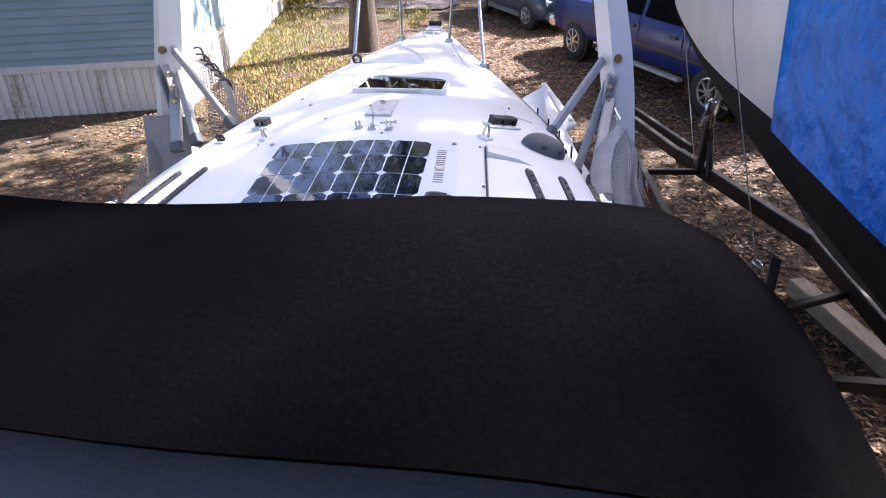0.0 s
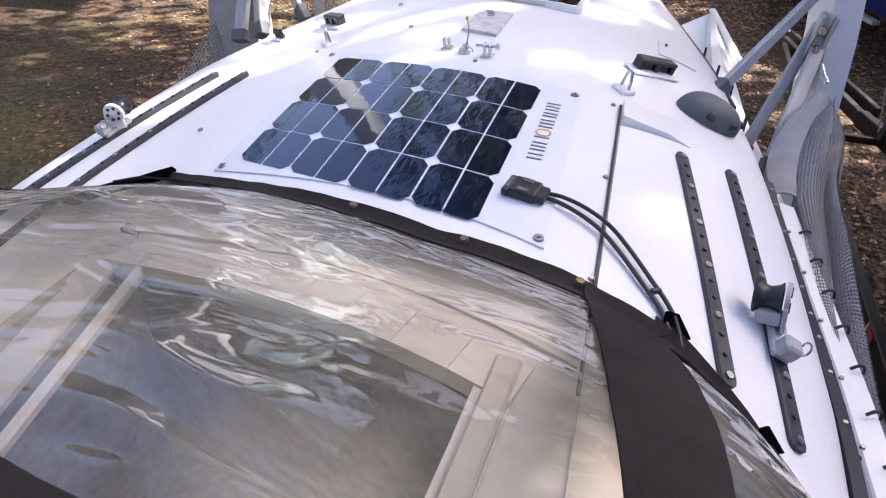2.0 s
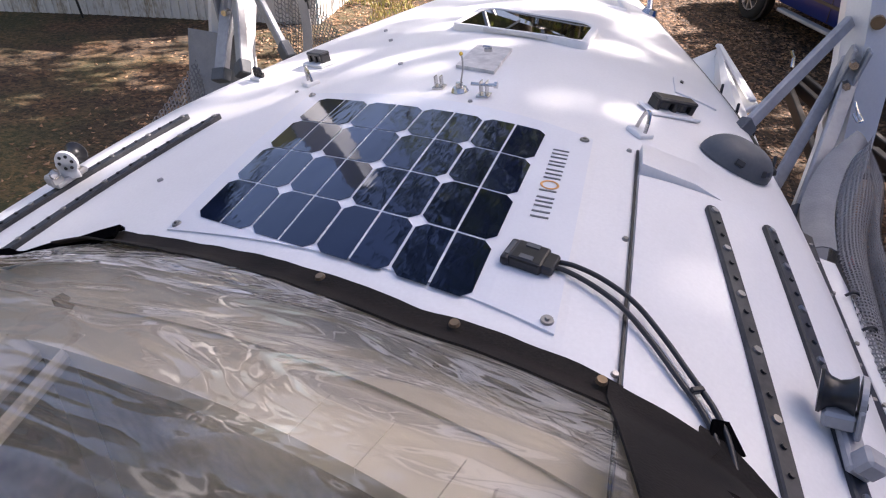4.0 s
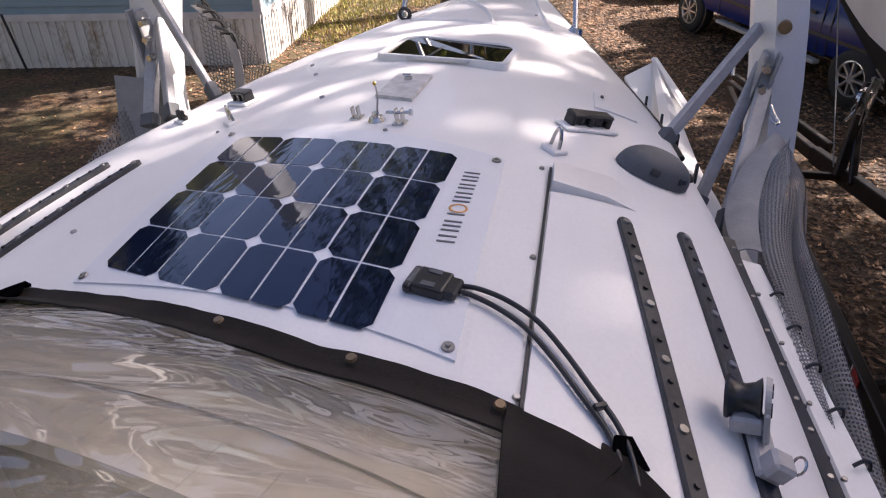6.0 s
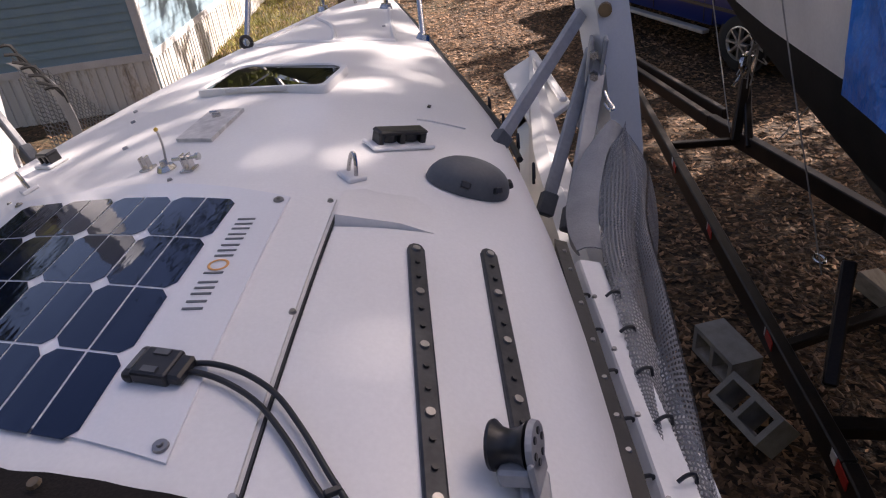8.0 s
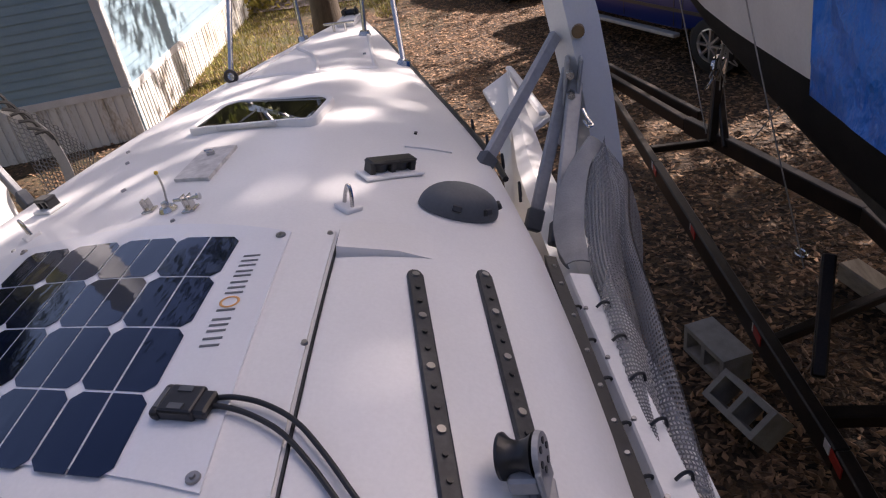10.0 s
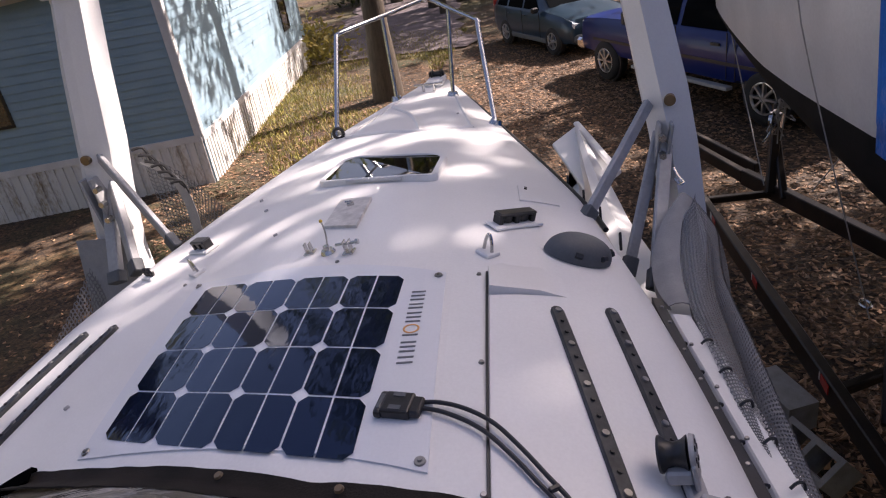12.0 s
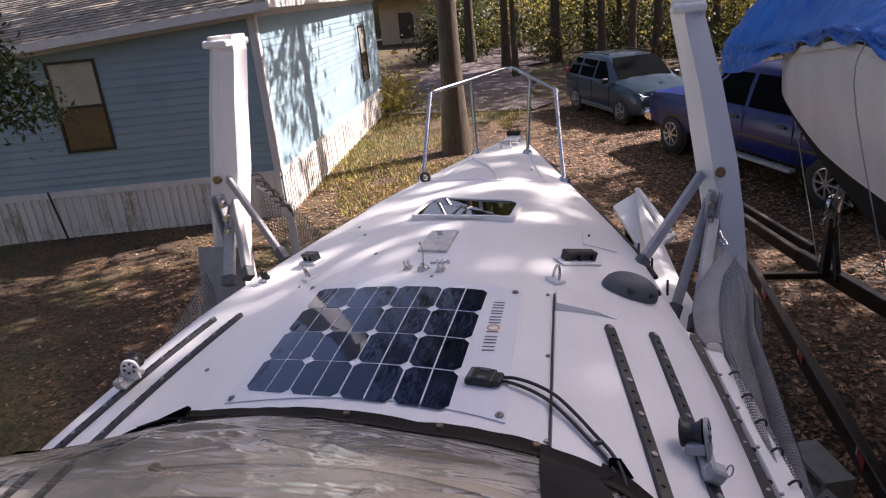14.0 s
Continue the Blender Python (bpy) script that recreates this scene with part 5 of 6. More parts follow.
# ---- the house ----
HC = Vector((-4.87, 9.613, 0))
D1 = Vector((-0.948, -0.317, 0)).normalized()
N1 = Vector((0.317, -0.948, 0)).normalized()
D2 = Vector((-0.185, 0.983, 0)).normalized()
N2 = Vector((0.983, 0.185, 0)).normalized()
SKIRT_Z, EAVE_Z = 0.755, 3.24
house = thing("house", HC, "pale blue sided mobile home with white skirting boards", "house")


def eave_drop(p):
    """The sagging roof edge falls slowly away from the corner."""
    return 0.10 * max(0.0, min(9.0, (p - HC).dot(D1)))


def sag(bm):
    for v in bm.verts:
        v.co.z -= eave_drop(v.co)


def wall_box(bm, d, n, s0, s1, z0, z1, o0, o1, tilt=0.0):
    """A slab on a wall: along d, between heights, standing out from o0 to o1; tilt lets its foot stand out more."""
    pts = []
    for s, z, o in ((s0, z0, o0), (s1, z0, o0), (s1, z0, o1 + tilt), (s0, z0, o1 + tilt), (s0, z1, o0), (s1, z1, o0), (s1, z1, o1), (s0, z1, o1)):
        pts.append(bm.verts.new(HC + d * s + n * o + Vector((0, 0, z))))
    for f in ((0, 1, 2, 3), (7, 6, 5, 4), (0, 4, 5, 1), (1, 5, 6, 2), (2, 6, 7, 3), (3, 7, 4, 0)):
        bm.faces.new([pts[i] for i in f])


def make_house():
    L1, L2 = 12.0, 9.6
    for d, n, L, name in ((D1, N1, L1, "wall_south"), (D2, N2, L2, "wall_east")):
        bm = bmesh.new()
        wall_box(bm, d, n, -0.02 if d is D1 else 0.0, L, 0.0, EAVE_Z, -0.14, 0.0)
        if d is D1:
            for v in bm.verts:
                if v.co.z > 1:
                    v.co.z -= eave_drop(v.co)
        bmesh.ops.recalc_face_normals(bm, faces=bm.faces)
        wall = part("wall", bm, SIDING, house)
        course = 0.118
        k, z = 0, SKIRT_Z
        wins = ((2.50, 3.18, 1.40, 2.70),) if d is D1 else ((7.2, 7.9, 1.25, 2.55),)
        while z < EAVE_Z - 0.02:
            z1 = min(z + course, EAVE_Z)
            end = L if d is D2 else min(L, max(0.1, (EAVE_Z - 0.02 - z1) / 0.10 + 0.2))
            cuts = [(0.07, end)]
            for a, b, zl, zh in wins:
                if z1 > zl and z < zh and end > b + 0.05:
                    cuts = [(0.07, a - 0.04), (b + 0.04, end)]
            for a, b in cuts:
                bm = bmesh.new()
                wall_box(bm, d, n, a, b, z + 0.002, z1, 0.002, 0.005, 0.012)
                bmesh.ops.recalc_face_normals(bm, faces=bm.faces)
                part("siding_board", bm, SIDING, wall)
            z = z1
            k += 1
        # skirting boards
        s = 0.0
        rng = random.Random(3 if d is D1 else 5)
        while s < L:
            w = 0.13
            bm = bmesh.new()
            wall_box(bm, d, n, s + 0.004, s + w * 0.62, -0.03, SKIRT_Z - 0.07, 0.004, 0.026 + rng.uniform(-0.003, 0.006))
            wall_box(bm, d, n, s + w * 0.62, s + w, -0.03, SKIRT_Z - 0.07, 0.004, 0.012)
            bmesh.ops.recalc_face_normals(bm, faces=bm.faces)
            part("skirting_board", bm, SKIRT, wall)
            s += w
        bm = bmesh.new()
        wall_box(bm, d, n, 0.0, L, SKIRT_Z - 0.09, SKIRT_Z + 0.012, 0.004, 0.035)
        bmesh.ops.recalc_face_normals(bm, faces=bm.faces)
        part("skirting_rail", bm, WHITETRIM, wall)
        bm = bmesh.new()
        wall_box(bm, d, n, -0.03, L, EAVE_Z - 0.14, EAVE_Z, 0.022, 0.04)
        sag(bm)
        bmesh.ops.recalc_face_normals(bm, faces=bm.faces)
        part("eave_board", bm, WHITETRIM, wall)
        for a, b, zl, zh in wins:
            bm = bmesh.new()
            for q in ((a - 0.04, a, zl - 0.04, zh + 0.04), (b, b + 0.04, zl - 0.04, zh + 0.04), (a, b, zl - 0.04, zl), (a, b, zh, zh + 0.04), (a, b, (zl + zh) / 2 - 0.02, (zl + zh) / 2 + 0.02)):
                wall_box(bm, d, n, *q, 0.003, 0.035)
            bmesh.ops.recalc_face_normals(bm, faces=bm.faces)
            win = part("window", bm, FRAMEDK, house, "dark framed sash window with a pale blind above")
            bm = bmesh.new()
            wall_box(bm, d, n, a, b, zl, (zl + zh) / 2, 0.003, 0.015)
            bmesh.ops.recalc_face_normals(bm, faces=bm.faces)
            part("pane", bm, HOUSEGLASS, win, "dark lower pane, tree reflection painted in gold-brown")
            bm = bmesh.new()
            wall_box(bm, d, n, a, b, (zl + zh) / 2, zh, 0.003, 0.010)
            bmesh.ops.recalc_face_normals(bm, faces=bm.faces)
            part("blind", bm, mat("pale blind behind glass", (0.42, 0.42, 0.38), (0.30, 0.30, 0.26), 0.2, 3, 30, 0.0, coat=0.5), win, "pale blind")
    # corner boards
    for d, n in ((D1, N1), (D2, N2)):
        bm = bmesh.new()
        wall_box(bm, d, n, -0.035, 0.09, SKIRT_Z, EAVE_Z, 0.006, 0.03)
        bmesh.ops.recalc_face_normals(bm, faces=bm.faces)
        part("corner_board", bm, WHITETRIM, house)
    # roof: low slope up from the south eave, in courses
    ov = 0.30
    up = (-N1).normalized()
    a = HC + N1 * ov - D1 * ov
    bm = bmesh.new()
    wall_box(bm, D1, N1, -ov, L1, EAVE_Z + 0.005, EAVE_Z + 0.03, -0.2, ov)
    bmesh.ops.recalc_face_normals(bm, faces=bm.faces)
    sag(bm)
    roof = part("roof", bm, ROOFMAT, house, "brown shingle roof strewn with dead leaves")
    for k in range(26):
        bm = bmesh.new()
        s0, s1 = k * 0.22, k * 0.22 + 0.235
        z0, z1 = EAVE_Z + 0.04 + s0 * 0.22, EAVE_Z + 0.04 + s1 * 0.22
        q = [a + up * s0 + Vector((0, 0, z0 + 0.014)), a + D1 * (L1 + ov) + up * s0 + Vector((0, 0, z0 + 0.014)), a + D1 * (L1 + ov) + up * s1 + Vector((0, 0, z1)), a + up * s1 + Vector((0, 0, z1))]
        vs = [bm.verts.new(p) for p in q]
        lo = [bm.verts.new(p - Vector((0, 0, 0.05))) for p in q]
        bm.faces.new(vs)
        for t in range(4):
            bm.faces.new((vs[t], lo[t], lo[(t + 1) % 4], vs[(t + 1) % 4]))
        bmesh.ops.recalc_face_normals(bm, faces=bm.faces)
        sag(bm)
        part("shingle_course", bm, ROOFMAT, roof)
    bm = bmesh.new()
    for q in ([HC + N1 * ov - D1 * ov, HC - D1 * ov + D2 * (9.9)], ):
        p, r = q
        beam(bm, p + Vector((0, 0, EAVE_Z + 0.04)), r + Vector((0, 0, EAVE_Z + 0.04)), 0.04, 0.14)
    beam(bm, HC + N1 * ov - D1 * ov + Vector((0, 0, EAVE_Z)), HC + N1 * ov + D1 * L1 + Vector((0, 0, EAVE_Z)), 0.03, 0.12)
    sag(bm)
    part("fascia", bm, WHITETRIM, roof)
    bm = bmesh.new()
    wall_box(bm, D1, N1, -ov, L1, EAVE_Z, EAVE_Z + 0.02, 0.0, ov)
    wall_box(bm, D2, N2, 0, 9.9, EAVE_Z, EAVE_Z + 0.02, 0.0, ov)
    bmesh.ops.recalc_face_normals(bm, faces=bm.faces)
    sag(bm)
    part("soffit", bm, WHITETRIM, roof)


make_house()


def make_stick():
    bm = bmesh.new()
    q = HC + D1 * 3.50 + N1 * 0.22
    tube(bm, [q + Vector((0, 0, -0.02)), q + D1 * 0.11 + Vector((0, 0, 0.82))], 0.018, 8)
    solo("pole", bm, BLACKPL, "thin black pole leaning against the skirting", "pole")


make_stick()


def far_house():
    h = thing("distant_house", (-12.5, 47, 0), "small cream house far beyond the drive", "house")
    bm = bmesh.new()
    box(bm, (-12.5, 47, 1.4), (7, 6, 2.9))
    part("wall", bm, mat("cream wall", (0.55, 0.45, 0.30), None, 0.8), h)
    bm = bmesh.new()
    box(bm, (-12.5, 46.5, 3.1), (8.5, 8, 0.5), None, 0.15)
    part("roof", bm, ROOFMAT, h)
    for x in (-14.2, -11.6):
        bm = bmesh.new()
        box(bm, (x, 43.98, 1.3), (1.0, 0.06, 1.6))
        part("window", bm, FRAMEDK, h)


far_house()

# ---- vehicles ----
def place(h, at):
    """World pose of a vehicle: x ahead, y to its left."""
    return Matrix.Translation(at) @ Matrix.Rotation(math.atan2(h[1], h[0]), 4, "Z")


def skin(bm, stations, m):
    """Body from stations: x, half width, sill, belt, roof half width, roof."""
    rows = []
    for x, w, zs, zb, wt, zt in stations:
        half = [(w * 0.80, zs), (w * 0.97, zs + 0.06), (w, zs + 0.22), (w, (zs + zb) / 2 + 0.08), (w * 0.975, zb - 0.03), (w * 0.94, zb)]
        half += [((w * 0.94 + wt) / 2 + 0.012, (zb + zt) / 2), (wt + 0.005, zt - 0.06), (wt * 0.90, zt - 0.012), (wt * 0.5, zt + 0.012)]
        rows.append([(x, y, z) for y, z in half] + [(x, -y, z) for y, z in reversed(half)])
    vs = loft(bm, rows)
    bm.faces.new(vs[0])
    bm.faces.new(vs[-1][::-1])
    bmesh.ops.recalc_face_normals(bm, faces=bm.faces)
    moved(bm.verts, m)


def side_panel(bm, stations, x0, x1, x2, x3, zlo, zhi, s, m, out=0.012):
    """A window on the side: lower edge x0..x1 at zlo, upper edge x3..x2 at zhi."""
    stations = stations[::-1]

    def at(x, z):
        xs = [q[0] for q in stations]
        w = np.interp(x, xs, [q[1] for q in stations]) * 0.94
        zb = np.interp(x, xs, [q[3] for q in stations])
        wt = np.interp(x, xs, [q[4] for q in stations]) + 0.005
        zt = np.interp(x, xs, [q[5] for q in stations]) - 0.06
        t = (z - zb) / max(0.05, zt - zb)
        mid = (w + wt - 0.005) / 2 + 0.012
        y = w + (mid - w) * min(1, t * 2) if t < 0.5 else mid + (wt - mid) * min(1, (t - 0.5) * 2)
        return (x, s * (y + out), z)
    a, b = [at(x0 + (x1 - x0) * k / 6, zlo) for k in range(7)], [at(x3 + (x2 - x3) * k / 6, zhi) for k in range(7)]
    mid = [tuple((p + q) / 2 + (0.008 * s if i == 1 else 0) for i, (p, q) in enumerate(zip(u, v))) for u, v in zip(a, b)]
    moved([v for r in loft(bm, [a, mid, b]) for v in r], m)


def wheel(parent, x, y, r, w, s, m, spokes):
    bm = bmesh.new()
    prof = [(0.62 * r, 0.5), (0.9 * r, 0.5), (r, 0.35), (r, -0.35), (0.9 * r, -0.5), (0.62 * r, -0.5)]
    rows = [[(x + q * math.cos(a), y + o * w, r + q * math.sin(a)) for a in np.linspace(0, 2 * math.pi, 28, endpoint=False)] for q, o in prof]
    loft(bm, rows, True)
    moved(bm.verts, m)
    ty = part("wheel", bm, TYRE, parent, "black tyre with an alloy rim", smooth=True)
    bm = bmesh.new()
    yo = y + s * w * 0.42
    bmesh.ops.create_cone(bm, cap_ends=True, segments=28, radius1=0.64 * r, radius2=0.64 * r, depth=0.02, matrix=pose(x, y + s * w * 0.25, r, 90, 0, 0))
    moved(bm.verts, m)
    part("brake_disc", bm, BLACKPL, ty)
    bm = bmesh.new()
    tube(bm, [(x + 0.60 * r * math.cos(a), yo, r + 0.60 * r * math.sin(a)) for a in np.linspace(0, 6.2832, 29)], 0.022, 6, cap=False)
    for k in range(spokes):
        a = 2 * math.pi * k / spokes
        beam(bm, (x + 0.08 * r * math.cos(a), yo, r + 0.08 * r * math.sin(a)), (x + 0.6 * r * math.cos(a), yo, r + 0.6 * r * math.sin(a)), 0.03, 0.24 * r * 5 / spokes, (0, 1, 0))
    bmesh.ops.create_cone(bm, cap_ends=True, segments=14, radius1=0.17 * r, radius2=0.13 * r, depth=0.04, matrix=pose(x, yo, r, 90, 0, 0))
    moved(bm.verts, m)
    part("rim", bm, RIM, ty, "silver alloy rim")
    # Black disc round the tyre paints the shade of an uncut wheel well.
    bm = bmesh.new()
    bmesh.ops.create_cone(bm, cap_ends=True, segments=28, radius1=r * 1.13, radius2=r * 1.13, depth=0.04, matrix=pose(x, y + s * 0.055, r * 1.03, 90, 0, 0))
    moved(bm.verts, m)
    part("wheel_well_shade", bm, BLACKPL, parent)


def simple(parent, name, c, s, material, m, bevel=0.01, label=""):
    bm = bmesh.new()
    box(bm, c, s, None, bevel)
    moved(bm.verts, m)
    return part(name, bm, material, parent, label)


def make_suv():
    f, r = Vector((0.288, 16.12, 0)), Vector((-0.91, 18.26, 0))
    h = (f - r).normalized()
    left = Vector((-h.y, h.x, 0))
    k = (f - r).length / 2.62
    m = place(h, (f + r) / 2 + left * 0.80 * k) @ Matrix.Diagonal((k, k, k * 0.88, 1))
    ob = thing("suv", (f + r) / 2 + left * 0.8, "steel grey-blue compact SUV parked on leaf litter", "car")
    st = [(2.12, 0.74, 0.42, 0.70, 0.68, 0.80), (2.05, 0.82, 0.30, 0.85, 0.74, 0.95), (1.7, 0.88, 0.26, 0.96, 0.78, 1.04), (1.0, 0.90, 0.26, 1.02, 0.80, 1.12), (0.82, 0.90, 0.26, 1.04, 0.76, 1.20), (0.2, 0.90, 0.26, 1.06, 0.64, 1.66), (-0.4, 0.90, 0.26, 1.07, 0.63, 1.71), (-1.4, 0.90, 0.26, 1.08, 0.62, 1.69), (-1.9, 0.88, 0.28, 1.09, 0.60, 1.60), (-2.12, 0.84, 0.34, 1.08, 0.66, 1.15), (-2.2, 0.80, 0.42, 0.85, 0.70, 0.92)]
    bm = bmesh.new()
    skin(bm, st, m)
    body = part("body", bm, SUVPAINT, ob, "metallic grey-blue bodywork", smooth=True)
    for s in (1, -1):
        for x0, x1, x2, x3 in ((0.62, -0.22, -0.22, 0.12), (-0.30, -1.12, -1.12, -0.30), (-1.22, -1.86, -1.72, -1.22)):
            bm = bmesh.new()
            side_panel(bm, st, x0, x1, x2, x3, 1.10, 1.57, s, m)
            part("side_window", bm, CARGLASS, body)
        for x in (0.70, -0.26, -1.17):
            simple(ob, "door_seam", (x, s * 0.902, 0.70), (0.012, 0.012, 0.72), BLACKPL, m, 0)
        for x in (-0.12, -1.02):
            simple(ob, "door_handle", (x, s * 0.905, 0.93), (0.17, 0.03, 0.035), SUVPAINT, m)
        simple(ob, "mirror", (0.66, s * 0.98, 1.12), (0.11, 0.18, 0.15), BLACKPL, m, 0.03)
        simple(ob, "headlight", (2.0, s * 0.62, 0.78), (0.20, 0.30, 0.17), LAMPMAT, m, 0.03, "clear headlight")
        simple(ob, "sill_cladding", (0.0, s * 0.885, 0.33), (1.9, 0.05, 0.14), GREYPL, m, 0.02)
        simple(ob, "roof_rail", (-0.7, s * 0.58, 1.745), (1.6, 0.03, 0.03), BLACKPL, m, 0.008)
        simple(ob, "tail_light", (-2.12, s * 0.76, 1.05), (0.10, 0.12, 0.35), REFLR, m, 0.02)
        for x in (1.31, -1.31):
            wheel(ob, x, s * 0.80, 0.36, 0.22, s, m, 5)
    bm = bmesh.new()
    vs = loft(bm, [[(0.90, y, 1.13) for y in (-0.70, 0, 0.70)], [(0.55, y * 0.97, 1.42 + 0.012) for y in (-0.68, 0, 0.68)], [(0.26, y * 0.92, 1.655) for y in (-0.66, 0, 0.66)]])
    for r_ in vs:
        for v in r_:
            v.co += Vector((0.03, 0, 0.02))
    moved(bm.verts, m)
    part("windscreen", bm, CARGLASS, body, "", smooth=True)
    simple(ob, "grille", (2.12, 0, 0.74), (0.06, 0.85, 0.16), CHROME, m, 0.02, "chrome barred grille")
    simple(ob, "bumper", (2.10, 0, 0.46), (0.16, 1.5, 0.22), GREYPL, m, 0.05)


make_suv()


def make_truck():
    f, r = Vector((1.294, 13.43, 0)), Vector((3.257, 9.85, 0))
    h = (f - r).normalized()
    right = Vector((h.y, -h.x, 0))
    k = (f - r).length / 3.97
    k = min(k, 0.98)
    m = place(h, (f + r) / 2 + right * 0.88 * k) @ Matrix.Diagonal((k, k, k * 0.90, 1))
    ob = thing("pickup_truck", (f + r) / 2 + right * 0.88, "dark blue crew-cab pickup truck parked beside the boats", "truck")
    st = [(3.0, 0.88, 0.52, 0.92, 0.82, 1.02), (2.9, 0.95, 0.48, 1.10, 0.88, 1.18), (2.3, 1.0, 0.46, 1.17, 0.90, 1.24), (1.4, 1.0, 0.46, 1.20, 0.90, 1.28), (1.2, 1.0, 0.46, 1.22, 0.86, 1.36), (0.55, 1.0, 0.46, 1.24, 0.74, 1.90), (0.0, 1.0, 0.46, 1.24, 0.73, 1.95), (-1.1, 1.0, 0.46, 1.24, 0.73, 1.94), (-1.32, 1.0, 0.46, 1.25, 0.76, 1.80), (-1.36, 1.0, 0.46, 1.25, 0.92, 1.30), (-1.40, 1.0, 0.50, 1.27, 0.94, 1.29), (-3.1, 1.0, 0.55, 1.27, 0.94, 1.29), (-3.2, 0.96, 0.60, 1.2, 0.9, 1.25)]
    bm = bmesh.new()
    skin(bm, st, m)
    body = part("body", bm, TRUCKPAINT, ob, "glossy dark blue bodywork", smooth=True)
    for s in (1, -1):
        for x0, x1, x2, x3 in ((1.02, -0.02, -0.02, 0.52), (-0.12, -1.15, -1.12, -0.12)):
            bm = bmesh.new()
            side_panel(bm, st, x0, x1, x2, x3, 1.28, 1.82, s, m)
            part("side_window", bm, CARGLASS, body)
        for x in (1.15, -0.07, -1.22, -1.40):
            simple(ob, "door_seam", (x, s * 1.0, 0.92), (0.012, 0.012, 0.72), BLACKPL, m, 0)
        for x in (0.14, -0.98):
            simple(ob, "door_handle", (x, s * 1.005, 1.08), (0.20, 0.03, 0.05), BLACKPL, m)
        simple(ob, "mirror", (1.0, s * 1.14, 1.36), (0.12, 0.24, 0.24), BLACKPL, m, 0.03)
        simple(ob, "running_board", (-0.1, s * 1.0, 0.42), (2.4, 0.12, 0.06), ALU, m, 0.01, "grey running board")
        simple(ob, "headlight", (2.95, s * 0.72, 0.98), (0.14, 0.30, 0.22), LAMPMAT, m, 0.02)
        simple(ob, "side_trim", (-0.2, s * 1.004, 0.80), (5.2, 0.012, 0.05), BLACKPL, m, 0)
        for x in (1.985, -1.985):
            wheel(ob, x, s * 0.90, 0.40, 0.26, s, m, 8)
    bm = bmesh.new()
    vs = loft(bm, [[(1.24, y, 1.32) for y in (-0.80, 0, 0.80)], [(0.60, y, 1.88) for y in (-0.72, 0, 0.72)]])
    for r_ in vs:
        for v in r_:
            v.co += Vector((0.03, 0, 0.02))
    moved(bm.verts, m)
    part("windscreen", bm, CARGLASS, body)
    simple(ob, "grille", (3.02, 0, 0.95), (0.08, 1.1, 0.28), CHROME, m, 0.02)
    simple(ob, "bumper", (3.05, 0, 0.62), (0.22, 1.9, 0.22), CHROME, m, 0.05, "chrome front bumper")


make_truck()

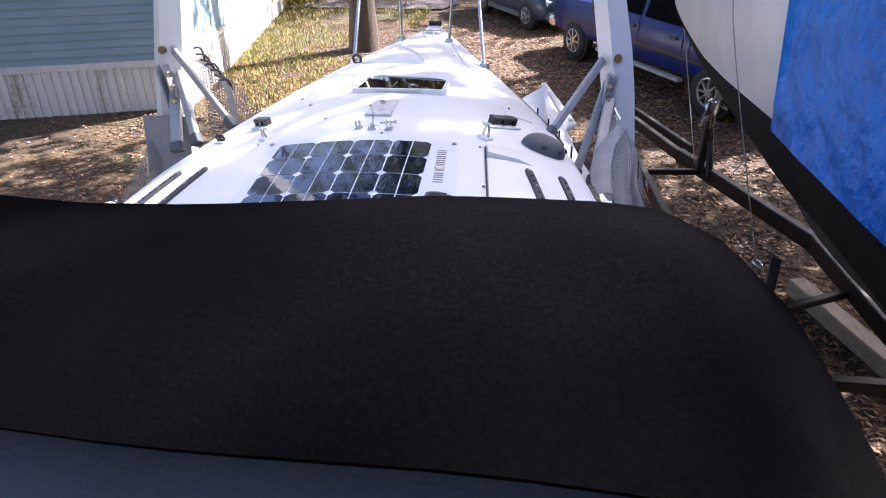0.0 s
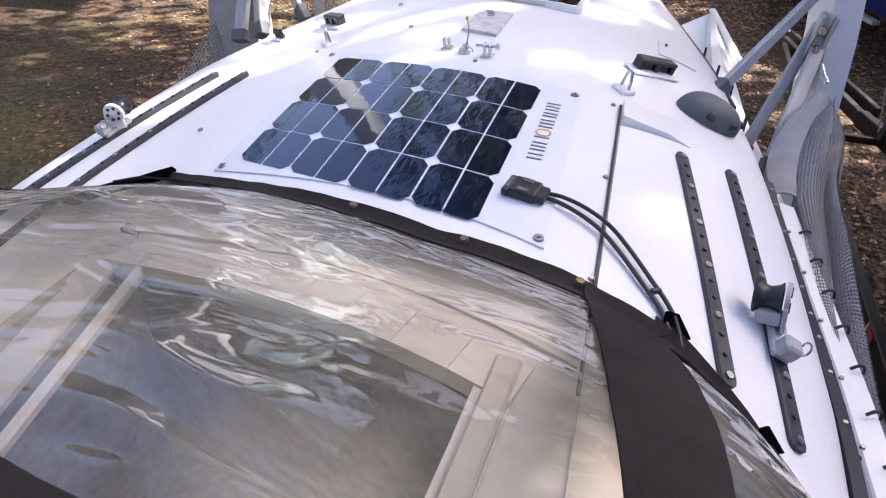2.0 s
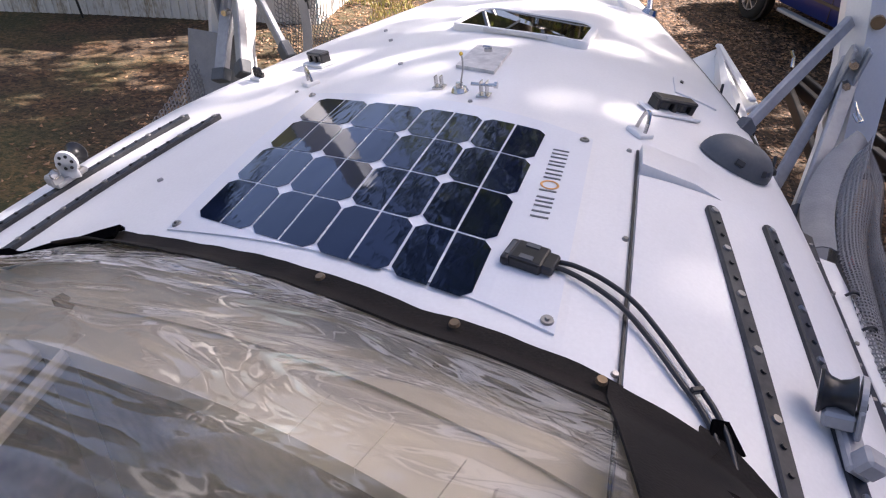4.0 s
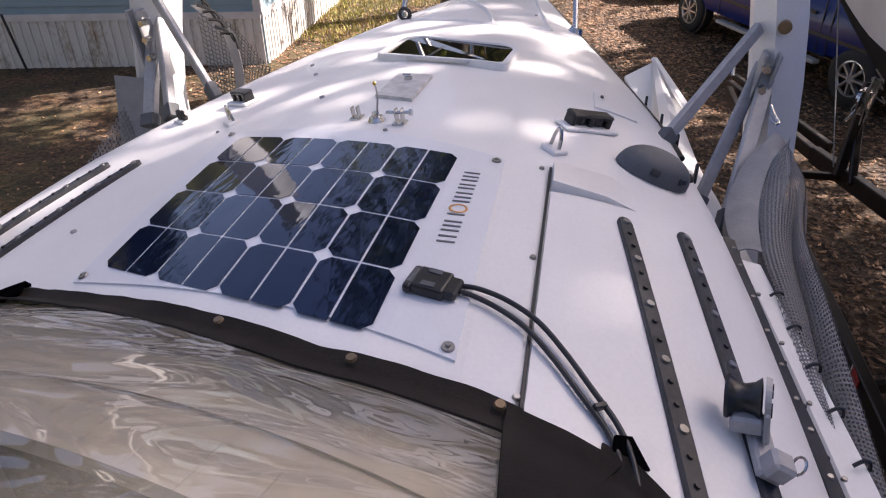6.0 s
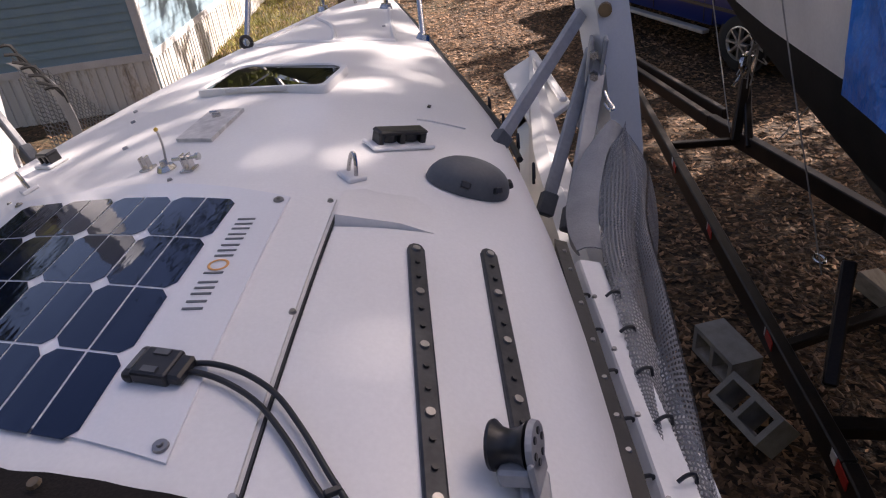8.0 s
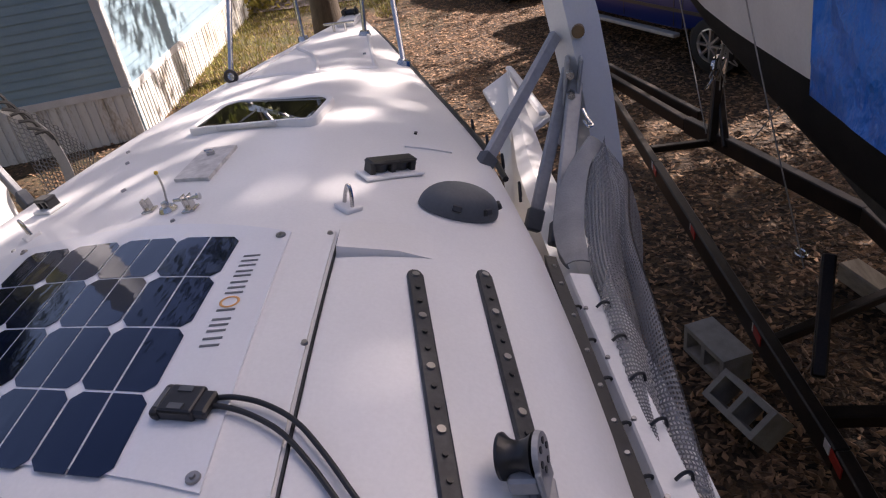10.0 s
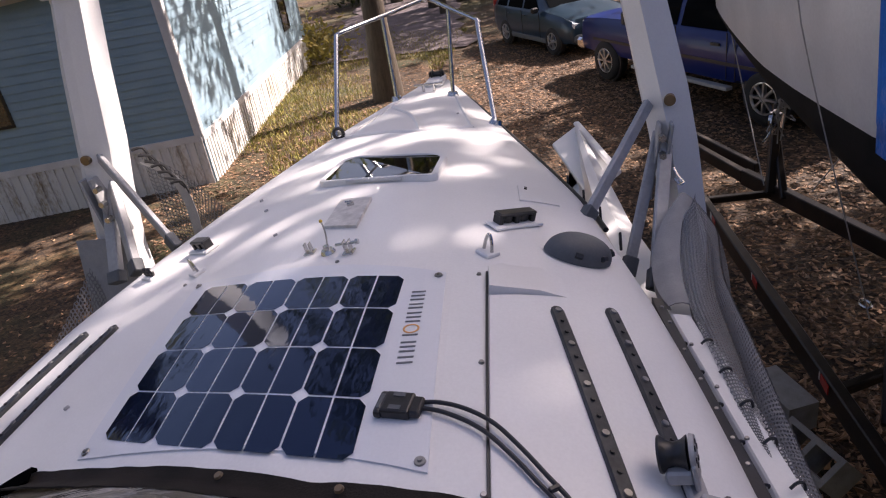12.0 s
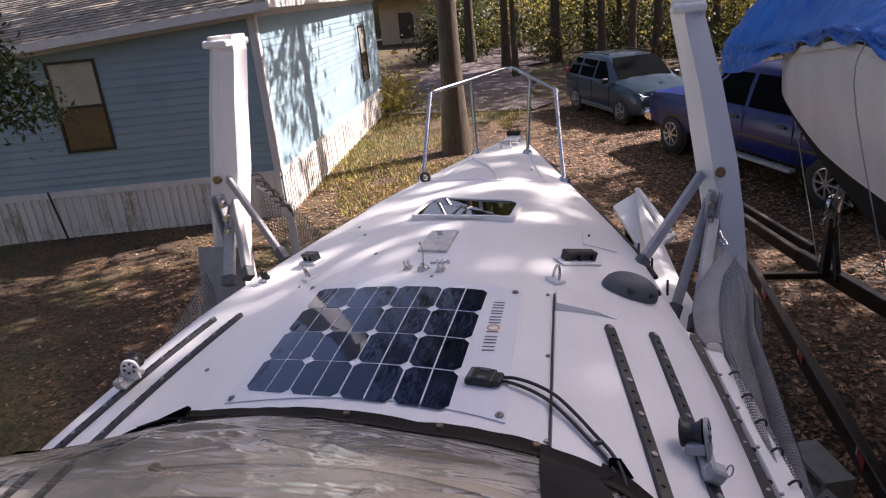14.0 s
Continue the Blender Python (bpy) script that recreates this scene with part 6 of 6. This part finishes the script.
# ---- the neighbouring boat on its trailer ----
def make_other_boat():
    ob = thing("keel_boat", (2.9, 4.5, 0.6), "old white sailboat with dark bottom paint on a trailer", "sailboat")

    def section(t):
        """t from stem to stern: centre x, y, half beam, sheer z, waterline z, keel z."""
        y = 7.75 - 9.0 * t
        b = 1.10 * min(1.0, (t / 0.42)) ** 0.62 if t < 0.42 else 1.10 - 0.25 * (t - 0.42)
        cx = 2.10 + 1.05 * min(1.0, t / 0.45) ** 0.75
        sheer = 2.34 + 0.36 * min(1, t / 0.3) - 0.05 * t
        water = 2.02 - 0.17 * min(1.0, t / 0.22) ** 0.8 - 0.03 * math.sin(min(1, t / 0.4) * math.pi) + 0.20 * max(0, t - 0.3)
        keel = 1.98 - 0.95 * min(1.0, t / 0.45) ** 0.8
        return y, cx, max(b, 0.012), sheer, water, keel
    up, low = [], []
    for k in range(41):
        y, cx, b, sh, wl, ke = section(k / 40)
        row = []
        for i in range(9):
            s = i / 8
            row.append((cx - b * (1 - 0.10 * s * s), y, sh + (wl - sh) * s))
        lrow = []
        for i in range(9):
            s = i / 8
            lrow.append((cx - b * 0.90 * math.cos(s * math.pi / 2), y, wl + (ke - wl) * math.sin(s * math.pi / 2)))
        mirror = lambda r: [(2 * cx - x, yy, z) for x, yy, z in reversed(r)]
        up.append((row, mirror(row)))
        low.append(lrow + mirror(lrow)[1:])
    bm = bmesh.new()
    loft(bm, [u[0] for u in up])
    loft(bm, [u[1] for u in up])
    loft(bm, [[u[1][-1], u[0][0]] for u in up])
    part("upper_hull", bm, HULLWHITE, ob, "chalky white topsides", smooth=True)
    bm = bmesh.new()
    loft(bm, low)
    part("bottom", bm, BOTTOM, ob, "dark antifouled bottom", smooth=True)
    bm = bmesh.new()
    bm.faces.new([bm.verts.new(p) for p in up[-1][0] + low[-1][1:-1] + up[-1][1]])
    part("transom", bm, HULLWHITE, ob)
    bm = bmesh.new()
    for k in range(0, 40):
        a, b = up[k][0][0], up[k + 1][0][0]
        beam(bm, Vector(a) + Vector((-0.012, 0, 0)), Vector(b) + Vector((-0.012, 0, 0)), 0.03, 0.05)
    part("rubbing_strake", bm, WHITETRIM, ob)
    bm = bmesh.new()
    rows = []
    for k in range(9):
        t = k / 8
        y = 5.9 - 2.2 * t
        w = 0.09 * math.sin(math.pi * min(0.98, 0.05 + t)) + 0.01
        rows.append([(2.95 - w, y, 1.35), (2.95 - w, y - 0.25, 0.75), (2.95 + w, y - 0.25, 0.75), (2.95 + w, y, 1.35)])
    loft(bm, rows, True)
    part("keel", bm, mat("mottled keel", (0.06, 0.05, 0.035), (0.03, 0.026, 0.02), 0.9, 8, 60, 0.4), ob, "mottled brown keel")
    # tarpaulin over the deck, hanging down the near side further aft
    tp = thing("tarpaulin", (2.5, 4.5, 2.7), "bright blue wrinkled tarpaulin draped over the neighbouring boat", "tarpaulin")
    bm = bmesh.new()
    rows = []
    for k in range(70):
        t = -0.025 + 0.88 * k / 69
        y, cx, b, sh, wl, ke = section(max(0.0, t))
        y = 7.75 - 9.0 * t
        # foot of the cloth: above the sheer near the bow, low further aft
        hang = 0.02 if t < 0.448 else 0.02 + 0.56 * min(1, (t - 0.448) / 0.02)
        if t < 0.13:
            hang = 0.04 + 2.0 * (0.13 - t) ** 1.1
        foot = sh + 0.03 - hang + 0.03 * math.sin(k * 0.9)
        if t > 0.453:
            foot = wl + 0.02
        side = cx - b - 0.03 - 0.52 * min(1.0, max(0.0, (0.10 - t) / 0.09)) ** 1.2
        row = []
        ridge = Vector((cx + 0.1, y, sh + 0.95))
        for i in range(40):
            s = i / 39
            if s < 0.5:
                q = Vector((side, y, foot)).lerp(Vector((side + 0.02, y, sh + 0.10)), s / 0.5)
            else:
                q = Vector((side + 0.02, y, sh + 0.10)).lerp(ridge, (s - 0.5) / 0.5)
            fold = 0.012 + 0.5 * abs(0.030 * math.sin(6 * s + k * 0.55 + 2 * noise.noise((k * 0.2, s * 4, 1))) + 0.05 * noise.noise((k * 0.16, s * 3.0, 8.0))) + 0.028 * (1 - abs(2 * noise.noise((k * 0.33 + 3 * s, s * 6, 3.0)))) ** 3
            row.append(q + Vector((-0.8, 0, 0.5)) * fold)
        row += [Vector((2 * ridge.x - p.x, p.y, p.z)) for p in reversed(row[:-1])]
        rows.append(row)
    loft(bm, rows)
    part("cover", bm, TARP, tp, "", smooth=True)
    for k in (30,):
        bm = bmesh.new()
        p = rows[k][0]
        tube(bm, smooth_line([p, p + Vector((-0.01, -0.05, -0.4)), Vector((2.35, p.y - 0.3, 0.62))], 5), 0.004, 6)
        part("tie_line", bm, ROPE, tp, "pale tie-down cord")


make_other_boat()


def make_trailer():
    tr = thing("boat_trailer", (2.3, 5.0, 0.0), "dark rusty steel boat trailer with red and white reflective tape", "trailer")
    bars = (("side_rail", (1.58, 8.5, 0.50), (1.80, 6.0, 0.50), 0.06, 0.13), ("side_rail", (1.80, 6.0, 0.50), (2.08, 2.9, 0.50), 0.07, 0.14), ("side_rail", (2.08, 2.9, 0.50), (2.25, -1.5, 0.50), 0.07, 0.14), ("tongue", (1.60, 8.75, 0.50), (2.22, 6.9, 0.50), 0.07, 0.12), ("tongue", (1.66, 8.95, 0.53), (2.36, 7.0, 0.53), 0.06, 0.10), ("side_rail", (2.22, 6.9, 0.50), (3.0, 4.98, 0.50), 0.08, 0.15), ("side_rail", (3.0, 4.98, 0.50), (3.5, -1.5, 0.50), 0.08, 0.15), ("crossbar", (1.82, 6.45, 0.48), (2.44, 6.5, 0.48), 0.06, 0.06), ("crossbar", (2.1, 3.2, 0.46), (3.2, 3.2, 0.46), 0.08, 0.08), ("crossbar", (2.02, 3.75, 0.46), (3.08, 4.3, 0.46), 0.06, 0.06))
    for name, a, b, w, h in bars:
        bm = bmesh.new()
        beam(bm, a, b, w, h, bevel=0.008)
        part(name, bm, RUST, tr, "dark rusty steel beam")
    for y in (5.90, 4.88, 3.74, 2.86):
        x = float(np.interp(y, [2.9, 6.0], [2.08, 1.80])) - 0.040
        for dy, mt, nm in ((0.0, REFLR, "reflective_tape"), (0.13, REFLW, "reflective_tape")):
            bm = bmesh.new()
            beam(bm, (x, y + dy - 0.06, 0.53), (x - 0.0, y + dy + 0.06, 0.53), 0.006, 0.055)
            part(nm, bm, mt, tr)
    bm = bmesh.new()
    beam(bm, (2.34, 6.45, 0.5), (2.44, 6.75, 1.22), 0.08, 0.08, (0, 1, 0), 0.01)
    beam(bm, (2.42, 6.3, 0.5), (2.43, 6.7, 0.95), 0.06, 0.06, (0, 1, 0), 0.01)
    part("winch_post", bm, RUST, tr, "dark upright winch post")
    bm = bmesh.new()
    bmesh.ops.create_cone(bm, cap_ends=True, segments=18, radius1=0.07, radius2=0.07, depth=0.10, matrix=pose(2.40, 6.62, 1.12, 90, 0, 60))
    bmesh.ops.create_cone(bm, cap_ends=True, segments=18, radius1=0.11, radius2=0.11, depth=0.012, matrix=pose(2.37, 6.57, 1.12, 90, 0, 60))
    tube(bm, [(2.38, 6.55, 1.12), (2.30, 6.5, 1.0), (2.26, 6.45, 0.98)], 0.012, 6)
    part("winch", bm, STEEL, tr, "galvanised hand winch")
    rng = random.Random(2)
    for k in range(14):
        bm = bmesh.new()
        a = Vector((2.40 + rng.uniform(-0.05, 0.05), 6.56, 1.22 + rng.uniform(-0.1, 0.1)))
        tube(bm, smooth_line([a, a + Vector((rng.uniform(-0.1, 0.1), -0.04, rng.uniform(-0.12, 0.12))), a + Vector((rng.uniform(-0.06, 0.06), 0, rng.uniform(-0.3, 0.12)))], 4), 0.006, 5)
        part("coiled_line", bm, ROPE, tr, "loose pale line")
    for a, b in (((2.02, 7.3, 2.3), (2.30, 6.5, 0.56)), ((2.62, 6.25, 0.58), (2.95, 6.0, 1.3))):
        bm = bmesh.new()
        tube(bm, [a, b], 0.005, 6)
        part("rope", bm, ROPE, tr, "taut pale rope")
    bm = bmesh.new()
    beam(bm, (2.18, 3.45, 0.48), (2.33, 3.9, 0.92), 0.07, 0.07, (0, 0, 1), 0.01)
    part("bunk_post", bm, RUST, tr)
    bm = bmesh.new()
    tube(bm, [(1.62, 8.75, 0.60), (1.62, 8.85, 0.68), (1.58, 8.88, 0.75)], 0.02, 7)
    part("coupling_light", bm, STEEL, tr)
    for x in (2.05, 3.55):
        bm = bmesh.new()
        rows = [[(x + o, 1.0 + q * math.cos(a), 0.34 + q * math.sin(a)) for a in np.linspace(0, 2 * math.pi, 24, endpoint=False)] for q, o in ((0.2, -0.09), (0.32, -0.09), (0.34, 0), (0.32, 0.09), (0.2, 0.09))]
        loft(bm, rows, True)
        part("tyre", bm, TYRE, tr, "", smooth=True)


make_trailer()


def make_cinder_block(at, turn, tilt):
    """A hollow concrete block with two cores."""
    L, W, H, t = 0.40, 0.20, 0.20, 0.035
    bm = bmesh.new()
    xs = [-L / 2, -L / 2 + t, -t / 2, t / 2, L / 2 - t, L / 2]
    ys = [-W / 2, -W / 2 + t, W / 2 - t, W / 2]
    top, bot = {}, {}
    for i, x in enumerate(xs):
        for j, y in enumerate(ys):
            top[i, j], bot[i, j] = bm.verts.new((x, y, H)), bm.verts.new((x, y, 0))
    for i in range(5):
        for j in range(3):
            core = j == 1 and i in (1, 3)
            q = [(i, j), (i + 1, j), (i + 1, j + 1), (i, j + 1)]
            if not core:
                bm.faces.new([top[k] for k in q])
                bm.faces.new([bot[k] for k in reversed(q)])
            else:
                for a, b in zip(q, q[1:] + q[:1]):
                    bm.faces.new((top[a], top[b], bot[b], bot[a]))
    ring = [(i, 0) for i in range(6)] + [(5, j) for j in (1, 2, 3)] + [(i, 3) for i in range(4, -1, -1)] + [(0, j) for j in (2, 1)]
    for a, b in zip(ring, ring[1:] + ring[:1]):
        bm.faces.new((bot[a], bot[b], top[b], top[a]))
    bmesh.ops.recalc_face_normals(bm, faces=bm.faces)
    moved(bm.verts, Matrix.Translation(at) @ pose(0, 0, 0, tilt, 0, turn))
    return solo("cinder_block", bm, CONCRETE, "grey hollow concrete block lying on the ground", "concrete block", "concrete blocks")


make_cinder_block((1.78, 4.10, 0.1), 112, 90)
make_cinder_block((1.96, 3.62, 0.06), 115, -40)


def make_timber():
    bm = bmesh.new()
    beam(bm, (2.95, 5.0, 0.08), (3.4, 3.6, 0.08), 0.16, 0.14, bevel=0.012)
    solo("timber_baulk", bm, WOOD, "weathered pale timber lying under the trailer", "timber")
    bm = bmesh.new()
    tube(bm, [(2.45 + 0.03 * math.cos(a), 4.55 + 0.05 * math.sin(a), 0.52) for a in np.linspace(0, 6.28, 13)], 0.010, 6)
    solo("shackle", bm, STEEL, "loose galvanised shackle on the trailer", "shackle")


make_timber()


def own_trailer():
    """Cradle that carries the folded boat."""
    tr = thing("boat_cradle", (0.1, 1.5, 0), "dark steel trailer under the folded boat", "trailer")
    for x in (-0.45, 0.65):
        bm = bmesh.new()
        beam(bm, (x, -0.6, 0.45), (x * 0.4, 4.2, 0.45), 0.08, 0.12, bevel=0.01)
        part("frame_rail", bm, RUST, tr)
    for y in (0.2, 2.0, 3.4):
        bm = bmesh.new()
        beam(bm, (-0.6, y, 0.55), (0.8, y, 0.55), 0.08, 0.25, bevel=0.01)
        part("bolster", bm, RUST, tr)
    for x in (-0.6, 0.8):
        bm = bmesh.new()
        rows = [[(x + o, 0.9 + q * math.cos(a), 0.30 + q * math.sin(a)) for a in np.linspace(0, 2 * math.pi, 24, endpoint=False)] for q, o in ((0.16, -0.08), (0.28, -0.08), (0.30, 0), (0.28, 0.08), (0.16, 0.08))]
        loft(bm, rows, True)
        part("tyre", bm, TYRE, tr, "", smooth=True)


own_trailer()

# ---- trees ----
def leaves(rng, spots, size, spread, per):
    """Small folded leaf pieces in clumps round the given places."""
    n = len(spots) * per
    c = np.repeat(np.array(spots), per, axis=0) + rng.normal(0, 1, (n, 3)) * np.array(spread)
    a = rng.normal(0, 1, (n, 3))
    a /= np.linalg.norm(a, axis=1)[:, None]
    b = np.cross(a, rng.normal(0, 1, (n, 3)))
    b /= np.linalg.norm(b, axis=1)[:, None]
    s = size * rng.uniform(0.6, 1.3, (n, 1))
    v = np.stack([c - a * s, c + b * s * 0.42, c + a * s, c - b * s * 0.42 + np.cross(a, b) * s * 0.2], axis=1).reshape(-1, 3)
    i = np.arange(n)[:, None] * 4
    return v, np.concatenate([i + np.array([0, 1, 2]), i + np.array([0, 2, 3])])


def tree(name, base, height, r, crown_z, crown_r, label, seed, clumps=60, per=26, size=0.16, leaf=None, group="", lean=(0, 0), flat=0.6, crown=True):
    rng = np.random.default_rng(seed)
    rnd = random.Random(seed)
    th = thing(name, base, label, "tree", group)
    b = Vector(base)
    bm = bmesh.new()
    pts = [b + Vector((lean[0] * t + 0.06 * height * 0.05 * math.sin(3 * t + seed), lean[1] * t, height * 0.92 * t - 0.05)) for t in np.linspace(0, 1, 12)]
    rings = tube(bm, pts, r, 14, 0.25)
    for k, ring in enumerate(rings[:2]):
        for v in ring:
            d = v.co - pts[k]
            v.co = pts[k] + d * ((1.45, 1.08)[k] + 0.12 * noise.noise(v.co * 3))
    if len(rings) > 2:
        bmesh.ops.smooth_vert(bm, verts=rings[1], factor=0.1, use_axis_x=True, use_axis_y=True, use_axis_z=False)
    part("trunk", bm, BARK, th, "rough brown trunk", smooth=True)
    if not crown:
        return th
    spots = []
    bm = bmesh.new()
    for k in range(clumps):
        z = crown_z + (height - crown_z) * rnd.random()
        f = (z - crown_z) / max(0.1, height - crown_z)
        rad = crown_r * math.sqrt(rnd.random()) * (1 - 0.55 * f)
        a = rnd.uniform(0, 6.283)
        o = pts[min(11, int(11 * min(1, z / (height * 0.92))))]
        p = Vector((o.x + rad * math.cos(a), o.y + rad * math.sin(a), b.z + z))
        spots.append(tuple(p))
        if k % 4 == 0:
            s = Vector((o.x, o.y, p.z - 0.35 * rad))
            tube(bm, smooth_line([s, s.lerp(p, 0.5) + Vector((0, 0, 0.1 * rad)), p], 3), 0.05 * r / 0.25, 6, 0.3)
    part("limb", bm, BARK, th, "", smooth=True)
    v, f = leaves(rng, spots, size, (0.55, 0.55, 0.55 * flat), per)
    v = v - np.array(base)
    me = bpy.data.meshes.new("crown")
    me.from_pydata(v.tolist(), [], f.tolist())
    me.materials.append(leaf or LEAF)
    ob = new("crown", me)
    ob.parent = th
    return th


# The crown stands above view, made dense to shade the yard and wall.
tree("yard_tree", (-3.03, 13.85, 0), 17, 0.235, 7.8, 6.5, "tall straight tree trunk beside the drive, with an unseen leafy crown thickened for shade", 5, 520, 26, 0.17)
# wood behind the cars and towards the sun
WOOD_SPOTS = [(-4.6, 27.5, 0.24), (-2.9, 29.6, 0.30), (-0.8, 27.2, 0.22), (1.2, 28.6, 0.26), (-6.8, 31.0, 0.30), (3.4, 30.0, 0.20), (5.5, 29.0, 0.28), (9.0, 31.0, 0.25), (-1.8, 33.0, 0.28), (2.3, 34.0, 0.3), (10.5, 28.0, 0.28), (-5.6, 36.0, 0.32), (15.5, 24.0, 0.26), (-16.5, 38.0, 0.3), (-19, 33, 0.3), (6.5, 36, 0.3), (-3.8, 25.6, 0.16), (0.3, 25.4, 0.18), (2.4, 30.8, 0.2), (4.2, 32.5, 0.24), (-0.4, 31, 0.2), (7.2, 31.5, 0.22)]
for i, (x, y, r) in enumerate(WOOD_SPOTS):
    tree("wood_tree", (x, y, max(0, 0.012 * (y - 26)) - 0.05), 15 + (i * 7) % 5, r * 0.68, 4.0 + (i % 3) * 1.5, 3.4, "tall woodland tree with thin yellow-green leaves", 20 + i, 40, 26, 0.20, LEAF if i % 3 else LEAFY, "woodland trees", (0.3 * math.sin(i * 2.3), 0))
# Trees added out of view: crowns cast dapple and hold back sky light.
SHADE_SPOTS = [(8.6, 4.3, 0.28, 8.5, 11.5, 1.7, 21), (7.6, 13.6, 0.3, 7.5, 14.0, 4.2, 75), (7.8, 9.2, 0.2, 4.6, 8.2, 2.3, 74), (13.0, 15.5, 0.3, 8.0, 17.0, 4.0, 24), (10.2, 20.5, 0.3, 8.0, 18.0, 3.5, 10), (11.0, 1.0, 0.3, 7.0, 15.0, 4.0, 60), (10.4, 9.0, 0.26, 8.5, 13.0, 2.5, 80), (12.0, 4.5, 0.26, 9.2, 11.2, 1.1, 40), (9.5, 13.0, 0.24, 7.8, 10.5, 2.8, 90), (7.2, 8.4, 0.2, 9.6, 11.8, 1.0, 10), (6.9, 0.2, 0.24, 2.6, 9.0, 2.2, 110), (7.4, 3.4, 0.24, 2.6, 8.0, 1.9, 100)]
for i, (x, y, r, lo, hi, cr, n) in enumerate(SHADE_SPOTS):
    tree("added_shade_tree", (x, y, -0.05), hi, r, lo, cr, "unseen leafy tree added to shade and dapple the yard", 60 + i, n, 40, 0.17, LEAF, "yard trees", (-2.2, 2.3) if i == 0 else (-5.4, 3.0) if i == 6 else (-4.3, 3.0) if i == 7 else (-7.8, -1.4) if i == 8 else (0, 0))


def understorey():
    """Bushes and low leaves that close the wood's edge: dark masses with shade in their colour, and sprays before and
    above them with painted sunlight.
    """
    rng = np.random.default_rng(77)
    dark, lit = [], []
    for _ in range(150):
        x = rng.uniform(-9, 17)
        y = 28.5 + rng.random() ** 1.1 * 13 + (2.5 if x < -2 else 0) - 0.12 * x
        h = (0.8 + 3.6 * rng.random() ** 1.5) * (0.7 + 0.05 * (y - 28))
        w = rng.uniform(0.5, 1.3)
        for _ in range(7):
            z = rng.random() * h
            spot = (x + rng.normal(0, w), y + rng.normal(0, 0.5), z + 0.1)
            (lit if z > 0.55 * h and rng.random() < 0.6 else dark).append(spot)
    for _ in range(14):
        lit.append((rng.uniform(-6.7, -6.3), rng.uniform(18.6, 19.6), rng.uniform(0.1, 0.7)))
    for _ in range(150):
        dark.append((rng.uniform(-9.5, -7.0), rng.uniform(31, 42), rng.uniform(0.1, 2.6)))
    # Low clumps take the shade-coloured leaves, upper ones the sun-coloured leaves.
    for spots, material, name, label in ((dark, LEAFDARK, "understorey", "dense bushes along the edge of the wood, shade painted in dark green"), (lit, LEAFY, "sunlit_foliage", "sprays of leaves before the wood, sunlight painted in yellow-green")):
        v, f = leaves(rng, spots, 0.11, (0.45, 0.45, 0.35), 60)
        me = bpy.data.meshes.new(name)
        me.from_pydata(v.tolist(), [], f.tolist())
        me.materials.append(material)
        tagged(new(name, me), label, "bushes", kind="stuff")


understorey()


def wood_backdrop():
    """Dim mass of the wood far behind the trunks; the unseen rest of the ring is added to block low sky light."""
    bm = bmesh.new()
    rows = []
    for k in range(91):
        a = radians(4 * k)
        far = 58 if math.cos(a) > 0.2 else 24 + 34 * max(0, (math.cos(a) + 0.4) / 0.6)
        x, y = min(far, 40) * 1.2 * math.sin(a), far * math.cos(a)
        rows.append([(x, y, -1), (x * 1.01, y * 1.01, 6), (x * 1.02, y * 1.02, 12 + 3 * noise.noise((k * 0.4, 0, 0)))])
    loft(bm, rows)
    solo("backdrop", bm, mat("distant woodland", (0.018, 0.024, 0.008), (0.10, 0.10, 0.03), 0.9, 0.5, 3.0, 0.0, contrast=(0.4, 0.6)), "dim mass of distant woodland, carried round unseen to block low sky light", "woodland", kind="structure")


wood_backdrop()


def near_branch():
    """Leafy oak twigs that hang in beside the house."""
    th = thing("oak_branch_tree", (-7.2, 5.4, 0), "evergreen oak with drooping leafy twigs beside the house", "tree")
    rng = np.random.default_rng(31)
    rnd = random.Random(8)
    bm = bmesh.new()
    tube(bm, [(-7.4, 5.0, -0.05), (-7.3, 5.1, 1.5), (-7.1, 5.3, 3.2), (-6.6, 5.6, 4.6)], 0.16, 10, 0.5)
    part("trunk", bm, BARK, th, "", smooth=True)
    spots = []
    bm = bmesh.new()
    for k in range(26):
        s = Vector((-6.9 + rnd.uniform(-0.4, 0.4), 5.5, 3.6 + rnd.uniform(-0.3, 0.9)))
        e = Vector((-5.75 + rnd.uniform(-0.9, 0.35), 6.1 + rnd.uniform(-0.4, 0.4), rnd.uniform(2.2, 3.9)))
        m = s.lerp(e, 0.5) + Vector((0, 0, 0.35))
        line = smooth_line([s, m, e], 5)
        tube(bm, line, 0.012, 5, 0.4)
        spots += [tuple(p) for p in line[3:]]
    part("twig", bm, BARK, th)
    v, f = leaves(rng, spots, 0.045, (0.11, 0.11, 0.11), 34)
    me = bpy.data.meshes.new("crown")
    me.from_pydata((v - np.array((-7.2, 5.4, 0))).tolist(), [], f.tolist())
    me.materials.append(leaf_material("oak leaves", (0.025, 0.045, 0.015), (0.05, 0.07, 0.02)))
    ob = new("crown", me)
    ob.parent = th


near_branch()
